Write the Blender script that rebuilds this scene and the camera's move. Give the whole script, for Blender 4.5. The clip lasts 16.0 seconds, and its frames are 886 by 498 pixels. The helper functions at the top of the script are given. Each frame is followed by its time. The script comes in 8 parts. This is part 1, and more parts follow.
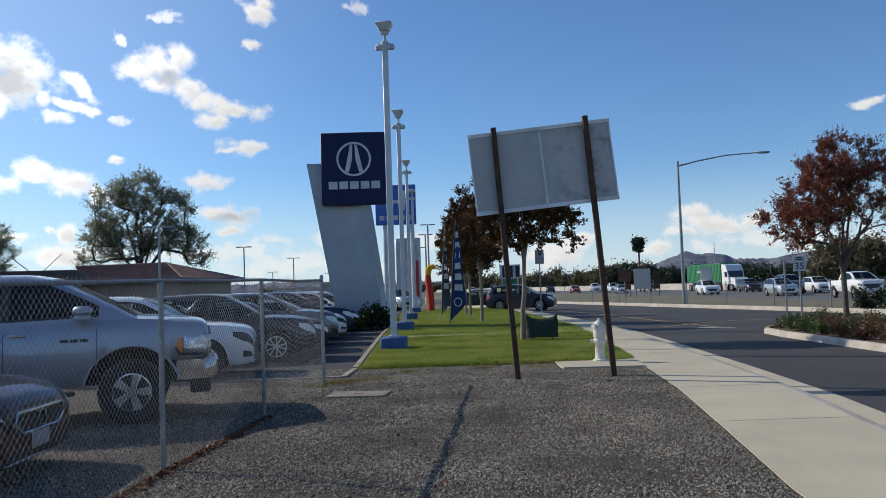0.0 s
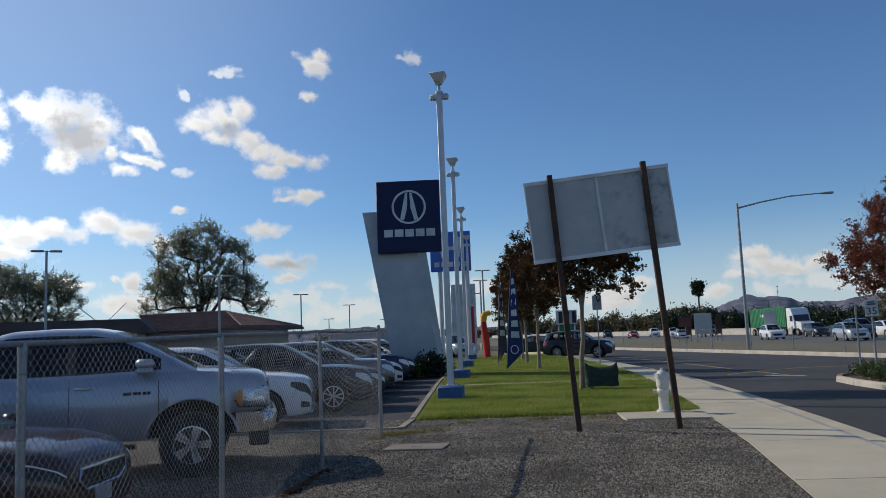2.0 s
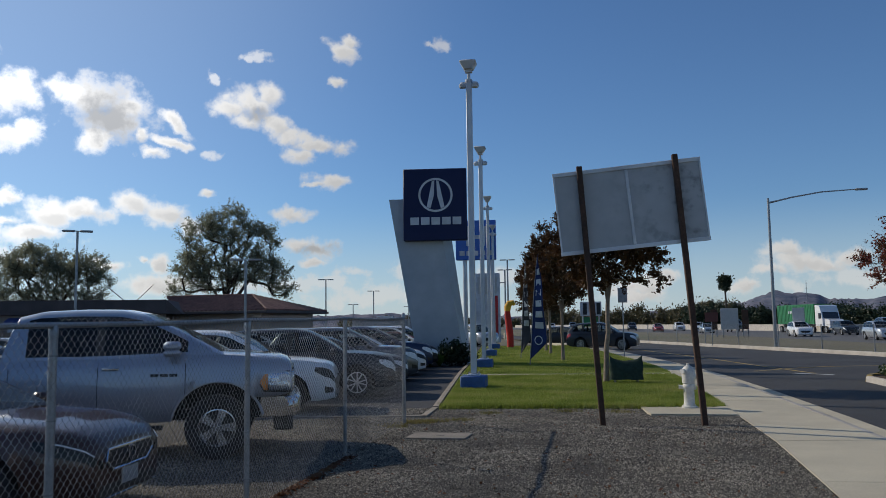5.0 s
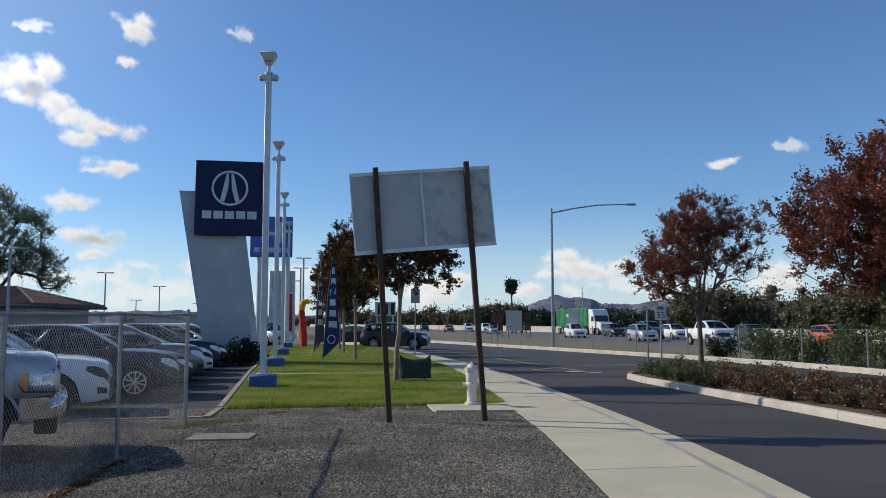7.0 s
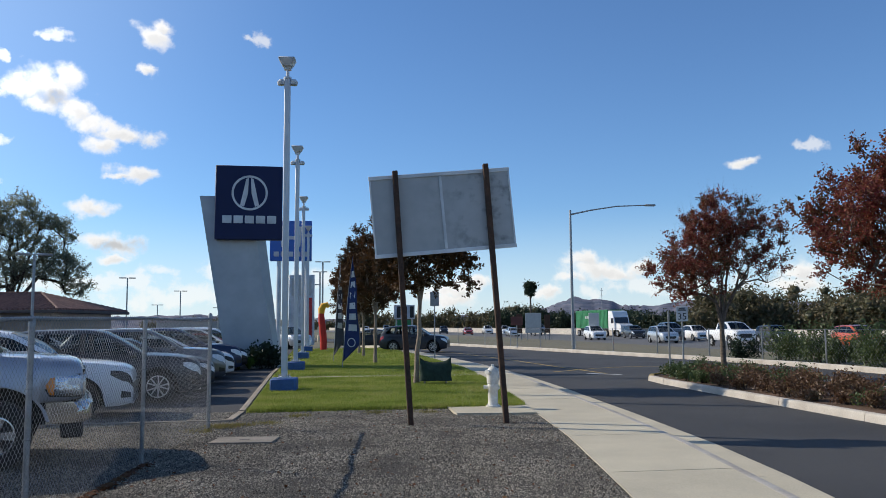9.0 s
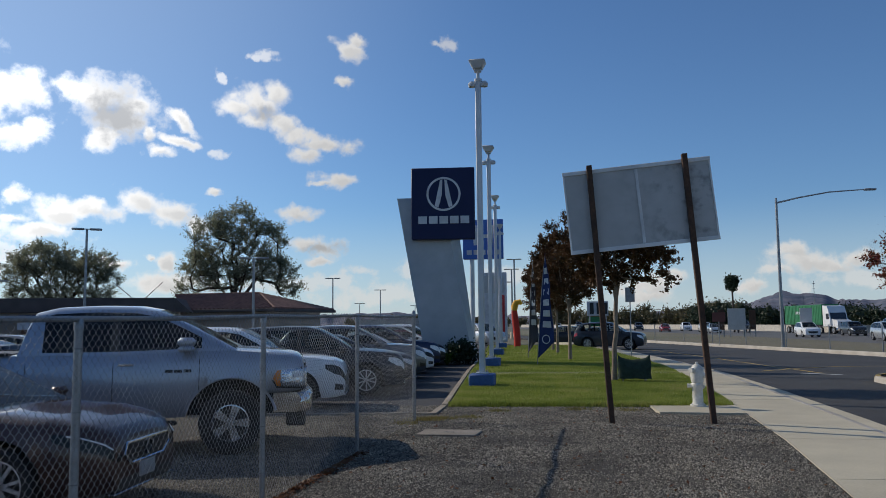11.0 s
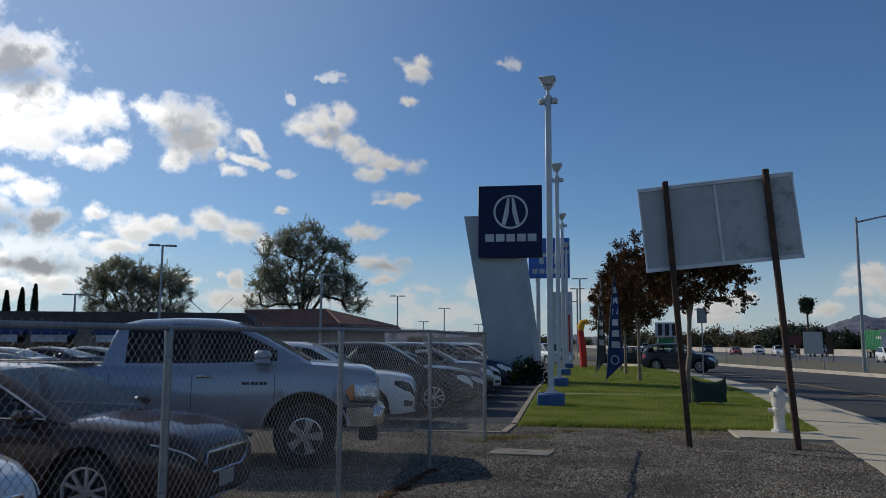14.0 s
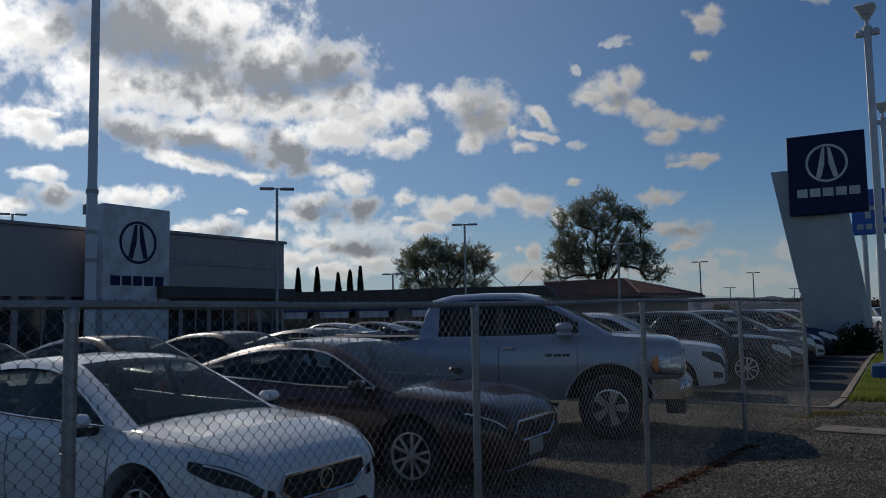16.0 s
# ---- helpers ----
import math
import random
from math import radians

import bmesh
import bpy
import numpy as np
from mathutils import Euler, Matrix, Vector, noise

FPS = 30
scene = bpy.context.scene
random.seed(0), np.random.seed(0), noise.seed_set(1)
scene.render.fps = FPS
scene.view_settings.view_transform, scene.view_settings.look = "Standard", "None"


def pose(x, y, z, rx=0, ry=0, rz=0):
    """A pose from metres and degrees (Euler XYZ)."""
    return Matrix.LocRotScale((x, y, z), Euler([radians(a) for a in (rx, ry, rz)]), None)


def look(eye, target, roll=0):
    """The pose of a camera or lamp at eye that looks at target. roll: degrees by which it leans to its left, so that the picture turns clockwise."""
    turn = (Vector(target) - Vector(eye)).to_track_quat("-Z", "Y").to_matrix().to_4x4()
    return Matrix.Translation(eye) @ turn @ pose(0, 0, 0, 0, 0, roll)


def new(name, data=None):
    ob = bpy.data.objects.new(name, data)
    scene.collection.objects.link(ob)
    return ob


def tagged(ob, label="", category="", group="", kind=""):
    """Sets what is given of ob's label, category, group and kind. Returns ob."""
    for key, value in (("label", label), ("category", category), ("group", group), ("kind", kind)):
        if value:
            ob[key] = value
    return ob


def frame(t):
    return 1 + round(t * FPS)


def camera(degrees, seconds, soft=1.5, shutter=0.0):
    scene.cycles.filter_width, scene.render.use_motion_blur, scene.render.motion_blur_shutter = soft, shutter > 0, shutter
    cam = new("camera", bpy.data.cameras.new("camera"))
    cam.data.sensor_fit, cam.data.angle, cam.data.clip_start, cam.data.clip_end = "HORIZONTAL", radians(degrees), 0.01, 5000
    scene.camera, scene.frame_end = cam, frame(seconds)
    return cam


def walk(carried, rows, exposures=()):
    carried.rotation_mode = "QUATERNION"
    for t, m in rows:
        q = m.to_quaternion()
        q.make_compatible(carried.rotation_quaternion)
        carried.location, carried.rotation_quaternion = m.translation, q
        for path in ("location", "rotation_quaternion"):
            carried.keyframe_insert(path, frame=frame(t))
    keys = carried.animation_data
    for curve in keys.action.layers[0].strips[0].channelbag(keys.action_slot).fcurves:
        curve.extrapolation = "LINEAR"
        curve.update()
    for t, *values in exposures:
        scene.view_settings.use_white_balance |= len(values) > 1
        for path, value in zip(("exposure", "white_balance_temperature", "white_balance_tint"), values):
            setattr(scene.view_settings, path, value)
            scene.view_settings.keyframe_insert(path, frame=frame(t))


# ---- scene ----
cam = camera(58.8, 16.0, soft=0.8)
PATH = [
    (0, (-0.029, -0.216, 1.66), (-0.045, 1.781, 1.759), -2.0),
    (0.5, (-0.017, -0.174, 1.663), (-0.11, 1.822, 1.741), -2.2),
    (1, (-0.032, -0.145, 1.693), (-0.108, 1.85, 1.812), -2.0),
    (1.5, (-0.044, -0.146, 1.722), (-0.154, 1.841, 1.919), -2.5),
    (2, (-0.072, -0.128, 1.735), (-0.221, 1.854, 1.954), -2.3),
    (2.5, (-0.082, -0.106, 1.757), (-0.247, 1.87, 2.017), -2.8),
    (3, (-0.119, -0.049, 1.784), (-0.375, 1.914, 2.066), -3.4),
    (3.2, (-0.127, -0.062, 1.787), (-0.425, 1.895, 2.073), -3.6),
    (5.3, (-0.097, -0.082, 1.761), (-0.254, 1.903, 1.944), 0.8),
    (5.5, (-0.062, -0.079, 1.779), (-0.123, 1.911, 1.968), 0.9),
    (6, (-0.036, -0.13, 1.761), (0.106, 1.857, 1.944), 0.7),
    (6.5, (-0.03, -0.119, 1.764), (0.172, 1.864, 1.928), 0.1),
    (7, (-0.033, -0.117, 1.747), (0.263, 1.852, 1.932), -0.1),
    (7.5, (-0.02, -0.133, 1.729), (0.301, 1.835, 1.886), -0.3),
    (8, (-0.027, -0.125, 1.735), (0.272, 1.846, 1.899), -0.4),
    (8.2, (-0.034, -0.102, 1.731), (0.267, 1.868, 1.906), -0.2),
    (10.3, (-0.122, -0.136, 1.766), (-0.117, 1.853, 1.981), 0.1),
    (10.5, (-0.131, -0.187, 1.747), (-0.182, 1.8, 1.97), 0.5),
    (11, (-0.171, -0.173, 1.736), (-0.4, 1.805, 1.925), -0.6),
    (11.5, (-0.188, -0.213, 1.716), (-0.575, 1.741, 1.897), -0.8),
    (12, (-0.238, -0.172, 1.698), (-0.677, 1.775, 1.827), 0.1),
    (12.5, (-0.286, -0.113, 1.725), (-0.751, 1.826, 1.873), -0.4),
    (13, (-0.306, -0.127, 1.712), (-0.78, 1.806, 1.908), -0.3),
    (13.5, (-0.312, -0.131, 1.701), (-0.76, 1.806, 1.913), 0.2),
    (14, (-0.329, -0.117, 1.701), (-0.716, 1.831, 1.938), 0.3),
    (14.5, (-0.34, -0.147, 1.718), (-0.907, 1.76, 1.922), 0.0),
    (15, (-0.353, -0.071, 1.73), (-1.15, 1.753, 1.925), -0.4),
    (15.5, (-0.375, -0.011, 1.719), (-1.333, 1.736, 1.893), -0.7),
    (16, (-0.348, -0.069, 1.721), (-1.422, 1.61, 1.888), -1.0),
]
walk(cam, [(t, look(eye, target, roll)) for t, eye, target, roll in PATH],
     exposures=[(0, 0.06), (1.5, -0.18), (3.0, -0.33), (5.5, -0.38), (6.0, -0.14), (7.0, 0.05), (8.2, 0.26), (10.5, -0.1), (11.0, -0.3), (12.5, -0.58), (13.5, -0.54), (14.5, -0.72), (15.3, -0.96), (16.0, -1.22)])
# ---- world and sun ----
SUN_AZ, SUN_EL = -67.0, 33.0          # degrees left of +y, above the horizon
sv = Vector((math.sin(radians(SUN_AZ)) * math.cos(radians(SUN_EL)), math.cos(radians(SUN_AZ)) * math.cos(radians(SUN_EL)), math.sin(radians(SUN_EL))))
sun_data = bpy.data.lights.new("sun", "SUN")
sun_data.energy, sun_data.angle, sun_data.color = 3.5, radians(0.55), (1.0, 0.90, 0.75)
sun = new("sun", sun_data)
sun.matrix_world = look(sv * 100, (0, 0, 0))

# clouds: azimuth, elevation, half width, half height and tilt in degrees, cloud by cloud
CLOUD_BANK = [
    (-60.9, 18.3, 3.66, 2.13, 8), (-61.9, 19.2, 1.96, 1.35, 9), (-50.9, 20.0, 6.72, 3.1, 5), (-45.4, 17.8, 5.63, 2.37, 3), (-40.5, 18.1, 2.4, 1.78, 1),
    (-38.5, 16.0, 1.25, 1.18, 1), (-53.9, 15.9, 6.25, 2.04, 5), (-48.2, 15.1, 5.47, 1.15, 3), (-40.1, 15.2, 3.51, 1.5, 1), (-36.0, 15.0, 2.17, 1.35, 0),
    (-40.5, 13.3, 3.9, 1.2, 1), (-36.4, 12.4, 1.75, 0.81, 0), (-38.5, 14.0, 2.49, 1.2, 0), (-34.4, 13.2, 0.75, 0.56, -1),
    (-57.0, 16.4, 3.2, 2.6, 0), (-50.5, 16.2, 6.5, 2.0, -5), (-44.0, 15.0, 4.5, 1.2, -5)]
CLOUD_SECOND = [
    (-54.2, 13.0, 2.91, 1.2, -11), (-50.8, 12.9, 2.65, 0.96, 3), (-48.2, 12.6, 2.72, 1.09, -10), (-44.2, 11.7, 2.49, 1.35, -14),
    (-60.4, 12.5, 2.31, 1.0, -10), (-58.4, 11.9, 1.71, 0.59, 5), (-61.1, 13.2, 1.63, 0.43, 6), (-59.4, 13.4, 0.74, 0.32, 5),
    (-46.2, 10.0, 1.58, 0.48, 1), (-50.8, 10.9, 3.4, 0.54, -9), (-39.3, 9.6, 2.14, 0.73, 0), (-41.0, 10.6, 1.22, 0.48, 1), (-43.4, 13.0, 0.89, 0.87, 1)]
CLOUD_LOW_LEFT = [
    (-59.1, 8.2, 1.74, 0.88, 3), (-61.6, 7.4, 1.44, 0.58, 3), (-59.7, 9.6, 1.46, 0.47, 4), (-55.0, 8.3, 1.96, 0.65, 2), (-52.3, 8.4, 1.03, 0.7, 2),
    (-42.2, 8.1, 2.22, 0.81, 0), (-43.0, 7.4, 1.81, 0.57, 0), (-38.6, 7.7, 1.4, 0.98, 0), (-48.7, 6.3, 1.92, 0.79, 1), (-45.4, 6.0, 1.81, 0.68, 0),
    (-41.8, 5.4, 2.02, 0.61, 0), (-38.6, 4.9, 2.25, 0.82, 0), (-43.0, 4.2, 2.8, 0.81, 0), (-38.2, 3.9, 2.05, 0.82, -1), (-50.6, 6.1, 1.13, 0.31, 1),
    (-47.2, 7.5, 0.62, 0.24, 1), (-40.6, 3.3, 3.24, 0.57, -1)]
CLOUD_MIDDLE = [
    (-33.2, 7.6, 1.66, 0.82, -1), (-30.7, 7.8, 1.58, 0.62, -1), (-33.9, 6.4, 1.57, 0.53, -1), (-35.3, 8.6, 0.7, 0.49, -1), (-35.4, 7.1, 0.83, 0.33, -1),
    (-27.8, 8.4, 1.65, 0.74, -12), (-25.7, 7.9, 1.84, 0.81, -14), (-24.1, 7.0, 0.97, 0.73, -2), (-26.0, 4.6, 0.65, 0.57, -1),
    (-27.2, 4.7, 0.37, 0.2, -1), (-25.4, 3.0, 2.84, 0.65, -1), (-29.5, 4.2, 1.23, 0.41, -1), (-17.1, 7.9, 1.31, 0.51, -3), (-16.3, 5.9, 1.6, 0.55, -3),
    (-15.1, 5.4, 0.98, 0.71, -3), (-15.7, 4.5, 0.83, 0.32, -2), (-23.0, 9.4, 0.57, 0.28, -3)]
CLOUD_PUFF = [
    (-30.3, 15.2, 2.18, 1.35, -2), (-31.8, 15.4, 1.68, 0.95, -1), (-29.2, 13.9, 2.17, 1.2, -2), (-28.4, 14.9, 1.42, 1.19, -2),
    (-30.2, 12.6, 1.25, 0.73, -1), (-25.3, 14.1, 1.07, 0.56, -38), (-25.4, 12.7, 1.23, 0.32, -18), (-26.8, 12.0, 0.87, 0.36, -2),
    (-27.3, 13.2, 0.58, 0.48, -2)]
CLOUD_BOOT = [
    (-19.8, 15.6, 2.08, 1.16, -4), (-18.8, 16.3, 1.03, 0.84, -5), (-21.5, 15.1, 1.21, 0.55, -4), (-20.2, 14.5, 1.2, 0.62, -4),
    (-18.1, 14.3, 0.94, 0.93, -5), (-17.1, 13.3, 1.09, 0.77, -5), (-16.6, 12.3, 1.01, 0.62, -4), (-14.7, 12.9, 1.6, 0.5, -5),
    (-16.0, 13.1, 1.54, 0.54, -5), (-14.4, 10.4, 1.51, 0.5, -4), (-15.5, 10.2, 0.76, 0.23, -4), (-13.4, 19.6, 1.14, 0.65, -7),
    (-12.9, 20.2, 0.76, 0.5, -8), (-13.9, 17.3, 0.53, 0.33, -6)]
CLOUD_RIGHT = [
    (28.5, 10.9, 0.85, 0.3, -4), (17.3, 4.6, 1.43, 0.61, -1), (18.0, 3.9, 2.21, 0.8, -1), (19.8, 3.6, 1.55, 0.56, -1), (21.2, 3.9, 1.3, 0.52, -1),
    (16.5, 3.4, 1.04, 0.4, -1), (8.3, 2.6, 1.73, 0.82, 0), (9.8, 3.1, 0.82, 0.57, 0), (7.7, 1.9, 2.06, 0.57, 0), (14.6, 2.3, 1.04, 0.41, 0),
    (31.6, 3.3, 1.2, 0.74, -1), (31.1, 2.5, 2.02, 0.52, -1)]
WISPS = [
    (-19.7, 18.9, 0.97, 0.26, -5), (-22.8, 17.3, 0.25, 0.31, -4), (-22.9, 12.1, 0.57, 0.24, -3), (-12.4, 3.8, 0.94, 0.35, -2),
    (-9.2, 4.0, 0.69, 0.45, -3), (-14.5, 3.1, 2.6, 0.35, -2), (-11.2, 2.0, 4.28, 0.54, -2), (-17.9, 2.9, 3.47, 0.4, -2), (-6.8, 20.0, 0.63, 0.28, -10),
    (-38.5, 5.7, 4.1, 1.64, 0), (32.6, 11.6, 0.74, 0.29, -6), (-0.1, 3.5, 2.45, 0.57, 0), (-6.1, 20.1, 0.73, 0.37, 4), (22.5, 2.6, 5.29, 0.63, -1),
    (-8.8, 2.2, 4.63, 0.72, 1)]
SHADE = [
    (-52.2, 18.3, 4.9, 2.5, -8), (-55.3, 19.1, 3.2, 1.6, 0), (-45.0, 16.6, 4.3, 1.4, -5), (-40.4, 17.3, 1.8, 1.7, -12),
    (-54.6, 12.6, 1.8, 0.85, -8), (-49.5, 11.9, 3.0, 0.85, -10), (-43.9, 11.5, 1.9, 1.1, -14), (-29.5, 14.3, 1.7, 1.4, -14),
    (-59.3, 8.0, 1.5, 0.6, 3), (-41.8, 7.7, 1.7, 0.6, 0), (-38.6, 7.6, 1.2, 0.7, 0), (-48.2, 6.1, 1.2, 0.45, 0),
    (-38.4, 4.9, 1.7, 0.5, 0), (-19.6, 15.0, 0.9, 0.5, -4), (-15.3, 5.4, 1.1, 0.35, -3)]
CLOUDS = CLOUD_BANK + CLOUD_SECOND + CLOUD_LOW_LEFT + CLOUD_MIDDLE + CLOUD_PUFF + CLOUD_BOOT + CLOUD_RIGHT


def make_world():
    w = bpy.data.worlds.new("sky")
    scene.world = w
    w.use_nodes = True
    nt = w.node_tree
    nt.nodes.clear()
    N, K = nt.nodes.new, nt.links.new

    def math_node(op, a, b=None, c=None, clamp=False):
        n = N("ShaderNodeMath")
        n.operation, n.use_clamp = op, clamp
        for i, v in enumerate((a, b, c)):
            if v is None:
                continue
            if isinstance(v, (int, float)):
                n.inputs[i].default_value = v
            else:
                K(v, n.inputs[i])
        return n.outputs[0]

    co = N("ShaderNodeTexCoord")
    sep = N("ShaderNodeSeparateXYZ")
    K(co.outputs["Generated"], sep.inputs[0])
    az = math_node("MULTIPLY", math_node("ARCTAN2", sep.outputs[0], sep.outputs[1]), 180 / math.pi)
    el = math_node("MULTIPLY", math_node("ARCSINE", sep.outputs[2]), 180 / math.pi)
    ae = N("ShaderNodeCombineXYZ")
    K(az, ae.inputs[0]), K(el, ae.inputs[1])
    # ragged edges: the angles themselves are pushed about by noise
    wob = N("ShaderNodeTexNoise")
    wob.inputs["Scale"].default_value, wob.inputs["Detail"].default_value, wob.inputs["Roughness"].default_value = 34, 6, 0.6
    K(co.outputs["Generated"], wob.inputs["Vector"])
    lump = N("ShaderNodeTexNoise")
    lump.inputs["Scale"].default_value, lump.inputs["Detail"].default_value, lump.inputs["Roughness"].default_value = 40, 8, 0.56
    K(co.outputs["Generated"], lump.inputs["Vector"])
    push = N("ShaderNodeVectorMath")
    push.operation = "MULTIPLY_ADD"
    K(wob.outputs["Color"], push.inputs[0])
    push.inputs[1].default_value, push.inputs[2].default_value = (2.0, 1.4, 0), (-1.0, -0.7, 0)
    at = N("ShaderNodeVectorMath")
    K(ae.outputs[0], at.inputs[0]), K(push.outputs[0], at.inputs[1])
    flat = N("ShaderNodeVectorMath")
    flat.operation = "MULTIPLY"
    K(at.outputs[0], flat.inputs[0])
    flat.inputs[1].default_value = (1, 1, 0)

    leaning = {}

    def leant(tilt):
        """The angles sheared by a tilt, so that an upright oval in them is a tilted one in the sky."""
        if tilt not in leaning:
            up = N("ShaderNodeSeparateXYZ")
            K(flat.outputs[0], up.inputs[0])
            join = N("ShaderNodeCombineXYZ")
            K(up.outputs[0], join.inputs[0])
            K(math_node("MULTIPLY_ADD", up.outputs[0], -math.tan(radians(tilt)), up.outputs[1]), join.inputs[1])
            leaning[tilt] = join.outputs[0]
        return leaning[tilt]

    def nearest(ovals, grow=1.0, blend=0.0):
        """How far inside the nearest oval a direction lies: 0 at its middle, 1 at its edge."""
        dist = None
        for a, e, hw, hh, tilt in ovals:
            tilt = min((-35, -12, 0, 5), key=lambda q: abs(q - tilt))
            hw, hh, e = hw * grow, hh * grow, e - math.tan(radians(tilt)) * a
            m = N("ShaderNodeVectorMath")
            m.operation = "MULTIPLY_ADD"
            K(leant(tilt), m.inputs[0])
            m.inputs[1].default_value, m.inputs[2].default_value = (1 / hw, 1 / hh, 0), (-a / hw, -e / hh, 0)
            ln = N("ShaderNodeVectorMath")
            ln.operation = "LENGTH"
            K(m.outputs[0], ln.inputs[0])
            dist = ln.outputs["Value"] if dist is None else math_node("SMOOTH_MIN", dist, ln.outputs["Value"], blend)
        return dist

    def smooth(value, lo, hi, top=1.0):
        n = N("ShaderNodeMapRange")
        n.interpolation_type = "SMOOTHSTEP"
        n.inputs["From Min"].default_value, n.inputs["From Max"].default_value, n.inputs["To Max"].default_value = lo, hi, top
        K(value, n.inputs["Value"])
        return n.outputs[0]

    rough = math_node("MULTIPLY_ADD", lump.outputs["Fac"], 2.6, -1.3)
    inside = nearest(CLOUDS, 0.98, 0.12)
    body = smooth(math_node("ADD", inside, rough), 1.46, 0.36)
    thin = smooth(math_node("ADD", nearest(WISPS, 1.2), math_node("MULTIPLY", rough, 1.5)), 1.25, 0.35, 0.62)
    cover = math_node("MAXIMUM", body, thin)
    # thick parts are grey, most so where the clouds are lit from behind
    core = smooth(math_node("ADD", nearest(SHADE, 1.7, 0.4), math_node("MULTIPLY", rough, 0.7)), 1.2, 0.2, 0.95)
    deep = smooth(math_node("ADD", inside, math_node("MULTIPLY", rough, 1.2)), 0.95, -0.25, 0.32)
    under = smooth(math_node("ADD", nearest([(a + 0.22 * hw, e - 0.34 * hh, hw * 0.8, hh * 0.75, t) for a, e, hw, hh, t in CLOUDS]), math_node("MULTIPLY", rough, 0.8)), 1.1, 0.1, 0.42)
    toward = N("ShaderNodeMapRange")
    toward.inputs["From Min"].default_value, toward.inputs["From Max"].default_value = -16.0, -40.0
    toward.inputs["To Min"].default_value, toward.inputs["To Max"].default_value = 0.55, 1.0
    K(az, toward.inputs["Value"])
    grey = math_node("MULTIPLY", math_node("MAXIMUM", core, math_node("MAXIMUM", deep, under)), toward.outputs[0])
    near_sun = N("ShaderNodeVectorMath")
    near_sun.operation = "DOT_PRODUCT"
    K(co.outputs["Generated"], near_sun.inputs[0])
    near_sun.inputs[1].default_value = sv
    halo = N("ShaderNodeMapRange")
    halo.interpolation_type = "SMOOTHSTEP"
    halo.inputs["From Min"].default_value, halo.inputs["From Max"].default_value = 0.60, 1.0
    halo.inputs["To Min"].default_value, halo.inputs["To Max"].default_value = 0.86, 2.9
    K(near_sun.outputs["Value"], halo.inputs["Value"])
    cloud = N("ShaderNodeMix")
    cloud.data_type = "RGBA"
    K(grey, cloud.inputs["Factor"])
    cloud.inputs["A"].default_value, cloud.inputs["B"].default_value = (1.0, 0.985, 0.96, 1), (0.205, 0.218, 0.24, 1)
    sky = N("ShaderNodeTexSky")
    sky.sky_type, sky.sun_disc = "NISHITA", False
    sky.sun_elevation, sky.sun_rotation = radians(SUN_EL), radians(SUN_AZ)
    sky.air_density, sky.dust_density, sky.ozone_density = 1.0, 0.05, 5.0
    bg_sky, bg_cloud, mix, out = N("ShaderNodeBackground"), N("ShaderNodeBackground"), N("ShaderNodeMixShader"), N("ShaderNodeOutputWorld")
    tint = N("ShaderNodeMix")
    tint.data_type, tint.blend_type = "RGBA", "MULTIPLY"
    tint.inputs["Factor"].default_value, tint.inputs["B"].default_value = 1.0, (0.815, 0.968, 1.11, 1)
    K(sky.outputs[0], tint.inputs["A"])
    # pale haze round the sun
    haze, veil = N("ShaderNodeMapRange"), N("ShaderNodeMix")
    haze.interpolation_type, veil.data_type = "SMOOTHSTEP", "RGBA"
    haze.inputs["From Min"].default_value, haze.inputs["From Max"].default_value, haze.inputs["To Max"].default_value = 0.50, 1.0, 0.36
    K(near_sun.outputs["Value"], haze.inputs["Value"])
    K(haze.outputs[0], veil.inputs["Factor"]), K(tint.outputs["Result"], veil.inputs["A"])
    veil.inputs["B"].default_value = (5.8, 6.75, 7.3, 1)
    low, pale = N("ShaderNodeMapRange"), N("ShaderNodeMix")
    low.interpolation_type, pale.data_type = "SMOOTHSTEP", "RGBA"
    low.inputs["From Min"].default_value, low.inputs["From Max"].default_value, low.inputs["To Max"].default_value = 9.0, 0.0, 0.55
    K(el, low.inputs["Value"])
    K(low.outputs[0], pale.inputs["Factor"]), K(veil.outputs["Result"], pale.inputs["A"])
    pale.inputs["B"].default_value = (6.0, 7.0, 8.1, 1)
    K(pale.outputs["Result"], bg_sky.inputs["Color"])
    K(math_node("MULTIPLY_ADD", haze.outputs[0], 0.06, 0.107), bg_sky.inputs["Strength"])
    K(cloud.outputs["Result"], bg_cloud.inputs["Color"])
    K(halo.outputs[0], bg_cloud.inputs["Strength"])
    K(math_node("MULTIPLY", cover, 0.95), mix.inputs[0])
    K(bg_sky.outputs[0], mix.inputs[1]), K(bg_cloud.outputs[0], mix.inputs[2])
    K(mix.outputs[0], out.inputs[0])


make_world()


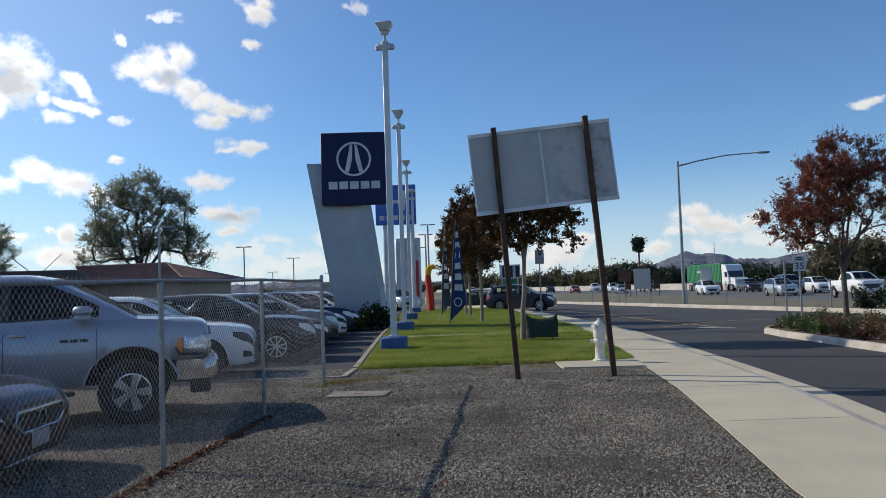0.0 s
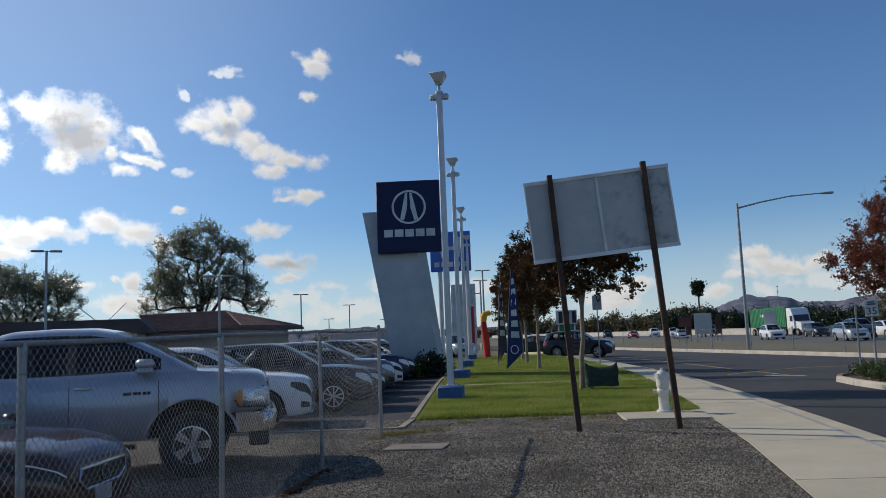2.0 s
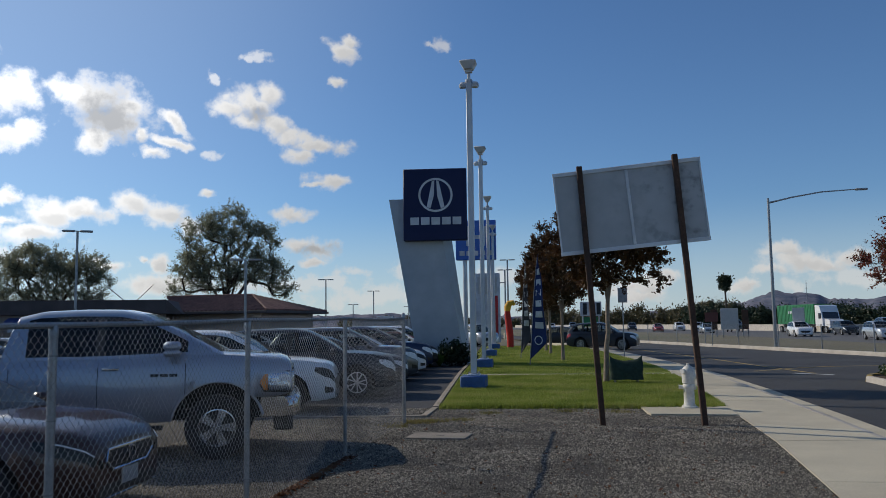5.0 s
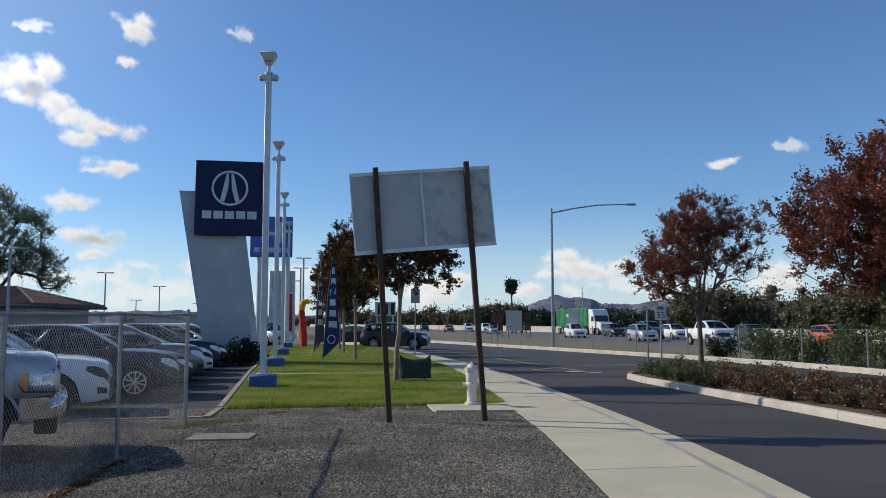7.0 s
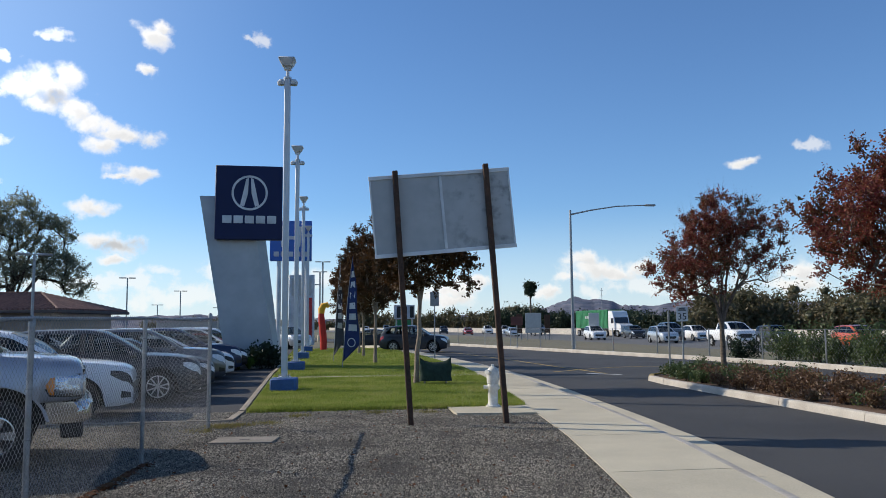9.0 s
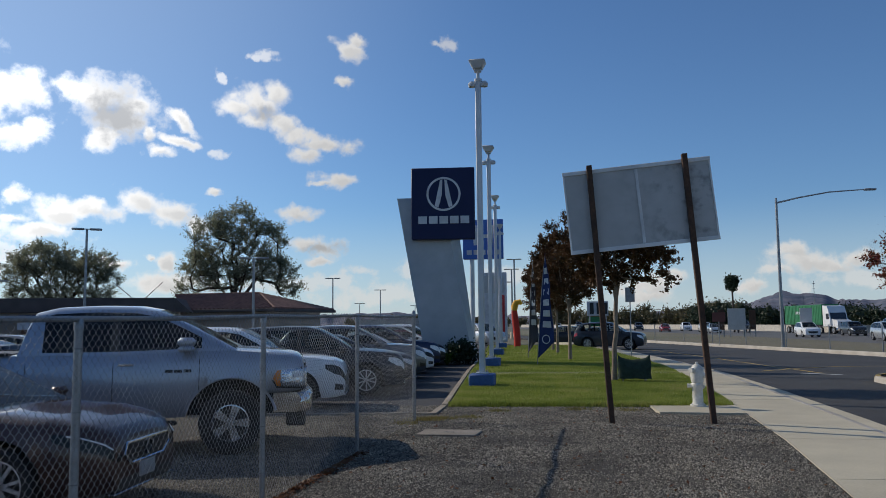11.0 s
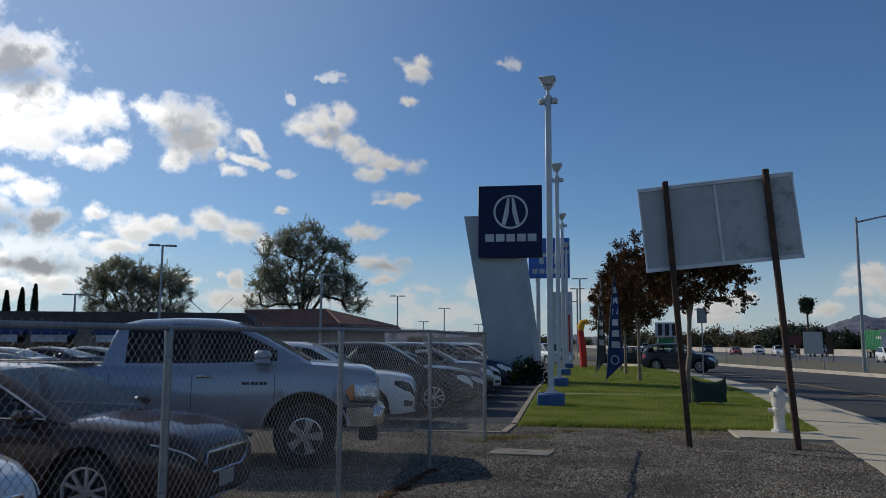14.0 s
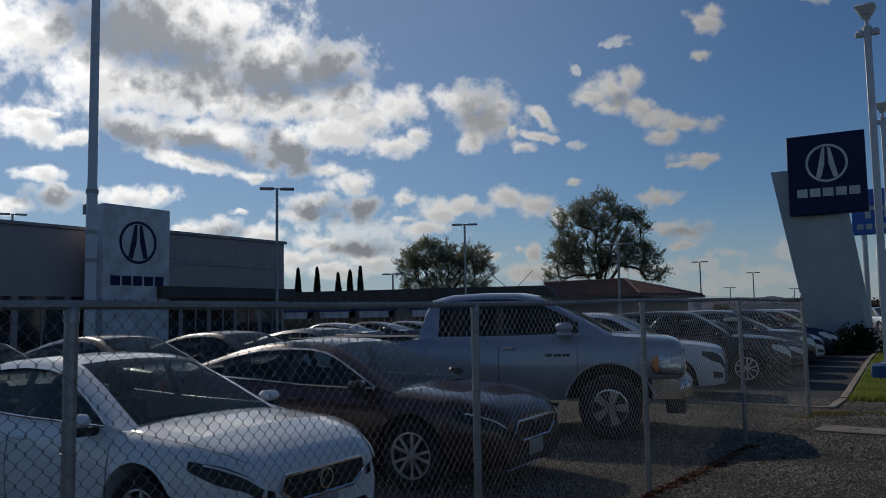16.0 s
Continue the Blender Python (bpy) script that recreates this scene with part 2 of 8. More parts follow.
# ---- materials ----
def mat(name, color, rough=0.6, metal=0.0, vary=0.15, scale=6.0, bump=0.0, bump_scale=60.0, coat=0.0, second=None, patch=1.5, random_obj=0.0, spec=0.5, island=0.0):
    """A surface with grain and patches: color drifts towards second by broad noise, and by vary in fine grain."""
    m = bpy.data.materials.new(name)
    m.use_nodes = True
    nt = m.node_tree
    N, K = nt.nodes.new, nt.links.new
    p = nt.nodes["Principled BSDF"]
    p.inputs["Roughness"].default_value, p.inputs["Metallic"].default_value = rough, metal
    p.inputs["Coat Weight"].default_value, p.inputs["Coat Roughness"].default_value = coat, 0.04
    p.inputs["Specular IOR Level"].default_value = spec
    co = N("ShaderNodeTexCoord")
    a = N("ShaderNodeTexNoise")
    a.inputs["Scale"].default_value, a.inputs["Detail"].default_value = scale, 5
    K(co.outputs["Object"], a.inputs["Vector"])
    b = N("ShaderNodeTexNoise")
    b.inputs["Scale"].default_value, b.inputs["Detail"].default_value = patch, 3
    K(co.outputs["Object"], b.inputs["Vector"])
    mixc = N("ShaderNodeMix")
    mixc.data_type = "RGBA"
    s = second or tuple(c * 0.7 for c in color)
    mixc.inputs["A"].default_value, mixc.inputs["B"].default_value = (*color, 1), (*s, 1)
    ramp = N("ShaderNodeMapRange")
    ramp.inputs["From Min"].default_value, ramp.inputs["From Max"].default_value = 0.35, 0.68
    K(b.outputs["Fac"], ramp.inputs["Value"])
    K(ramp.outputs[0], mixc.inputs["Factor"])
    val = N("ShaderNodeMapRange")
    val.inputs["From Min"].default_value, val.inputs["From Max"].default_value = 0.25, 0.75
    val.inputs["To Min"].default_value, val.inputs["To Max"].default_value = 1 - vary, 1 + vary
    K(a.outputs["Fac"], val.inputs["Value"])
    hsv = N("ShaderNodeHueSaturation")
    K(mixc.outputs["Result"], hsv.inputs["Color"])
    value = val.outputs[0]
    for amount, node, sock in ((random_obj, "ShaderNodeObjectInfo", "Random"), (island, "ShaderNodeNewGeometry", "Random Per Island")):
        if amount:
            r = N("ShaderNodeMapRange")
            r.inputs["To Min"].default_value, r.inputs["To Max"].default_value = 1 - amount, 1 + amount
            K(N(node).outputs[sock], r.inputs["Value"])
            mul = N("ShaderNodeMath")
            mul.operation = "MULTIPLY"
            K(value, mul.inputs[0]), K(r.outputs[0], mul.inputs[1])
            value = mul.outputs[0]
    K(value, hsv.inputs["Value"])
    K(hsv.outputs[0], p.inputs["Base Color"])
    if bump:
        c = N("ShaderNodeTexNoise")
        c.inputs["Scale"].default_value, c.inputs["Detail"].default_value = bump_scale, 4
        K(co.outputs["Object"], c.inputs["Vector"])
        bp = N("ShaderNodeBump")
        bp.inputs["Strength"].default_value, bp.inputs["Distance"].default_value = bump, 0.02
        K(c.outputs["Fac"], bp.inputs["Height"])
        K(bp.outputs[0], p.inputs["Normal"])
    return m


def leaf_mat(name, colors, trans=0.35):
    m = bpy.data.materials.new(name)
    m.use_nodes = True
    nt = m.node_tree
    nt.nodes.clear()
    N, K = nt.nodes.new, nt.links.new
    g, ramp = N("ShaderNodeNewGeometry"), N("ShaderNodeValToRGB")
    e = ramp.color_ramp.elements
    while len(e) < len(colors):
        e.new(0.5)
    for i, c in enumerate(colors):
        e[i].position, e[i].color = i / max(1, len(colors) - 1), (*c, 1)
    # broad drift over the crown together with leaf-to-leaf change
    co, no = N("ShaderNodeTexCoord"), N("ShaderNodeTexNoise")
    no.inputs["Scale"].default_value = 0.7
    K(co.outputs["Object"], no.inputs["Vector"])
    ad = N("ShaderNodeMath")
    ad.operation = "MULTIPLY_ADD"
    K(g.outputs["Random Per Island"], ad.inputs[0])
    ad.inputs[1].default_value = 0.55
    mu = N("ShaderNodeMath")
    mu.operation = "MULTIPLY_ADD"
    K(no.outputs["Fac"], mu.inputs[0])
    mu.inputs[1].default_value, mu.inputs[2].default_value = 1.6, -0.58
    K(mu.outputs[0], ad.inputs[2])
    K(ad.outputs[0], ramp.inputs[0])
    d, t, gl, mx, mx2, o = N("ShaderNodeBsdfDiffuse"), N("ShaderNodeBsdfTranslucent"), N("ShaderNodeBsdfGlossy"), N("ShaderNodeMixShader"), N("ShaderNodeMixShader"), N("ShaderNodeOutputMaterial")
    K(ramp.outputs[0], d.inputs[0]), K(ramp.outputs[0], t.inputs[0])
    gl.inputs["Roughness"].default_value = 0.45
    mx.inputs[0].default_value, mx2.inputs[0].default_value = trans, 0.03
    K(d.outputs[0], mx.inputs[1]), K(t.outputs[0], mx.inputs[2])
    K(mx.outputs[0], mx2.inputs[1]), K(gl.outputs[0], mx2.inputs[2])
    K(mx2.outputs[0], o.inputs[0])
    return m


def glass_mat(name, tint, gloss=0.9):
    """Thin tinted glass, clear face on and mirror-like at a slant."""
    m = bpy.data.materials.new(name)
    m.use_nodes = True
    nt = m.node_tree
    nt.nodes.clear()
    N, K = nt.nodes.new, nt.links.new
    lw, po, ma, t, g, mx, o = N("ShaderNodeLayerWeight"), N("ShaderNodeMath"), N("ShaderNodeMath"), N("ShaderNodeBsdfTransparent"), N("ShaderNodeBsdfGlossy"), N("ShaderNodeMixShader"), N("ShaderNodeOutputMaterial")
    lw.inputs["Blend"].default_value = 0.5
    po.operation, ma.operation = "POWER", "MULTIPLY_ADD"
    po.inputs[1].default_value = 5.0
    ma.inputs[1].default_value, ma.inputs[2].default_value = gloss, 0.04
    t.inputs[0].default_value = (*tint, 1)
    g.inputs["Roughness"].default_value = 0.02
    K(lw.outputs["Facing"], po.inputs[0]), K(po.outputs[0], ma.inputs[0]), K(ma.outputs[0], mx.inputs[0])
    K(t.outputs[0], mx.inputs[1]), K(g.outputs[0], mx.inputs[2])
    K(mx.outputs[0], o.inputs[0])
    return m


M_GRAVEL = mat("gravel", (0.088, 0.078, 0.062), 0.95, vary=0.6, scale=70, bump=1.0, bump_scale=85, second=(0.058, 0.051, 0.042), patch=0.7)
M_PEBBLE = mat("pebbles", (0.215, 0.195, 0.158), 0.9, vary=0.2, scale=20, second=(0.105, 0.096, 0.08), patch=0.8, island=0.9)
M_ASPHALT = mat("asphalt", (0.056, 0.055, 0.055), 0.85, vary=0.35, scale=90, bump=0.5, bump_scale=120, second=(0.036, 0.036, 0.038), patch=0.35)
M_ASPHALT_OLD = mat("old asphalt", (0.12, 0.12, 0.12), 0.85, vary=0.2, scale=30, second=(0.10, 0.10, 0.102), patch=0.1)
M_LOT = mat("lot asphalt", (0.05, 0.05, 0.053), 0.85, vary=0.35, scale=80, bump=0.4, bump_scale=120, second=(0.042, 0.042, 0.045), patch=0.4)
M_CONCRETE = mat("pavement concrete", (0.52, 0.465, 0.345), 0.9, vary=0.12, scale=60, bump=0.25, bump_scale=90, second=(0.44, 0.395, 0.295), patch=0.9, random_obj=0.05)
M_KERB = mat("kerb concrete", (0.5, 0.46, 0.4), 0.9, vary=0.15, scale=40, bump=0.3, bump_scale=80, second=(0.38, 0.34, 0.29), patch=1.4)
M_KERB_OLD = mat("worn kerb concrete", (0.30, 0.26, 0.21), 0.9, vary=0.2, scale=30, bump=0.4, bump_scale=60, second=(0.22, 0.19, 0.15), patch=1.6)
M_YELLOWPAINT = mat("worn yellow road paint", (0.45, 0.30, 0.06), 0.8, vary=0.3, scale=25, second=(0.25, 0.19, 0.09), patch=2.5)
M_WHITEPAINT = mat("worn white road paint", (0.5, 0.5, 0.48), 0.8, vary=0.3, scale=25, second=(0.25, 0.25, 0.24), patch=2.5)
M_EARTH = mat("dry earth", (0.17, 0.14, 0.09), 0.95, vary=0.3, scale=3, second=(0.1, 0.11, 0.05), patch=0.03)
M_LAWN = mat("lawn soil", (0.20, 0.235, 0.046), 0.95, vary=0.35, scale=35, bump=0.6, bump_scale=90, second=(0.18, 0.22, 0.05), patch=0.5)
M_GRASS = leaf_mat("grass blades", [(0.12, 0.165, 0.027), (0.21, 0.27, 0.04), (0.30, 0.34, 0.07), (0.36, 0.33, 0.12)], 0.45)
M_SOIL = mat("bark mulch", (0.13, 0.075, 0.045), 0.95, vary=0.4, scale=25, bump=0.9, bump_scale=40, second=(0.075, 0.048, 0.03), patch=1.0)
M_STEEL = mat("galvanised steel", (0.33, 0.34, 0.35), 0.45, 0.65, vary=0.14, scale=30, second=(0.25, 0.26, 0.27), patch=6)
M_WIRE = mat("galvanised wire", (0.27, 0.28, 0.30), 0.45, 0.85, vary=0.15, scale=30, second=(0.135, 0.145, 0.16), patch=5)
M_POLE = mat("painted pole", (0.62, 0.64, 0.66), 0.4, vary=0.05, scale=5, second=(0.52, 0.54, 0.57), patch=1.0)
M_BLUEBASE = mat("blue painted concrete", (0.03, 0.09, 0.26), 0.7, vary=0.15, scale=14, bump=0.2, second=(0.05, 0.12, 0.30), patch=3)
M_NAVY = mat("navy sign face", (0.008, 0.015, 0.062), 0.5, vary=0.04, scale=2, second=(0.01, 0.018, 0.07), patch=0.6, spec=0.25)
M_BLUE = mat("blue sign face", (0.02, 0.10, 0.42), 0.3, vary=0.04, scale=2, second=(0.025, 0.12, 0.46), patch=0.6)
M_SIGNWHITE = mat("sign silver", (0.62, 0.64, 0.66), 0.35, vary=0.04, scale=4)
M_MONO = mat("monolith metal panel", (0.44, 0.47, 0.49), 0.45, vary=0.06, scale=3, second=(0.36, 0.39, 0.42), patch=0.6)
M_BOARD = mat("billboard back", (0.465, 0.465, 0.45), 0.6, vary=0.07, scale=4, second=(0.42, 0.42, 0.405), patch=1.6)
M_BOARDTRIM = mat("billboard trim", (0.74, 0.75, 0.74), 0.5, vary=0.06, scale=8)


def smudge(m, x0, x1, low):
    """Dark smudges on a surface, from x0 rising to x1."""
    nt = m.node_tree
    N, K = nt.nodes.new, nt.links.new
    p = nt.nodes["Principled BSDF"]
    was = p.inputs["Base Color"].links[0].from_socket
    co, no, sep, ramp, edge, mul, mx = N("ShaderNodeTexCoord"), N("ShaderNodeTexNoise"), N("ShaderNodeSeparateXYZ"), N("ShaderNodeMapRange"), N("ShaderNodeMapRange"), N("ShaderNodeMath"), N("ShaderNodeMix")
    no.inputs["Scale"].default_value, no.inputs["Detail"].default_value, no.inputs["Roughness"].default_value = 3.2, 6, 0.62
    K(co.outputs["Object"], no.inputs["Vector"]), K(co.outputs["Object"], sep.inputs[0])
    ramp.inputs["From Min"].default_value, ramp.inputs["From Max"].default_value = 0.50, 0.64
    edge.inputs["From Min"].default_value, edge.inputs["From Max"].default_value = x0, x1
    K(no.outputs["Fac"], ramp.inputs["Value"]), K(sep.outputs[0], edge.inputs["Value"])
    mul.operation, mx.data_type, mx.blend_type = "MULTIPLY", "RGBA", "MULTIPLY"
    K(ramp.outputs[0], mul.inputs[0]), K(edge.outputs[0], mul.inputs[1]), K(mul.outputs[0], mx.inputs["Factor"])
    K(was, mx.inputs["A"])
    mx.inputs["B"].default_value = (low, low, low, 1)
    K(mx.outputs["Result"], p.inputs["Base Color"])


smudge(M_BOARD, 1.3, 2.6, 0.55)
M_POST = mat("weathered brown timber", (0.085, 0.043, 0.025), 0.85, vary=0.35, scale=25, bump=0.4, bump_scale=30, second=(0.05, 0.028, 0.018), patch=4)
M_HYDRANT = mat("white hydrant paint", (0.72, 0.70, 0.64), 0.5, vary=0.12, scale=20, bump=0.15, second=(0.58, 0.55, 0.48), patch=6)
M_DARKGREEN = mat("dark green cover cloth", (0.012, 0.03, 0.02), 0.85, vary=0.3, scale=12, bump=0.8, bump_scale=9, second=(0.02, 0.042, 0.03), patch=4)
M_BARK = mat("bark", (0.17, 0.13, 0.10), 0.95, vary=0.4, scale=18, bump=0.6, bump_scale=30, second=(0.10, 0.08, 0.06), patch=5)
M_BARKPALE = mat("pale young bark", (0.30, 0.235, 0.18), 0.9, vary=0.3, scale=16, bump=0.4, bump_scale=30, second=(0.20, 0.15, 0.115), patch=4)
M_BARKDARK = mat("dark bark", (0.07, 0.055, 0.045), 0.95, vary=0.4, scale=12, bump=0.6, bump_scale=20)
M_LEAF_BROWN = leaf_mat("bronze leaves", [(0.025, 0.024, 0.011), (0.058, 0.032, 0.013), (0.10, 0.045, 0.017), (0.135, 0.07, 0.027)], 0.25)
M_LEAF_RED = leaf_mat("red autumn leaves", [(0.055, 0.065, 0.024), (0.145, 0.068, 0.027), (0.225, 0.066, 0.036), (0.17, 0.03, 0.034), (0.26, 0.12, 0.054)], 0.35)
# olive greens raised and greyed, with distance haze mixed into the colour
M_LEAF_GREEN = leaf_mat("hazed olive green leaves", [(0.15, 0.165, 0.12), (0.21, 0.225, 0.155), (0.26, 0.27, 0.185), (0.30, 0.30, 0.21)], 0.6)
M_LEAF_WOOD = leaf_mat("far wood leaves", [(0.06, 0.075, 0.036), (0.09, 0.088, 0.044), (0.125, 0.10, 0.052), (0.155, 0.12, 0.065)], 0.3)
# far wood leaves again, darkened for the shade inside the crowns
M_LEAF_WOOD_SHADED = leaf_mat("shaded wood foliage", [(0.05, 0.058, 0.03), (0.085, 0.08, 0.042), (0.12, 0.092, 0.05)], 0.1)
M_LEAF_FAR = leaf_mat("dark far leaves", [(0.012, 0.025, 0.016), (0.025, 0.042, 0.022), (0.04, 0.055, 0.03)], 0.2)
M_LEAF_CYPRESS = leaf_mat("cypress and shaded wood leaves", [(0.012, 0.02, 0.01), (0.025, 0.035, 0.016)], 0.1)
M_LEAF_BUSH = leaf_mat("shrub leaves", [(0.045, 0.075, 0.028), (0.085, 0.12, 0.045), (0.14, 0.165, 0.065)], 0.35)
M_LEAF_ROSE = leaf_mat("russet shrub leaves", [(0.06, 0.036, 0.022), (0.12, 0.06, 0.034), (0.17, 0.11, 0.06), (0.09, 0.088, 0.04)], 0.3)
M_LITTER = leaf_mat("fallen leaves", [(0.07, 0.028, 0.014), (0.13, 0.055, 0.026), (0.19, 0.11, 0.05)], 0.1)
M_TYRE = mat("tyre rubber", (0.018, 0.018, 0.019), 0.85, vary=0.2, scale=30)
M_RIM = mat("alloy rim", (0.72, 0.73, 0.75), 0.3, 0.5, vary=0.05, scale=8)
M_ALLOY = mat("polished alloy", (0.80, 0.81, 0.83), 0.2, 0.8, vary=0.06, scale=8)
M_BLACK = mat("black plastic", (0.015, 0.015, 0.017), 0.5, vary=0.2, scale=10)
M_UNDER = mat("underbody", (0.01, 0.01, 0.01), 0.9, vary=0.1)
M_CHROME = mat("chrome", (0.75, 0.76, 0.78), 0.09, 1.0, vary=0.02)
M_LAMP = mat("headlamp lens", (0.88, 0.89, 0.9), 0.12, 0.0, vary=0.15, scale=16, coat=1.0)
M_LAMPDARK = mat("dark headlamp lens", (0.02, 0.021, 0.024), 0.25, 0.0, vary=0.4, scale=16, spec=0.3)
M_AMBER = mat("amber lamp", (0.75, 0.25, 0.04), 0.15, vary=0.1, coat=1.0)
M_REDLAMP = mat("red lamp", (0.45, 0.02, 0.02), 0.15, vary=0.1, coat=1.0)
M_SEAT = mat("seat cloth", (0.05, 0.05, 0.055), 0.85, vary=0.15)
M_DASH = mat("dull dashboard plastic", (0.02, 0.02, 0.021), 0.95, vary=0.15, spec=0.05)
M_REFLECT = mat("lamp reflector", (0.93, 0.94, 0.95), 0.22, 0.75, vary=0.2, scale=30, bump=0.5, bump_scale=25)
M_PLATE = mat("plain plate", (0.38, 0.385, 0.40), 0.5, vary=0.1, scale=10)
M_GLASS = glass_mat("car glass", (0.58, 0.63, 0.62))
M_GLASS_DARK = glass_mat("dark car glass", (0.09, 0.10, 0.11))
M_GLASS_CLEAR = glass_mat("windscreen glass", (0.40, 0.45, 0.46), 0.5)


def paint(name, color, metal=0.0, rough=0.45, coat=1.0):
    return mat(name, color, rough, metal, vary=0.02, scale=3, second=tuple(c * 0.95 for c in color), coat=coat, spec=0.12)


P_WHITE = paint("white car paint", (0.76, 0.77, 0.78), rough=0.6)
P_BROWN = paint("dark brown car paint", (0.058, 0.030, 0.026), 0.2, 0.3, 0.8)
P_SILVER = paint("silver blue truck paint", (0.34, 0.38, 0.45), 0.5, 0.33)
P_GREY = paint("grey car paint", (0.14, 0.15, 0.165), 0.5, 0.3)
P_DARK = paint("dark slate car paint", (0.035, 0.042, 0.055), 0.1, 0.3, 0.4)
P_BLACK = paint("black car paint", (0.012, 0.012, 0.014), 0.0, 0.3, 0.4)
P_LIGHT = paint("light silver car paint", (0.52, 0.54, 0.56), 0.6, 0.3)
P_RUST = paint("orange car paint", (0.55, 0.10, 0.03), 0.2, 0.3)
P_RED = paint("red car paint", (0.35, 0.03, 0.025), 0.2, 0.3)
P_NAVY = paint("navy car paint", (0.025, 0.04, 0.09), 0.1, 0.3, 0.4)


# ---- mesh helpers ----
def mk(name, verts, faces, material, parent=None, smooth=True, angle=38, label=""):
    me = bpy.data.meshes.new(name)
    me.from_pydata([tuple(map(float, v)) for v in verts], [], [tuple(f) for f in faces])
    me.update()
    bm = bmesh.new()
    bm.from_mesh(me)
    bmesh.ops.recalc_face_normals(bm, faces=bm.faces)
    bm.to_mesh(me)
    bm.free()
    if smooth:
        me.shade_smooth()
        me.set_sharp_from_angle(angle=radians(angle))
    me.materials.append(material)
    ob = new(name, me)
    ob.parent = parent
    return tagged(ob, label)


def quick(name, verts, faces, material, parent=None, label=""):
    """Many loose faces in one mesh, straight from arrays; faces all have the same number of corners."""
    verts, faces = np.asarray(verts, dtype=np.float32), np.asarray(faces, dtype=np.int32)
    me = bpy.data.meshes.new(name)
    n, k = faces.shape
    me.vertices.add(len(verts))
    me.vertices.foreach_set("co", verts.ravel())
    me.loops.add(n * k)
    me.loops.foreach_set("vertex_index", faces.ravel())
    me.polygons.add(n)
    me.polygons.foreach_set("loop_start", np.arange(0, n * k, k, dtype=np.int32))
    me.update(calc_edges=True)
    me.materials.append(material)
    ob = new(name, me)
    ob.parent = parent
    return tagged(ob, label)


def thing(name, label, category, m=None, group="", kind=""):
    ob = new(name)
    ob.empty_display_size = 0.2
    if m is not None:
        ob.matrix_basis = m
    return tagged(ob, label, category, group, kind)


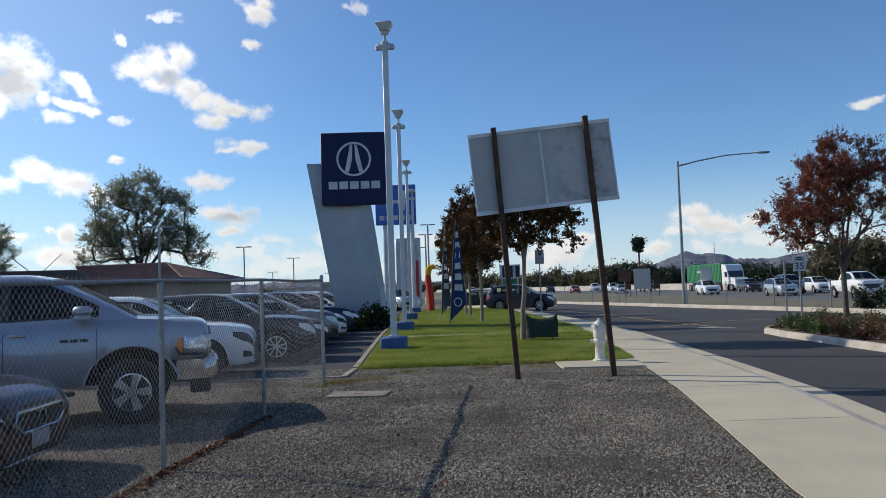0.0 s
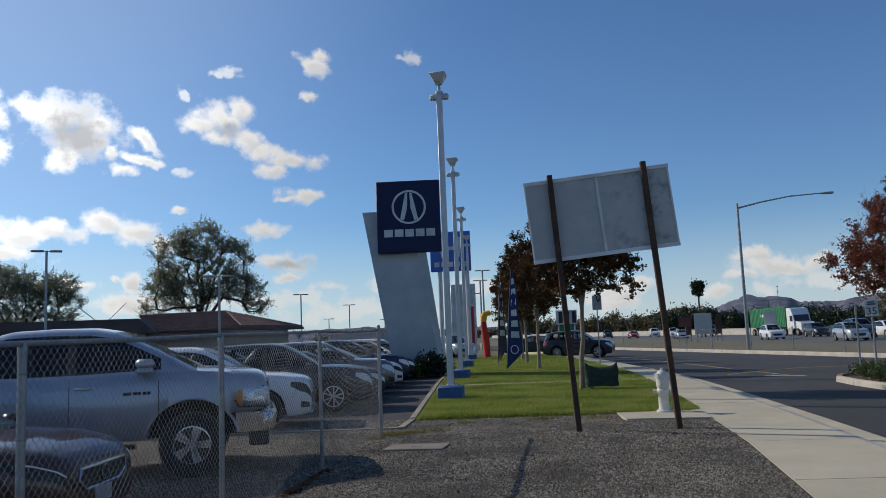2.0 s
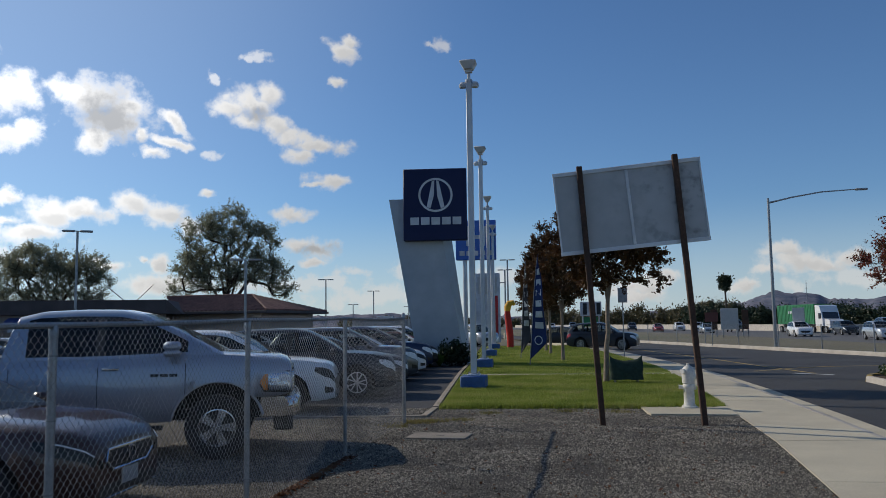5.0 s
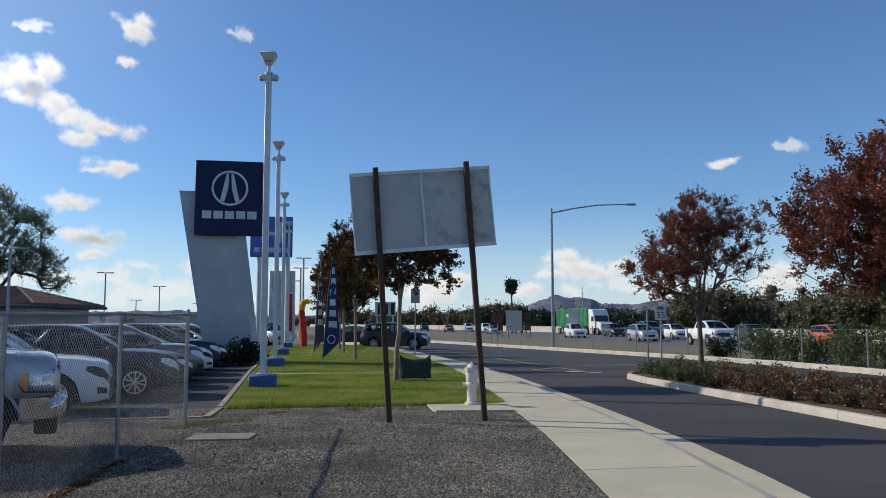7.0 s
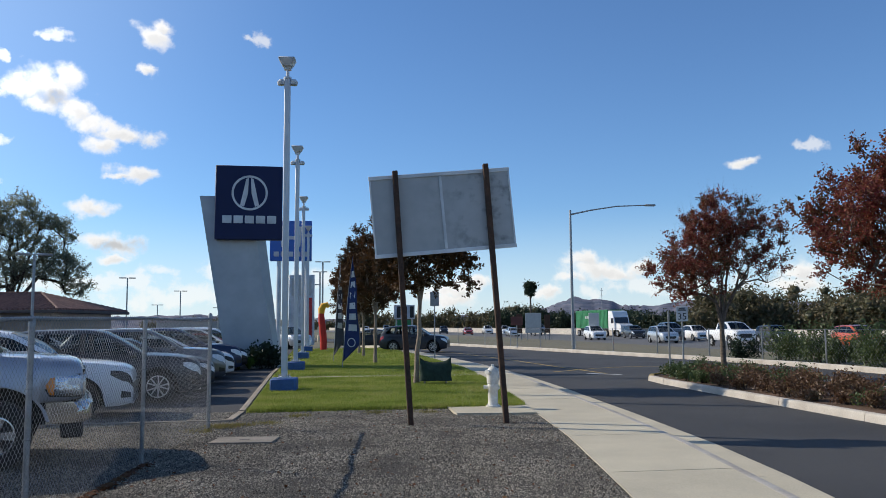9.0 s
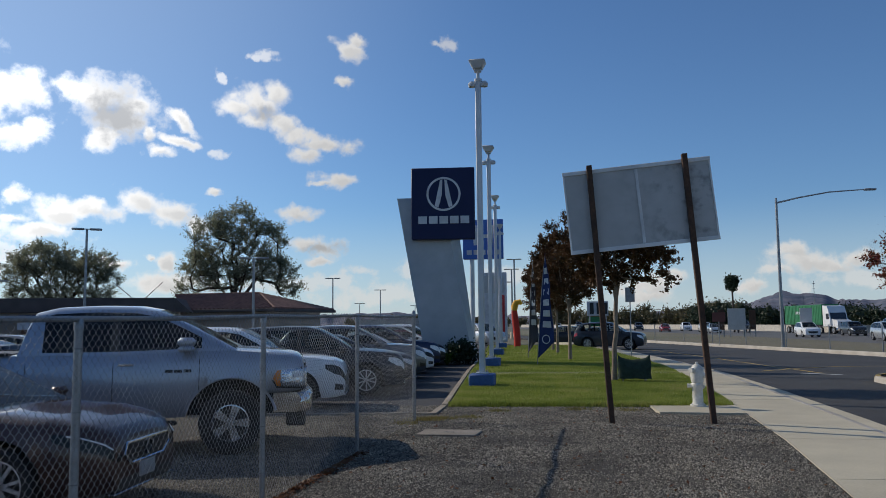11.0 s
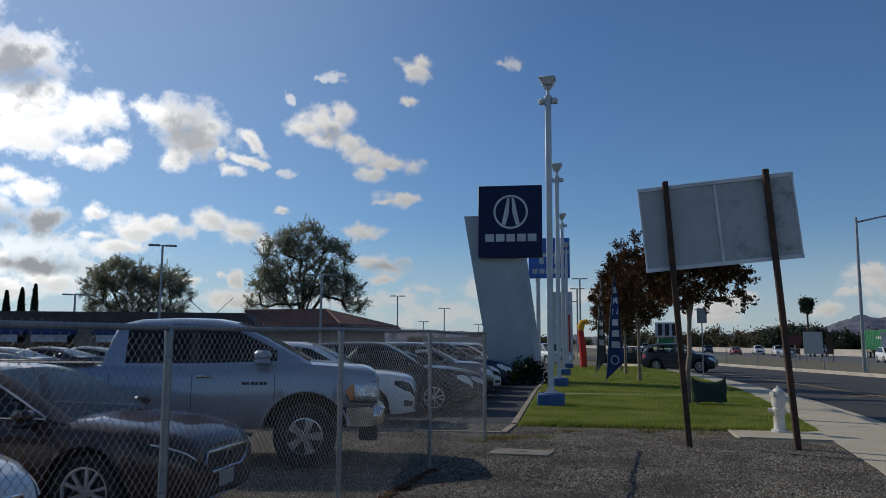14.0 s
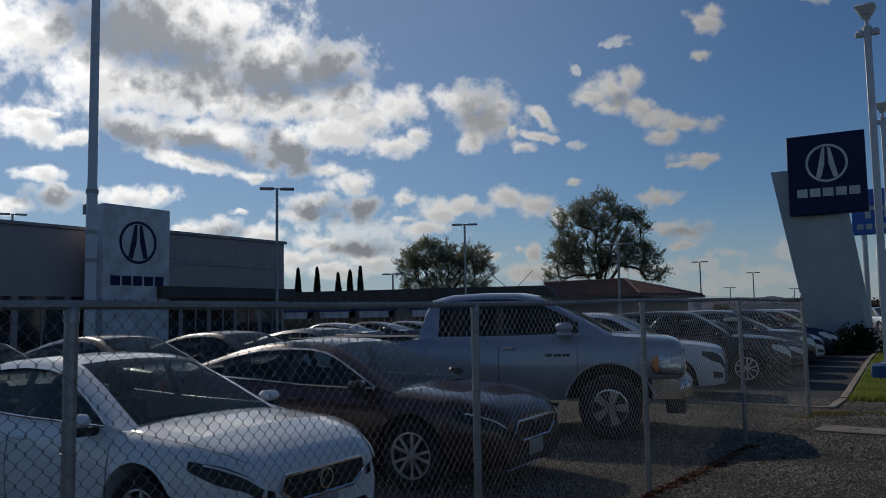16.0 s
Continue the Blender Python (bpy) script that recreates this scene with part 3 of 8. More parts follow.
class Geo:
    """Collects shapes into one list of corners and faces."""

    def __init__(self):
        self.v, self.f = [], []

    def add(self, v, f):
        n = len(self.v)
        self.v += [tuple(p) for p in v]
        self.f += [tuple(i + n for i in q) for q in f]
        return self

    def box(self, x0, y0, z0, x1, y1, z1, c=0.0, m=None):
        c = min(c, (x1 - x0) / 2.01, (y1 - y0) / 2.01, (z1 - z0) / 2.01)
        if c <= 0:
            v = [(x, y, z) for x in (x0, x1) for y in (y0, y1) for z in (z0, z1)]
            f = [(0, 1, 3, 2), (4, 6, 7, 5), (0, 4, 5, 1), (2, 3, 7, 6), (0, 2, 6, 4), (1, 5, 7, 3)]
        else:
            bm = bmesh.new()
            bmesh.ops.create_cube(bm, size=1.0)
            for q in bm.verts:
                q.co = Vector(((x0 + x1) / 2 + q.co.x * (x1 - x0), (y0 + y1) / 2 + q.co.y * (y1 - y0), (z0 + z1) / 2 + q.co.z * (z1 - z0)))
            bmesh.ops.bevel(bm, geom=bm.edges[:], offset=c, segments=1, affect="EDGES")
            bm.verts.index_update()
            v = [tuple(q.co) for q in bm.verts]
            f = [tuple(q.index for q in p.verts) for p in bm.faces]
            bm.free()
        if m is not None:
            v = [tuple(m @ Vector(p)) for p in v]
        return self.add(v, f)

    def tube(self, pts, radii, sides=8, cap=True):
        pts = [Vector(p) for p in pts]
        if isinstance(radii, (int, float)):
            radii = [radii] * len(pts)
        v, f = [], []
        ref = None
        for i, p in enumerate(pts):
            d = (pts[min(i + 1, len(pts) - 1)] - pts[max(i - 1, 0)]).normalized()
            if ref is None:
                ref = d.orthogonal().normalized()
            ref = (ref - d * ref.dot(d))
            ref = ref.normalized() if ref.length > 1e-6 else d.orthogonal().normalized()
            s = d.cross(ref)
            for k in range(sides):
                a = 2 * math.pi * (k + 0.5) / sides
                v.append(p + (ref * math.cos(a) + s * math.sin(a)) * radii[i])
        for i in range(len(pts) - 1):
            for k in range(sides):
                a, b = i * sides + k, i * sides + (k + 1) % sides
                f.append((a, b, b + sides, a + sides))
        if cap:
            f.append(tuple(range(sides))[::-1])
            f.append(tuple((len(pts) - 1) * sides + k for k in range(sides)))
        return self.add(v, f)

    def lathe(self, prof, sides=16, centre=(0, 0, 0), axis="z"):
        v, f = [], []
        for r, h in prof:
            for k in range(sides):
                a = 2 * math.pi * k / sides
                p = (r * math.cos(a), r * math.sin(a), h)
                if axis == "y":
                    p = (p[0], p[2], p[1])
                elif axis == "x":
                    p = (p[2], p[0], p[1])
                v.append((p[0] + centre[0], p[1] + centre[1], p[2] + centre[2]))
        n = len(prof)
        for i in range(n - 1):
            for k in range(sides):
                a, b = i * sides + k, i * sides + (k + 1) % sides
                f.append((a, b, b + sides, a + sides))
        if prof[0][0] > 1e-4:
            f.append(tuple(range(sides)))
        if prof[-1][0] > 1e-4:
            f.append(tuple((n - 1) * sides + k for k in range(sides)))
        return self.add(v, f)

    def prism(self, poly, lo, hi, plane="xz"):
        """A flat outline given depth. plane xz: along y; xy: along z; yz: along x."""
        n = len(poly)
        at = {"xz": lambda p, d: (p[0], d, p[1]), "xy": lambda p, d: (p[0], p[1], d), "yz": lambda p, d: (d, p[0], p[1])}[plane]
        v = [at(p, lo) for p in poly] + [at(p, hi) for p in poly]
        f = [tuple(range(n)), tuple(range(2 * n - 1, n - 1, -1))] + [(i, (i + 1) % n, n + (i + 1) % n, n + i) for i in range(n)]
        return self.add(v, f)

    def make(self, name, material, parent=None, smooth=True, angle=38, label=""):
        return mk(name, self.v, self.f, material, parent, smooth, angle, label)


def lerp(pts, x):
    """Straight interpolation through (x, value) points in rising order of x."""
    return float(np.interp(x, [p[0] for p in pts], [p[1] for p in pts]))


# ---- cars ----
def wheel_geo(r, w, spokes, side, fat=False):
    """Tyre, rim and brake disc round the origin, axle along y; side: +1 or -1, the way the rim faces."""
    tyre, rim, disc = Geo(), Geo(), Geo()
    ri = r * (0.58 if fat else 0.70)
    prof = [(ri, -w / 2 * 0.85), (r * 0.9, -w / 2), (r * 0.985, -w / 2 * 0.82), (r, -w / 4), (r, w / 4), (r * 0.985, w / 2 * 0.82), (r * 0.9, w / 2), (ri, w / 2 * 0.85), (ri * 0.97, 0), (ri, -w / 2 * 0.85)]
    v, f = [], []
    tyre.lathe(prof[:-1], 28, axis="y")
    tyre.f = [q for q in tyre.f if len(q) == 4]
    n, s = len(prof) - 1, 28
    tyre.f += [((n - 1) * s + k, (n - 1) * s + (k + 1) % s, (k + 1) % s, k) for k in range(s)]
    o = side * w / 2 * 0.72
    lip = [(ri * 1.0, o * 1.1), (ri * 0.93, o * 1.12), (ri * 0.9, o * 0.8), (ri * 0.97, o * 0.6)]
    rim.lathe(lip, 28, axis="y")
    rim.f = [q for q in rim.f if len(q) == 4]
    rim.lathe([(0.001, o * 1.02), (r * 0.10, o * 1.02), (r * 0.13, o * 0.9), (r * 0.13, o * 0.5)], 12, axis="y")
    for k in range(spokes):
        for d in (-0.5, 0.5):
            a = 2 * math.pi * (k + d * (0.2 if fat else 0.42)) / spokes
            b = 2 * math.pi * (k + d * 0.16) / spokes
            hw = r * (0.07 if fat else 0.042)
            p0, p1 = Vector((math.cos(b), 0, math.sin(b))) * r * 0.10, Vector((math.cos(a), 0, math.sin(a))) * ri * 0.93
            t = (p1 - p0).normalized().cross(Vector((0, 1, 0))) * hw
            q = [p0 - t, p0 + t, p1 + t, p1 - t]
            vs = [(p.x, o * 1.0, p.z) for p in q] + [(p.x, o * 0.72, p.z) for p in q]
            rim.add(vs, [(0, 1, 2, 3), (0, 4, 5, 1), (1, 5, 6, 2), (2, 6, 7, 3), (3, 7, 4, 0)])
    disc.lathe([(0.001, o * 0.35), (ri * 0.95, o * 0.35), (ri * 0.95, -o * 0.3), (0.001, -o * 0.3)], 20, axis="y")
    return tyre, rim, disc


SEDAN = dict(L=4.83, W=1.86, H=1.45, wb=2.78, fo=0.95, wr=0.335, zb=0.19,
             deck=[(-3.88, 0.62), (-3.84, 0.95), (-3.70, 1.05), (-3.30, 1.085), (-2.6, 1.02), (-1.5, 0.965), (-0.50, 0.945), (-0.1, 0.935), (0.4, 0.895), (0.70, 0.83), (0.86, 0.755), (0.93, 0.68), (0.95, 0.60)],
             roof=[(-3.45, 1.08), (-3.05, 1.21), (-2.60, 1.345), (-2.2, 1.42), (-1.75, 1.45), (-1.40, 1.44), (-1.15, 1.395), (-0.8, 1.24), (-0.38, 1.03), (-0.2, 0.94)],
             rtop=-2.35, wtop=-1.2, pillars=(-1.62, -2.62), side=(-2.9, -0.45), taper=0.74, spokes=5)
SUV = dict(L=4.75, W=1.92, H=1.70, wb=2.80, fo=0.95, wr=0.37, zb=0.22,
           deck=[(-3.80, 0.65), (-3.76, 1.0), (-3.6, 1.12), (-3.0, 1.14), (-1.6, 1.10), (-0.5, 1.08), (-0.1, 1.09), (0.4, 1.05), (0.72, 0.99), (0.86, 0.92), (0.93, 0.81), (0.95, 0.70)],
           roof=[(-3.74, 1.13), (-3.55, 1.38), (-3.32, 1.60), (-2.8, 1.67), (-2.0, 1.70), (-1.5, 1.69), (-1.22, 1.64), (-0.85, 1.45), (-0.4, 1.18), (-0.22, 1.08)],
           rtop=-3.3, wtop=-1.25, pillars=(-1.65, -2.65), side=(-3.35, -0.45), taper=0.78, spokes=5, round=0.24)
COUPE = dict(L=4.6, W=1.82, H=1.39, wb=2.85, fo=0.83, wr=0.33, zb=0.16,
             deck=[(-3.77, 0.6), (-3.73, 0.9), (-3.55, 0.98), (-3.2, 1.0), (-2.4, 0.95), (-1.5, 0.90), (-0.5, 0.885), (-0.1, 0.88), (0.3, 0.83), (0.6, 0.74), (0.77, 0.63), (0.83, 0.52)],
             roof=[(-3.3, 0.99), (-2.8, 1.16), (-2.3, 1.33), (-1.9, 1.385), (-1.6, 1.385), (-1.3, 1.33), (-0.85, 1.13), (-0.45, 0.94), (-0.3, 0.88)],
             rtop=-2.1, wtop=-1.35, pillars=(-2.25,), side=(-2.85, -0.6), taper=0.72, spokes=5)
PICKUP = dict(L=5.82, W=2.02, H=2.02, wb=3.57, fo=0.98, wr=0.415, zb=0.50, arch=0.15,
              deck=[(-4.84, 1.0), (-4.82, 1.36), (-4.0, 1.37), (-2.75, 1.37), (-2.70, 1.37), (-1.5, 1.37), (-0.5, 1.40), (-0.15, 1.41), (0.4, 1.37), (0.80, 1.33), (0.92, 1.29), (0.965, 1.24), (0.98, 1.10)],
              roof=[(-2.72, 1.36), (-2.67, 1.66), (-2.58, 1.93), (-2.3, 2.0), (-1.8, 2.02), (-1.3, 2.01), (-0.98, 1.95), (-0.58, 1.76), (-0.15, 1.53), (0.08, 1.40)],
              rtop=-2.56, wtop=-1.0, pillars=(-1.52,), side=(-2.42, -0.40), taper=0.80, spokes=5)


def half_width(s, x):
    w, fo, back = s["W"] / 2, s["fo"], s["fo"] - s["L"]
    f, b = s.get("nose", 0.75), 0.6
    k = 1.0
    if x > fo - f:
        k -= s.get("round", 0.30) * ((x - (fo - f)) / f) ** 2.4
    if x < back + b:
        k -= 0.16 * ((back + b - x) / b) ** 2.2
    return w * k


SECTION = [(0.0, 0.0), (0.78, 0.0), (0.90, 0.02), (0.955, 0.10), (0.985, 0.28), (1.0, 0.50), (0.992, 0.66), (0.975, 0.80), (0.955, 0.92), (0.90, 1.0)]


def body_ring(s, x, crown=0.045):
    """Half of the body's section at x: (y, z) from the keel to the middle of the bonnet."""
    w, zt, zb = half_width(s, x), lerp(s["deck"], x), s["zb"]
    back, fo = s["fo"] - s["L"], s["fo"]
    if "chin" in s and x > 0.05 + s["wr"]:
        zb = s["chin"]
    zb = zb + 0.06 * max(0, (x - (fo - 0.35)) / 0.35) ** 2 + 0.12 * max(0, (back + 0.5 - x) / 0.5) ** 2
    ring = [(w * a, zb + (zt - zb) * b) for a, b in SECTION]
    ring += [(w * 0.70, zt + crown * 0.55), (w * 0.38, zt + crown * 0.9), (0.0, zt + crown)]
    arch = 0.0
    for xw in (0.0, -s["wb"]):
        R = s["wr"] + s.get("arch", 0.075)
        if abs(x - xw) < R:
            arch = max(arch, s["wr"] + math.sqrt(R * R - (x - xw) ** 2) * 1.02)
    return [(y, max(z, min(arch, zt - 0.08)) if i < 8 else z) for i, (y, z) in enumerate(ring)]


def build_car(spec, colour, name, label, m, detail=2, glass=None, group="", lamp=None, extras=None, category="car", glazing=None):
    """A car with the origin under the front axle, nose along +x. detail 2 is near, 1 middle, 0 far."""
    s = spec
    root = thing(name, label, category, m, group)
    fo, back = s["fo"], s["fo"] - s["L"]
    step = {2: 0.045, 1: 0.09, 0: 0.16}[detail]
    xs = set(np.round(np.arange(back, fo, step), 4)) | {fo, fo - 0.03, fo - 0.07, back + 0.03}
    for xw in (0.0, -s["wb"]):
        R = s["wr"] + s.get("arch", 0.075) - 1e-4
        xs |= {round(xw + R * math.cos(a), 4) for a in np.linspace(0, math.pi, {2: 17, 1: 11, 0: 7}[detail])}
    xs = sorted(xs)
    keep = [xs[0]]
    for x in xs[1:]:
        if x - keep[-1] > 0.012:
            keep.append(x)
    xs = keep
    body = Geo()
    rings = []
    for x in xs:
        h = body_ring(s, x, 0.045 if x > -0.4 else 0.02)
        rings.append([(x, -y, z) for y, z in h] + [(x, y, z) for y, z in h[-2:0:-1]])
    n = len(rings[0])
    v = [p for r in rings for p in r]
    f = [(i * n + j, i * n + (j + 1) % n, (i + 1) * n + (j + 1) % n, (i + 1) * n + j) for i in range(len(xs) - 1) for j in range(n)
         if not (8 < j < 15 and xs[i] > s["roof"][0][0] + 0.12 and xs[i + 1] < s["roof"][-1][0] - 0.10)]
    f += [tuple(range(n)), tuple((len(xs) - 1) * n + j for j in range(n))]
    body.add(v, f)
    # cabin
    cols = [p[0] for p in s["roof"]]
    sx0, sx1 = s["side"]
    cx = set(np.round(np.linspace(cols[0], cols[-1], {2: 34, 1: 22, 0: 14}[detail]), 4)) | {s["rtop"], s["wtop"], sx0, sx1}
    pw = 0.055 if detail else 0.07
    for b in s["pillars"]:
        cx |= {round(b - pw, 4), round(b + pw, 4)}
    cx = sorted(cx)
    panes = {}
    cab = Geo()

    def section(x):
        zr, zd = lerp(s["roof"], x), lerp(s["deck"], x)
        wb_, t = half_width(s, x) * 0.915, s["taper"]
        hgt = max(zr - zd, 0.0)
        full = s["H"] - zd
        k = 1 - (1 - t) * min(1.0, hgt / full)
        lo, hi = zd + min(0.035, hgt * 0.3), max(zd + min(0.036, hgt * 0.31), zr - 0.085)
        y = lambda z: wb_ * (1 + (k - 1) * ((z - zd) / hgt if hgt > 1e-3 else 0))
        e = wb_ * k
        return [(y(zd) + 0.0, zd - 0.01), (y(lo), lo), (y(hi), hi), (e * 0.99, zr - 0.045), (e * 0.92, zr - 0.012), (e * 0.84, zr + 0.0), (e * 0.45, zr + 0.018 * min(1, hgt * 3)), (0.0, zr + 0.024 * min(1, hgt * 3))]

    secs = [section(x) for x in cx]
    for i in range(len(cx) - 1):
        xm = (cx[i] + cx[i + 1]) / 2
        pillar = any(abs(xm - b) < pw for b in s["pillars"]) or not (sx0 < xm < sx1)
        for j in range(7):
            if j == 1 and pillar and sx0 < xm < sx1:
                key = ("door_pillar", min(range(len(s["pillars"])), key=lambda i: abs(s["pillars"][i] - xm)))
            elif j == 1 and not pillar:
                idx = sum(xm < b for b in s["pillars"])
                key = ("side_window", idx)
            elif j >= 5 and xm > s["wtop"]:
                key = ("windscreen", 0)
            elif j >= 5 and xm < s["rtop"]:
                key = ("rear_window", 0)
            else:
                key = None
            for sg in (-1, 1):
                q = [(cx[i], sg * secs[i][j][0], secs[i][j][1]), (cx[i + 1], sg * secs[i + 1][j][0], secs[i + 1][j][1]),
                     (cx[i + 1], sg * secs[i + 1][j + 1][0], secs[i + 1][j + 1][1]), (cx[i], sg * secs[i][j + 1][0], secs[i][j + 1][1])]
                if key is None:
                    cab.add(q, [(0, 1, 2, 3)])
                else:
                    k = (*key, sg) if key[0] in ("side_window", "door_pillar") else key
                    panes.setdefault(k, Geo()).add(q, [(0, 1, 2, 3)])
    body.add(cab.v, cab.f)

    def weld(g):
        seen, vv, remap = {}, [], []
        for p in g.v:
            k = tuple(round(c, 4) for c in p)
            if k not in seen:
                seen[k] = len(vv)
                vv.append(p)
            remap.append(seen[k])
        ff = []
        for q in g.f:
            r = []
            for i in q:
                if remap[i] not in r:
                    r.append(remap[i])
            if len(r) > 2:
                ff.append(tuple(r))
        g.v, g.f = vv, ff
        return g

    ob = weld(body).make("body", colour, root, angle=42)
    for k, g in panes.items():
        gm = {"windscreen": M_GLASS_CLEAR, "door_pillar": M_BLACK}.get(k[0], glass or M_GLASS)
        o = weld(g).make(k[0], gm, root, angle=60)
        # glass faces outward
        face = Vector((0, k[2], 0)) if len(k) > 2 else Vector((0.3 if k[0] == "windscreen" else -0.3, 0, 1))
        if sum((q.normal * q.area for q in o.data.polygons), Vector()).dot(face) < 0:
            o.data.flip_normals()
        o.visible_shadow = True
    # inside and underneath
    w2 = s["W"] / 2
    deckz = lerp(s["deck"], -1.0)
    under = Geo().box(back + 0.25, -w2 * 0.80, s["zb"] + 0.03, fo - 0.2, w2 * 0.80, s["zb"] + 0.16)
    for xw in (0.0, -s["wb"]):
        under.box(xw - s["wr"] - 0.14, -w2 * 0.62, s["zb"] + 0.05, xw + s["wr"] + 0.14, w2 * 0.62, s["wr"] * 2 + 0.12)
    under.make("underbody", M_UNDER, root, smooth=False)
    if detail:
        inn = Geo()
        inn.box(s["rtop"] - 0.4, -w2 * 0.84, s["zb"] + 0.1, -0.45, w2 * 0.84, deckz - 0.38)
        inn.box(-0.95, -w2 * 0.82, deckz - 0.4, -0.32, w2 * 0.82, deckz - 0.03, 0.06)
        inn.make("cabin_floor", M_DASH, root)
        seats = [(-1.75, -0.36), (-1.75, 0.36)] + ([(-2.65, -0.36), (-2.65, 0.36)] if len(s["pillars"]) > 1 or s is PICKUP else [])
        for x, y in seats:
            if s is PICKUP:
                x += 0.22
            g = Geo()
            mm = pose(x, y, deckz - 0.35, 0, -14, 0)
            g.box(-0.09, -0.23, -0.25, 0.09, 0.23, 0.42, 0.05, mm)
            g.box(-0.05, -0.13, 0.44, 0.06, 0.13, 0.62, 0.045, mm)
            g.make("seat", M_SEAT, root)
    # wheels
    for xw in (0.0, -s["wb"]):
        for sg in (-1, 1):
            key = (round(s["wr"], 3), s["spokes"], sg)
            if key not in WHEELS:
                WHEELS[key] = None
                t, r, d = wheel_geo(s["wr"], 0.30 if s.get("fat") else 0.235, s["spokes"], sg, s is PICKUP or s.get("fat", False))
                tp = d.make("wheel", M_BLACK)
                a = t.make("tyre", M_TYRE, tp)
                b = r.make("rim", s.get("rim", M_RIM), tp)
                tp.parent = root
                tp.matrix_basis = pose(xw, sg * (w2 - 0.13), s["wr"])
                WHEELS[key] = (tp.data, a.data, b.data)
            else:
                d, a, b = WHEELS[key]
                o = new("wheel", d)
                o.parent, o.matrix_basis = root, pose(xw, sg * (w2 - 0.13), s["wr"])
                for nm, me in (("tyre", a), ("rim", b)):
                    c = new(nm, me)
                    c.parent = o
    # lamps wrapped round the front corners, mirrors, handles, grille, bumper slot, plate
    lz0, lz1, lx = s.get("lamp", (0.66, 0.90, 0.55))

    def skin(x, fz, out=0.006):
        w, zt, zb = half_width(s, x), lerp(s["deck"], x), s["chin"] if "chin" in s and x > 0.05 + s["wr"] else s["zb"]
        zb = zb + 0.06 * max(0, (x - (fo - 0.35)) / 0.35) ** 2
        a = float(np.interp(fz, [b for _, b in SECTION[1:]], [a for a, _ in SECTION[1:]]))
        return w * a + out, zb + (zt - zb) * fz

    for sg in (-1, 1):
        g = Geo()
        lxs = np.linspace(lx, fo - 0.012, 9)
        v, f = [], []
        for i, x in enumerate(lxs):
            t = i / 8
            for k in range(4):
                fz = lz0 + (lz1 - lz0) * (k / 3) * (0.45 + 0.55 * min(1, t * 2)) + (1 - min(1, t * 2)) * (lz1 - lz0) * 0.45
                y, z = skin(x, fz)
                v.append((x + 0.006, sg * y, z))
        f = [(i * 4 + k, i * 4 + k + 1, i * 4 + k + 5, i * 4 + k + 4) for i in range(8) for k in range(3)]
        # lamp runs on round the nose
        y1 = abs(v[-1][1])
        for k in range(4):
            fz = lz0 + (lz1 - lz0) * (k / 3)
            v.append((fo + 0.008, sg * (y1 - s.get("lampin", 0.14)), skin(fo, fz)[1]))
        f += [(32 + k, 33 + k, 37 + k, 36 + k) for k in range(3)]
        mk("headlight", v, f, lamp or M_LAMP, root, angle=80)
        if detail == 2:
            # gap between bonnet and wing
            v = []
            for x in np.linspace(-0.25, fo - 0.12, 18):
                w, zt = half_width(s, x), lerp(s["deck"], x)
                v += [(x, sg * (w * 0.895), zt + 0.004), (x, sg * (w * 0.895 - 0.009), zt + 0.0055)]
            mk("bonnet_gap", v, [(2 * i, 2 * i + 1, 2 * i + 3, 2 * i + 2) for i in range(17)], M_BLACK, root, smooth=False)
        if detail:
            # tail lamp
            v = []
            for i, x in enumerate(np.linspace(back + 0.015, back + 0.32, 5)):
                for k in range(3):
                    y, z = skin(x, 0.70 + 0.2 * k / 2)
                    v.append((x - 0.004, sg * y, z))
            mk("tail_light", v, [(i * 3 + k, i * 3 + k + 1, i * 3 + k + 4, i * 3 + k + 3) for i in range(4) for k in range(2)], M_REDLAMP, root)
            # mirror
            mx, (my, mz) = s["side"][1] - 0.12, (half_width(s, -0.6) * 0.93, lerp(s["deck"], -0.6) - (0.0 if "chin" in s else 0.03))
            tall, fore = (0.19, 0.16) if "chin" in s else (0.155, 0.09)
            mx -= 0.10 if "chin" in s else 0
            g = Geo().box(mx - 0.07, my + 0.05, mz + tall * 0.36, mx + fore, my + 0.25, mz + tall, 0.04)
            g2 = Geo().box(mx - 0.065, my + 0.055, mz - 0.005, mx + fore - 0.005, my + 0.245, mz + tall * 0.40, 0.03)
            g2.box(mx - 0.02, my - 0.03, mz - 0.01, mx + 0.05, my + 0.08, mz + 0.05, 0.01)
            for w_, nm, mt in ((g, "mirror", colour), (g2, "mirror_base", colour if "chin" in s else M_BLACK)):
                w_.v = [(p[0], sg * p[1], p[2]) for p in w_.v]
                w_.make(nm, mt, root)
            # door gaps
            for x in s.get("gaps", (s["side"][1] + 0.12, s["pillars"][0], s["pillars"][-1] - 0.25 if len(s["pillars"]) > 1 else s["side"][0])) if detail == 2 else ():
                v = []
                for fz in np.linspace(0.16, 0.97, 9):
                    y, z = skin(x, fz, 0.0025)
                    v += [(x - 0.005, sg * y, z), (x + 0.005, sg * y, z)]
                mk("door_gap", v, [(2 * i, 2 * i + 1, 2 * i + 3, 2 * i + 2) for i in range(8)], M_BLACK, root, smooth=False)
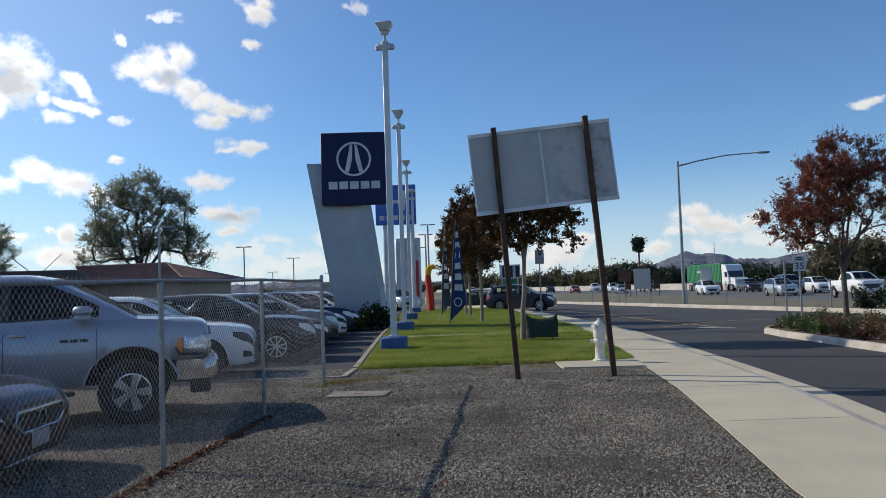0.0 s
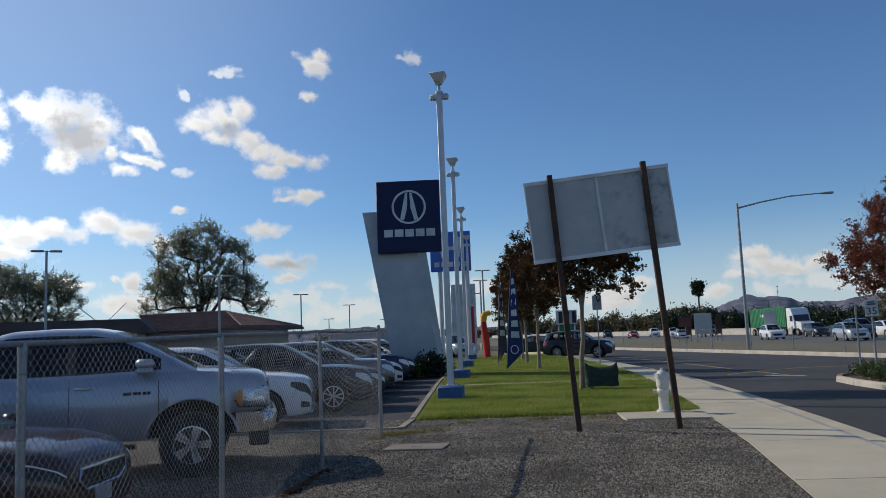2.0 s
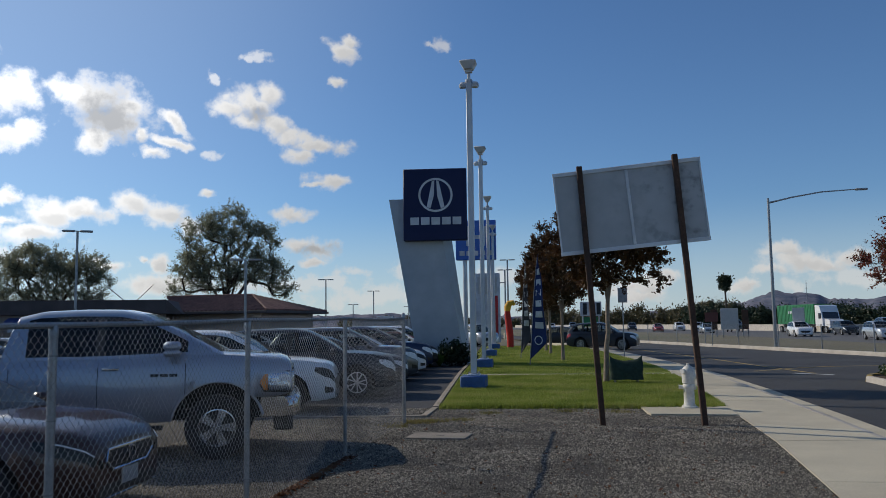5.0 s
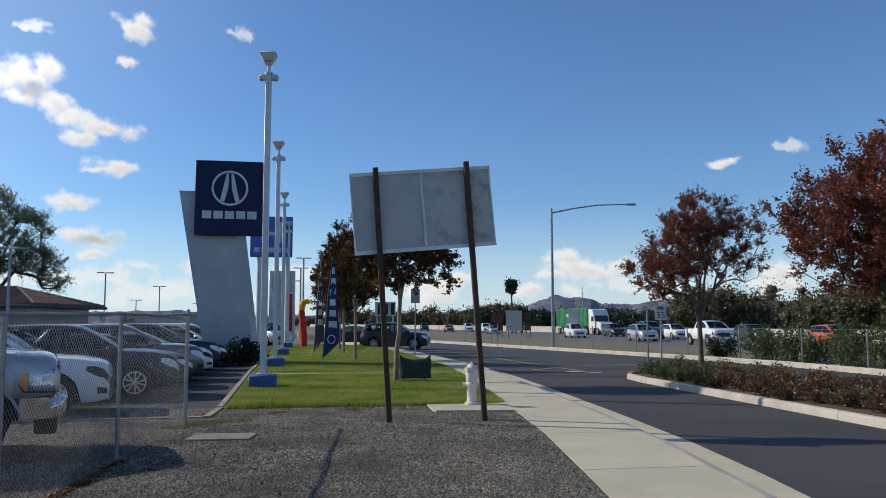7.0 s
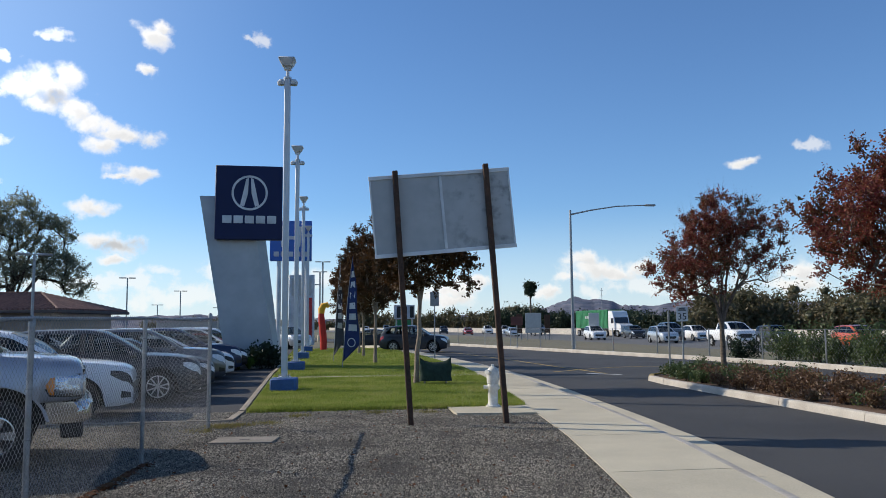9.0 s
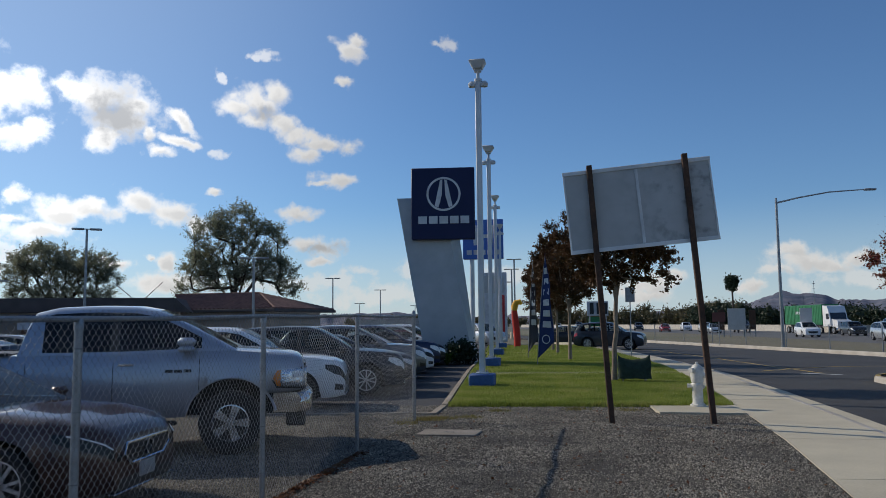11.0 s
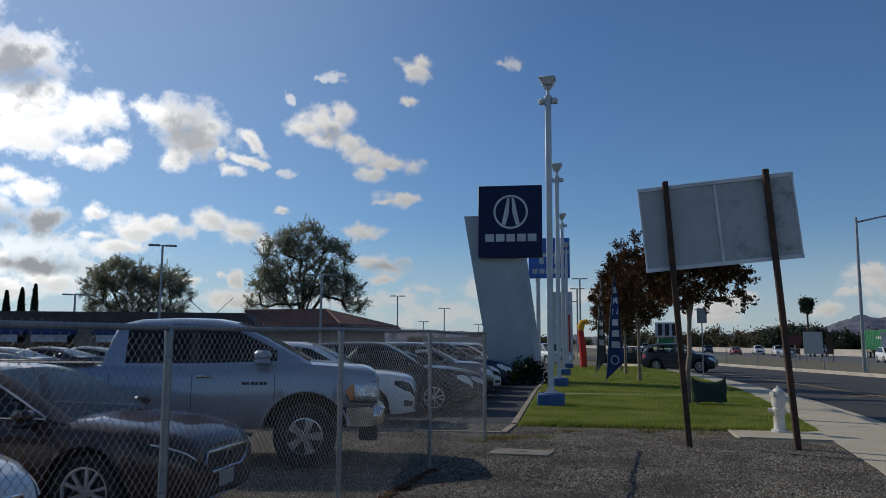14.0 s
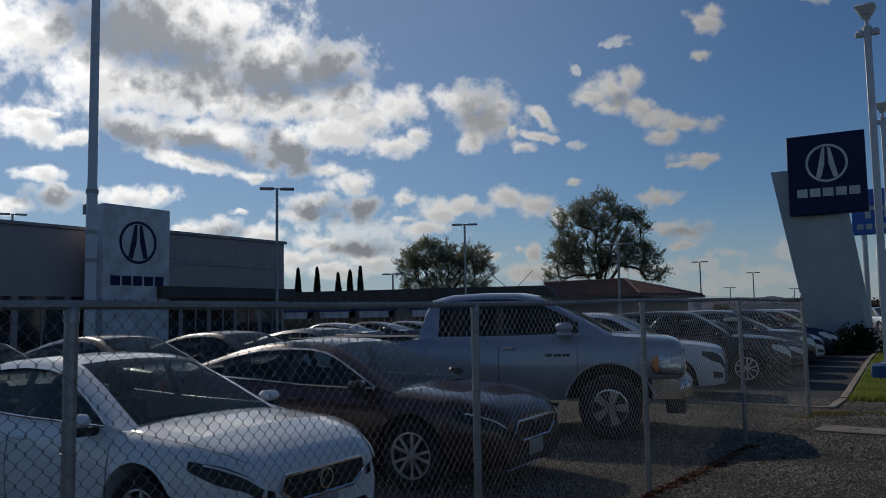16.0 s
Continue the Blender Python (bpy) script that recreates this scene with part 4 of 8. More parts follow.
            for b in list(s["pillars"])[:2] if s is not PICKUP else [-1.58, -2.62]:
                hx = b + 0.16
                y, z = skin(hx, 0.84, 0.02)
                Geo().box(hx - 0.10, min(sg * (y - 0.02), sg * (y + 0.02)), z - 0.016, hx + 0.10, max(sg * (y - 0.02), sg * (y + 0.02)), z + 0.016, 0.008).make("door_handle", s.get("handle", colour), root)
    zt, zn = lerp(s["deck"], fo - 0.03), lerp(s["deck"], fo)
    if extras:
        extras(s, root, skin, colour)
    else:
        g0, g1 = s["zb"] + 0.30 * (zn - s["zb"]) + 0.08, zn - 0.02
        gw = half_width(s, fo) * 0.72
        Geo().prism([(-gw * 0.7, g0), (gw * 0.7, g0), (gw, (g0 + g1) / 2), (gw * 0.95, g1), (-gw * 0.95, g1), (-gw, (g0 + g1) / 2)], fo - 0.01, fo + 0.012, "yz").make("grille", M_BLACK, root, smooth=False)
        if detail:
            Geo().box(fo + 0.01, -0.06, (g0 + g1) / 2 - 0.04, fo + 0.02, 0.06, (g0 + g1) / 2 + 0.04, 0.004).make("badge", M_CHROME, root)
            Geo().box(fo - 0.05, -gw * 0.8, s["zb"] + 0.09, fo + 0.006, gw * 0.8, s["zb"] + 0.19, 0.01).make("lower_intake", M_BLACK, root)
            Geo().box(fo - 0.06, -gw * 0.95, s["zb"] + 0.03, fo + 0.01, gw * 0.95, s["zb"] + 0.07, 0.01).make("chin_trim", M_LAMP, root)
            for sg in (-1, 1):
                # fog-lamp recess in the bumper corner
                v = []
                for x in (fo - 0.20, fo - 0.03):
                    for fz in (0.22, 0.40):
                        y, z = skin(x, fz, 0.004)
                        v.append((x + 0.004, sg * y, z))
                mk("fog_recess", v, [(0, 1, 3, 2)], M_BLACK, root, smooth=False)
    return root


WHEELS = {}


# ---- ground and large structure ----
def sheet(name, poly, z, material, label, category, kind="structure", depth=0.3):
    ob = Geo().prism(poly, z - depth, z, "xy").make(name, material, None, smooth=False)
    return tagged(ob, label, category, kind=kind)


def fence_x(y):
    return -3.433 + 0.077 * y


def walk_left(y):
    return lerp([(-60, 2.0), (0, 2.1), (5.8, 2.55), (7.5, 2.79), (9.0, 3.0), (12.1, 3.42), (15, 3.68), (18.2, 3.97), (22.3, 4.27), (27, 4.6), (32, 4.75), (45, 4.3), (60, 3.2), (90, -1.0), (140, -12.0)], y)


def kerb_x(y):
    return lerp([(-60, 3.5), (0, 3.6), (7.6, 4.49), (9.2, 4.76), (11.8, 5.09), (16, 5.40), (22.7, 5.80), (28, 6.0), (35, 6.0), (45, 5.5), (60, 4.2), (90, 0.0), (140, -11.0)], y)


def far_kerb_x(y):
    return lerp([(-60, 19.6), (25, 19.6), (31, 19.5), (38.7, 18.2), (52, 15.0), (70, 10.6), (100, 3.0), (150, -10.0)], y)


YS = [-60, -30, -12, 0, 4, 7.5, 10, 13, 16, 19.6, 23.5, 28, 32, 38, 45, 52, 60, 75, 90, 115, 140]

ground = mk("ground", [(-4000, -4000, -0.35), (4000, -4000, -0.35), (4000, 4000, -0.35), (-4000, 4000, -0.35)], [(0, 1, 2, 3)], M_EARTH, smooth=False)
tagged(ground, "dry flat earth reaching to the horizon", "ground", kind="structure")

road = sheet("road", [(kerb_x(y) - 0.05, y) for y in YS] + [(far_kerb_x(y) + 0.05, y) for y in reversed(YS)], -0.15, M_ASPHALT, "dark asphalt side road with a gentle bend", "road", depth=0.15)
lot = sheet("lot_asphalt", [(-90, -30), (-9, -30), (-9, 14.6), (-1.95, 14.9), (-2.15, 16.7), (-2.6, 29.6), (-3.2, 59.6), (-7, 110), (-90, 110)], -0.02, M_LOT, "dark asphalt of the car dealer's lot", "lot")
YARD = [(-30, 2.05), (0, 2.10), (7.5, 2.79), (9.0, 3.0), (12.1, 3.42), (15.0, 3.68), (16.6, 3.82)]


def gravel_z(x, y):
    """Low humps in the loose gravel, flat by the pavement, the lawn and under the cars."""
    fade = min(1.0, max(0.0, (x - fence_x(y)) / 0.8), max(0.0, (lerp(YARD, y) - x) / 0.7), max(0.0, (16.4 - y) / 1.2))
    return fade * (0.055 * noise.noise((x * 0.75, y * 0.62, 3.0)) + 0.022 * noise.noise((x * 2.1, y * 1.9, 8.0)) + 0.008 * noise.noise((x * 6.0, y * 6.0, 1.0)))


g = Geo()
gy = [-30, -12, -4] + [0.15 * i for i in range(111)]
gx = 46
for y in gy:
    for k in range(gx):
        x0, x1 = fence_x(y) - 0.1, lerp(YARD, y)
        x = x0 + (x1 - x0) * k / (gx - 1)
        g.v.append((x, y, gravel_z(x, y)))
g.f = [(i * gx + k, i * gx + k + 1, (i + 1) * gx + k + 1, (i + 1) * gx + k) for i in range(len(gy) - 1) for k in range(gx - 1)]
gravel = tagged(g.make("gravel_yard", M_GRAVEL), "loose grey gravel with scattered dry leaves", "gravel", kind="structure")
sheet("gravel_lot", [(-9, -30), (fence_x(-30) + 0.02, -30), (fence_x(14.9) + 0.02, 14.9), (-9, 14.6)], -0.004, M_GRAVEL, "loose grey gravel under the parked cars", "gravel", depth=0.25)
sheet("gravel_strip", [(fence_x(14.5), 14.5), (-1.95, 14.6), (-1.95, 16.6), (fence_x(14.5) + 0.1, 16.6)], -0.012, M_GRAVEL, "loose grey gravel at the end of the fence", "gravel", depth=0.25)


def kerb(name, pts, width, top, bottom, material, label, right=True):
    """A concrete kerb along a line: a rounded top edge towards the road."""
    root = thing(name, label, "kerb", kind="structure")
    length, run = 3.0, []
    for (x0, y0), (x1, y1) in zip(pts, pts[1:]):
        d = math.hypot(x1 - x0, y1 - y0)
        n = max(1, round(d / length))
        for i in range(n):
            a, b = i / n, (i + 1) / n
            run.append(((x0 + (x1 - x0) * a, y0 + (y1 - y0) * a), (x0 + (x1 - x0) * b, y0 + (y1 - y0) * b)))
    sg = 1 if right else -1
    for p, q in run:
        p, q = Vector(p), Vector(q)
        d = (q - p).normalized()
        nrm = Vector((d.y, -d.x)) * sg
        p, q = p + d * 0.006, q - d * 0.006
        prof = [(0, bottom), (0, top), (width - 0.04, top), (width - 0.012, top - 0.015), (width, top - 0.05), (width + 0.02, bottom)]
        v = [(*(p + nrm * a), z) for a, z in prof] + [(*(q + nrm * a), z) for a, z in prof]
        n = len(prof)
        f = [tuple(range(n)), tuple(range(2 * n - 1, n - 1, -1))] + [(i, (i + 1) % n, n + (i + 1) % n, n + i) for i in range(n)]
        mk("kerbstone", v, f, material, root, angle=50)
    return root


# pavement of concrete slabs
pavement = thing("pavement", "pale concrete pavement of large cast slabs", "pavement", kind="structure")
y = -6.0
while y < 75:
    step = 3.0
    a0, b0, a1, b1 = walk_left(y), kerb_x(y) - 0.16, walk_left(y + step), kerb_x(y + step) - 0.16
    g = 0.006
    poly = [(a0, y + g), (b0, y + g), (b1, y + step - g), (a1, y + step - g)]
    Geo().prism(poly, -0.2, 0.012 + 0.002 * math.sin(y * 7), "xy").make("slab", M_CONCRETE, pavement, smooth=False)
    y += step
kerb("pavement_kerb", [(kerb_x(y) - 0.15, y) for y in (-6, 0, 4, 7.3, 11.1, 15, 18, 21, 24, 28, 32, 36, 40, 45, 50, 56, 62, 70, 80)], 0.15, 0.012, -0.2, M_KERB, "pale concrete kerb along the pavement")
gut = Geo()
gys = [-6, 0, 4, 7.4, 9.2, 11.8, 16, 19, 22.7, 28, 32, 36, 40, 45, 50, 56, 62, 70, 80]
for a, b in zip(gys, gys[1:]):
    gut.prism([(kerb_x(a) - 0.02, a + 0.005), (kerb_x(a) + 0.62, a + 0.005), (kerb_x(b) + 0.62, b - 0.005), (kerb_x(b) - 0.02, b - 0.005)], -0.25, -0.138, "xy")
tagged(gut.make("gutter", M_CONCRETE, None, smooth=False), "flat concrete gutter strip between kerb and road", "gutter", kind="structure")
kerb("road_kerb", [(far_kerb_x(y), y) for y in (-10, 0, 10, 20, 25, 28, 31, 35, 38.7, 45, 52, 60, 70, 85, 100)], 0.25, 0.06, -0.2, M_KERB, "pale concrete kerb on the freeway side of the road", right=False)

# lawn with its edging and crossing path
lawn_ring = [(-2.02, 16.62), (3.8, 16.5), (3.86, 17.0)] + [(walk_left(y), y) for y in (18.2, 22.3, 26.6)] + [(-2.48, 26.9)]
sheet("lawn", lawn_ring, 0.03, M_LAWN, "bright mown lawn beside the pavement", "lawn")
sheet("lawn_far", [(-2.5, 27.5)] + [(walk_left(y), y) for y in (27.2, 32, 38, 45, 52, 60)] + [(-3.2, 60)], 0.03, M_LAWN, "bright mown lawn strip running on along the lot", "lawn")
sheet("lawn_path", [(-2.48, 26.92), (4.56, 26.62), (4.6, 27.18), (-2.5, 27.48)], 0.02, M_CONCRETE, "narrow concrete path crossing the lawn", "path")
kerb("lawn_kerb", [(-2.05, 16.6), (-2.6, 29.6), (-3.22, 60)], 0.14, 0.05, -0.2, M_KERB_OLD, "worn concrete edging between lawn and lot", right=False)
kerb("lot_kerb", [(-9, 14.68), (-2.1, 14.98), (-2.05, 16.6)], 0.16, 0.03, -0.2, M_KERB_OLD, "low concrete strip between gravel and lot", right=False)

# planted island in the road
ISL = [(9.97, -10), (9.97, 14), (9.97, 20), (9.99, 23.6), (10.15, 25.2), (10.6, 26.2), (11.4, 26.7), (12.6, 26.3), (13.8, 24), (14.2, 20), (14.3, -10)]
sheet("island_soil", [(x, y) for x, y in ISL], -0.02, M_SOIL, "bark mulch bed of the road island", "planting bed", depth=0.13)
kerb("island_kerb_tip", ISL[4:8], 0.17, 0.021, -0.2, M_YELLOWPAINT, "island kerb end with worn yellow paint", right=False)
kerb("island_kerb_side", ISL[7:], 0.17, 0.02, -0.2, M_KERB, "pale concrete kerb round the planted island", right=False)
kerb("island_kerb", ISL[:5], 0.17, 0.02, -0.2, M_KERB, "pale concrete kerb round the planted island", right=False)


def stripe(name, pts, w, material, label):
    """A painted line on the road, as a thin film."""
    g = Geo()
    for (x0, y0), (x1, y1) in zip(pts, pts[1:]):
        d = Vector((x1 - x0, y1 - y0)).normalized()
        n = Vector((-d.y, d.x)) * w / 2
        g.prism([(x0 + n.x, y0 + n.y), (x0 - n.x, y0 - n.y), (x1 - n.x, y1 - n.y), (x1 + n.x, y1 + n.y)], -0.149, -0.145, "xy")
    return tagged(g.make(name, material, None, smooth=False), label, "road marking", kind="structure")


stripe("yellow_line", [(8.2, 30.6), (10.1, 32.3), (11.6, 33.3), (13.2, 33.6), (15.0, 33.4)], 0.14, M_YELLOWPAINT, "worn curved yellow line on the road")
stripe("yellow_line_far", [(9.9, 29.2), (9.4, 34), (8.8, 42), (7.2, 55), (4.0, 75)], 0.12, M_YELLOWPAINT, "worn yellow centre line on the road")
stripe("white_line", [(9.2, 29.4), (10.2, 28.4)], 0.25, M_WHITEPAINT, "short worn white road marking")

# freeway
def lane_x(y):
    return lerp([(0, 36), (59, 34.5), (85, 33.5), (110, 32.0), (150, 27), (200, 17), (260, 3), (340, -20)], y)


FY = [-60, 0, 40, 59, 85, 110, 150, 200, 260, 340]
freeway = sheet("freeway", [(lane_x(y) - 8.5, y) for y in FY] + [(lane_x(y) + 34, y) for y in reversed(FY)], -0.2, M_ASPHALT_OLD, "wide pale grey freeway carriageways", "road", depth=0.1)
barrier = Geo()
for y0, y1 in zip(FY, FY[1:]):
    x0, x1 = lane_x(y0) + 14, lane_x(y1) + 14
    d = Vector((x1 - x0, y1 - y0)).normalized()
    n = Vector((-d.y, d.x))
    prof = [(-0.3, -0.2), (-0.3, 0.08), (-0.12, 0.35), (-0.09, 0.95), (0.09, 0.95), (0.12, 0.35), (0.3, 0.08), (0.3, -0.2)]
    v = [(x0 + n.x * a, y0 + n.y * a, z) for a, z in prof] + [(x1 + n.x * a, y1 + n.y * a, z) for a, z in prof]
    k = len(prof)
    barrier.add(v, [tuple(range(k)), tuple(range(2 * k - 1, k - 1, -1))] + [(i, (i + 1) % k, k + (i + 1) % k, k + i) for i in range(k)])
tagged(barrier.make("freeway_barrier", M_KERB), "pale concrete median barrier on the freeway", "barrier", kind="structure")
verge = sheet("verge", [(far_kerb_x(y) + 0.24, y) for y in YS] + [(lane_x(y) - 8.6, y) for y in reversed(YS)], -0.1, M_EARTH, "dry weedy verge between road and freeway", "verge", depth=0.2)


# ---- chain-link fence ----
def chain_link(root, p, q, h, cell=0.066, wire=0.0016, z0=0.03, top=0.035):
    """Upright zigzag wires from p to q (plan points), each hooked into the next, with bare ends above the rail. cell: a diamond's width."""
    p, q = np.array((*p, 0.0)), np.array((*q, 0.0))
    L = np.linalg.norm(q - p)
    d = (q - p) / L
    nrm = np.array((-d[1], d[0], 0.0))
    up = np.array((0, 0, 1.0))
    half, rise, hook = cell / 2, cell * 0.55, cell * 0.045
    rows = int((h + top - z0) / rise)
    i = np.arange(rows + 1)
    tweak = np.random.default_rng(44)
    vs, fs, base = [], [], 0
    for k in range(int(L / half)):
        side = np.where((i + k) % 2 == 1, 1.0, -1.0)
        s = (k + 0.5) * half + side * (half / 2 + hook) + tweak.normal(0, 0.0006)
        z = z0 + i * rise
        s, z, side = np.repeat(s, 2), np.repeat(z, 2), np.repeat(side, 2)
        z[0::2] -= cell * 0.07
        z[1::2] += cell * 0.07
        c = p + s[:, None] * d + z[:, None] * up + (side * wire * 1.1)[:, None] * nrm
        # each hook passes from one side of its neighbour to the other
        c[1::2] -= (side[1::2] * wire * 2.0)[:, None] * nrm
        n = len(c)
        ring = np.stack([c + nrm * wire, c + d * wire * 1.15 - nrm * wire * 0.5, c - d * wire * 1.15 - nrm * wire * 0.5], 1).reshape(-1, 3)
        a = base + np.arange(n - 1)[:, None] * 3
        for m in range(3):
            fs.append(np.concatenate([a + m, a + (m + 1) % 3, a + 3 + (m + 1) % 3, a + 3 + m], 1))
        vs.append(ring)
        base += n * 3
    return tagged(quick("chain_link", np.concatenate(vs), np.concatenate(fs), M_WIRE, root, "woven galvanised wire mesh"), kind="stuff")


FENCE_YS = [-4.2, -1.2, 1.78, 4.59, 7.44, 10.55, 13.97]


def fence_h(y):
    return lerp([(-5, 1.79), (4.6, 1.80), (7.5, 1.84), (10.5, 1.87), (14, 1.87)], y)


fence = thing("chain_link_fence", "galvanised chain-link fence along the gravel", "fence")
for i, y in enumerate(FENCE_YS):
    end, h = i == len(FENCE_YS) - 1, fence_h(y)
    g = Geo().tube([(fence_x(y), y, -0.1), (fence_x(y), y, h + (0.04 if end else -0.075))], 0.034 if end else 0.027, 12)
    g.lathe([(0.036 if end else 0.031, 0), (0.036 if end else 0.031, 0.05), (0.02, 0.075), (0.001, 0.08)], 12, (fence_x(y), y, h + (0.03 if end else -0.08)))
    g.make("post", M_STEEL, fence)
for a, b in zip(FENCE_YS, FENCE_YS[1:]):
    m, last = (a + b) / 2, b == FENCE_YS[-1]
    Geo().tube([(fence_x(a), a, fence_h(a) - 0.01), (fence_x(m), m, fence_h(m) - 0.018), (fence_x(b), b, fence_h(b) - 0.01 + (0.02 if last else 0))], 0.021, 8).make("top_rail", M_STEEL, fence)
    for z in (0.3, 0.75, 1.2, 1.6):
        Geo().lathe([(0.0285, -0.004), (0.033, -0.004), (0.033, 0.004), (0.0285, 0.004)], 10, (fence_x(b), b, z)).make("tie_wire", M_WIRE, fence)
    chain_link(fence, (fence_x(a) + 0.03, a), (fence_x(b) + 0.03, b), fence_h(m))

# fence on the freeway side
far_fence = thing("freeway_fence", "low wire fence on thin posts beside the freeway", "fence")
fy = [-6, 2, 9, 15, 19.5, 23.6, 27.6, 31.6, 35.6, 39.6, 44, 48.5, 53, 58, 63, 68, 74, 80, 87, 95, 104]
for y in fy:
    Geo().tube([(far_kerb_x(y) + 1.1, y, -0.2), (far_kerb_x(y) + 1.1, y, 1.45)], 0.035, 8).make("post", M_STEEL, far_fence)
for a, b in zip(fy, fy[1:]):
    Geo().tube([(far_kerb_x(a) + 1.1, a, 1.42), (far_kerb_x(b) + 1.1, b, 1.42)], 0.006, 4).make("top_wire", M_WIRE, far_fence)
    if b < 75:
        chain_link(far_fence, (far_kerb_x(a) + 1.1, a), (far_kerb_x(b) + 1.1, b), 1.42, 0.20, 0.0020, 0.0, 0.03)


# ---- lawn lamp poles ----
def lamp_pole(x, y, top):
    """top: the height of the lamp head."""
    root = thing("lamp_pole", "pale painted steel lamp pole on a blue concrete base", "lamp pole", pose(x, y, 0, 0, 0, -3), "lamp poles along the lawn")
    Geo().box(-0.34, -0.34, -0.05, 0.34, 0.34, 0.36, 0.03).make("base", M_BLUEBASE, root, label="chipped blue painted concrete base")
    Geo().box(-0.17, -0.17, 0.36, 0.17, 0.17, 0.40, 0.008).make("base_plate", M_POLE, root)
    for a in (-1, 1):
        for b in (-1, 1):
            Geo().tube([(a * 0.13, b * 0.13, 0.39), (a * 0.13, b * 0.13, 0.46)], 0.016, 6).make("bolt", M_STEEL, root)
    g = Geo()
    for (z0, z1, r) in ((0.40, top - 0.52, 0.08), ):
        g.box(-r, -r, z0, r, r, z1, 0.015)
    g.make("pole", M_POLE, root)
    Geo().lathe([(0.05, top - 0.56), (0.11, top - 0.56), (0.11, top - 0.50), (0.05, top - 0.48), (0.045, top - 0.28)], 12).make("collar", M_POLE, root)
    for sg in (-1, 1):
        Geo().lathe([(0.001, -0.07), (0.10, -0.06), (0.12, 0.02), (0.07, 0.09), (0.001, 0.10)], 12, (sg * 0.17, 0, top - 0.66)).make("side_lamp", M_POLE, root, label="small round flood lamp")
    g = Geo().box(-0.23, -0.33, top - 0.22, 0.23, 0.13, top, 0.03)
    g.v = [(p[0] * (1.0 if p[2] > top - 0.11 else 0.62), p[1] * (1.0 if p[2] > top - 0.11 else 0.7), p[2]) for p in g.v]
    g.make("lamp_head", M_POLE, root, label="boxy lamp head")
    Geo().box(-0.1, -0.1, top - 0.30, 0.1, 0.05, top - 0.20, 0.01).make("bracket", M_POLE, root)
    return root


for x, y, top in ((-1.64, 21.6, 9.14), (-1.92, 31.4, 8.90), (-2.22, 42.4, 8.66), (-2.5, 54.5, 8.6)):
    lamp_pole(x, y, top)


# ---- dealer signs ----
def ring_poly(r0, r1, n=40):
    o = [(r1 * math.cos(2 * math.pi * i / n), r1 * math.sin(2 * math.pi * i / n)) for i in range(n)]
    i_ = [(r0 * math.cos(2 * math.pi * i / n), r0 * math.sin(2 * math.pi * i / n)) for i in range(n)]
    return o, i_


def ring(r0, r1, cx, cz, y0, y1, sx=1.0):
    g = Geo()
    o, i_ = ring_poly(r0, r1)
    n = len(o)
    v = [(cx + p[0] * sx, y0, cz + p[1]) for p in o] + [(cx + p[0] * sx, y0, cz + p[1]) for p in i_] + [(cx + p[0] * sx, y1, cz + p[1]) for p in o] + [(cx + p[0] * sx, y1, cz + p[1]) for p in i_]
    f = []
    for k in range(n):
        j = (k + 1) % n
        f += [(k, j, n + j, n + k), (2 * n + k, 3 * n + k, 3 * n + j, 2 * n + j), (k, 2 * n + k, 2 * n + j, j), (n + k, n + j, 3 * n + j, 3 * n + k)]
    return g.add(v, f)


def emblem(root, cx, cz, r, y, material, bars_w, bar_h, bar_z, n=5):
    """A ring with two tapered strokes in it and a row of plain bars below, all plain shapes."""
    ring(r * 0.88, r, cx, cz, y - 0.02, y, 1.0).make("emblem_ring", material, root, smooth=False)
    for sg in (-1, 1):
        Geo().prism([(cx + sg * r * 0.06, cz + r * 0.86), (cx + sg * r * 0.20, cz + r * 0.80), (cx + sg * r * 0.52, cz - r * 0.70), (cx + sg * r * 0.30, cz - r * 0.78), (cx + sg * r * 0.10, cz - r * 0.05)], y - 0.02, y, "xz").make("emblem_stroke", material, root, smooth=False)
    wbar = bars_w / (n + (n - 1) * 0.22)
    for i in range(n):
        x0 = cx - bars_w / 2 + i * wbar * 1.22
        Geo().box(x0, y - 0.02, bar_z - bar_h / 2, x0 + wbar, y, bar_z + bar_h / 2, 0.004).make("bar", material, root, smooth=False)


SD = 34.5                     # distance of the first sign
mono = thing("leaning_sign_pylon", "tall leaning grey metal pylon with a navy square sign panel", "sign", pose(0, SD, 0, 0, 0, 3))
# pylon body: a bent slab that leans to one side, faceted near the right edge
py = Geo()
prof = [(-6.18, -4.9, -3.95, -3.55, 7.3), (-5.86, -4.62, -3.80, -3.42, 5.4), (-5.45, -4.2, -3.42, -3.1, 3.0), (-5.11, -3.9, -3.05, -2.86, 1.03), (-4.95, -3.75, -2.88, -2.68, -0.1)]
v = []
for a, b, c, d, z in prof:
    v += [(a, -0.16, z), ((a + c) / 2, -0.19, z), (c, -0.2, z), (d, 0.35, z), (d - 0.2, 1.3, z), (a + 0.2, 1.3, z)]
f = [(i * 6 + k, i * 6 + (k + 1) % 6, (i + 1) * 6 + (k + 1) % 6, (i + 1) * 6 + k) for i in range(4) for k in range(6)] + [(0, 1, 2, 3, 4, 5), tuple(24 + k for k in range(6))]
py.add(v, f)
py.make("pylon", M_MONO, mono, smooth=False, label="brushed grey metal pylon body")
PW0, PW1, PZ0, PZ1 = -5.50, -2.72, 5.40, 8.56
Geo().box(PW0, -0.62, PZ0, PW1, -0.22, PZ1, 0.03).make("sign_panel", M_NAVY, mono, label="navy square sign panel with pale emblem")
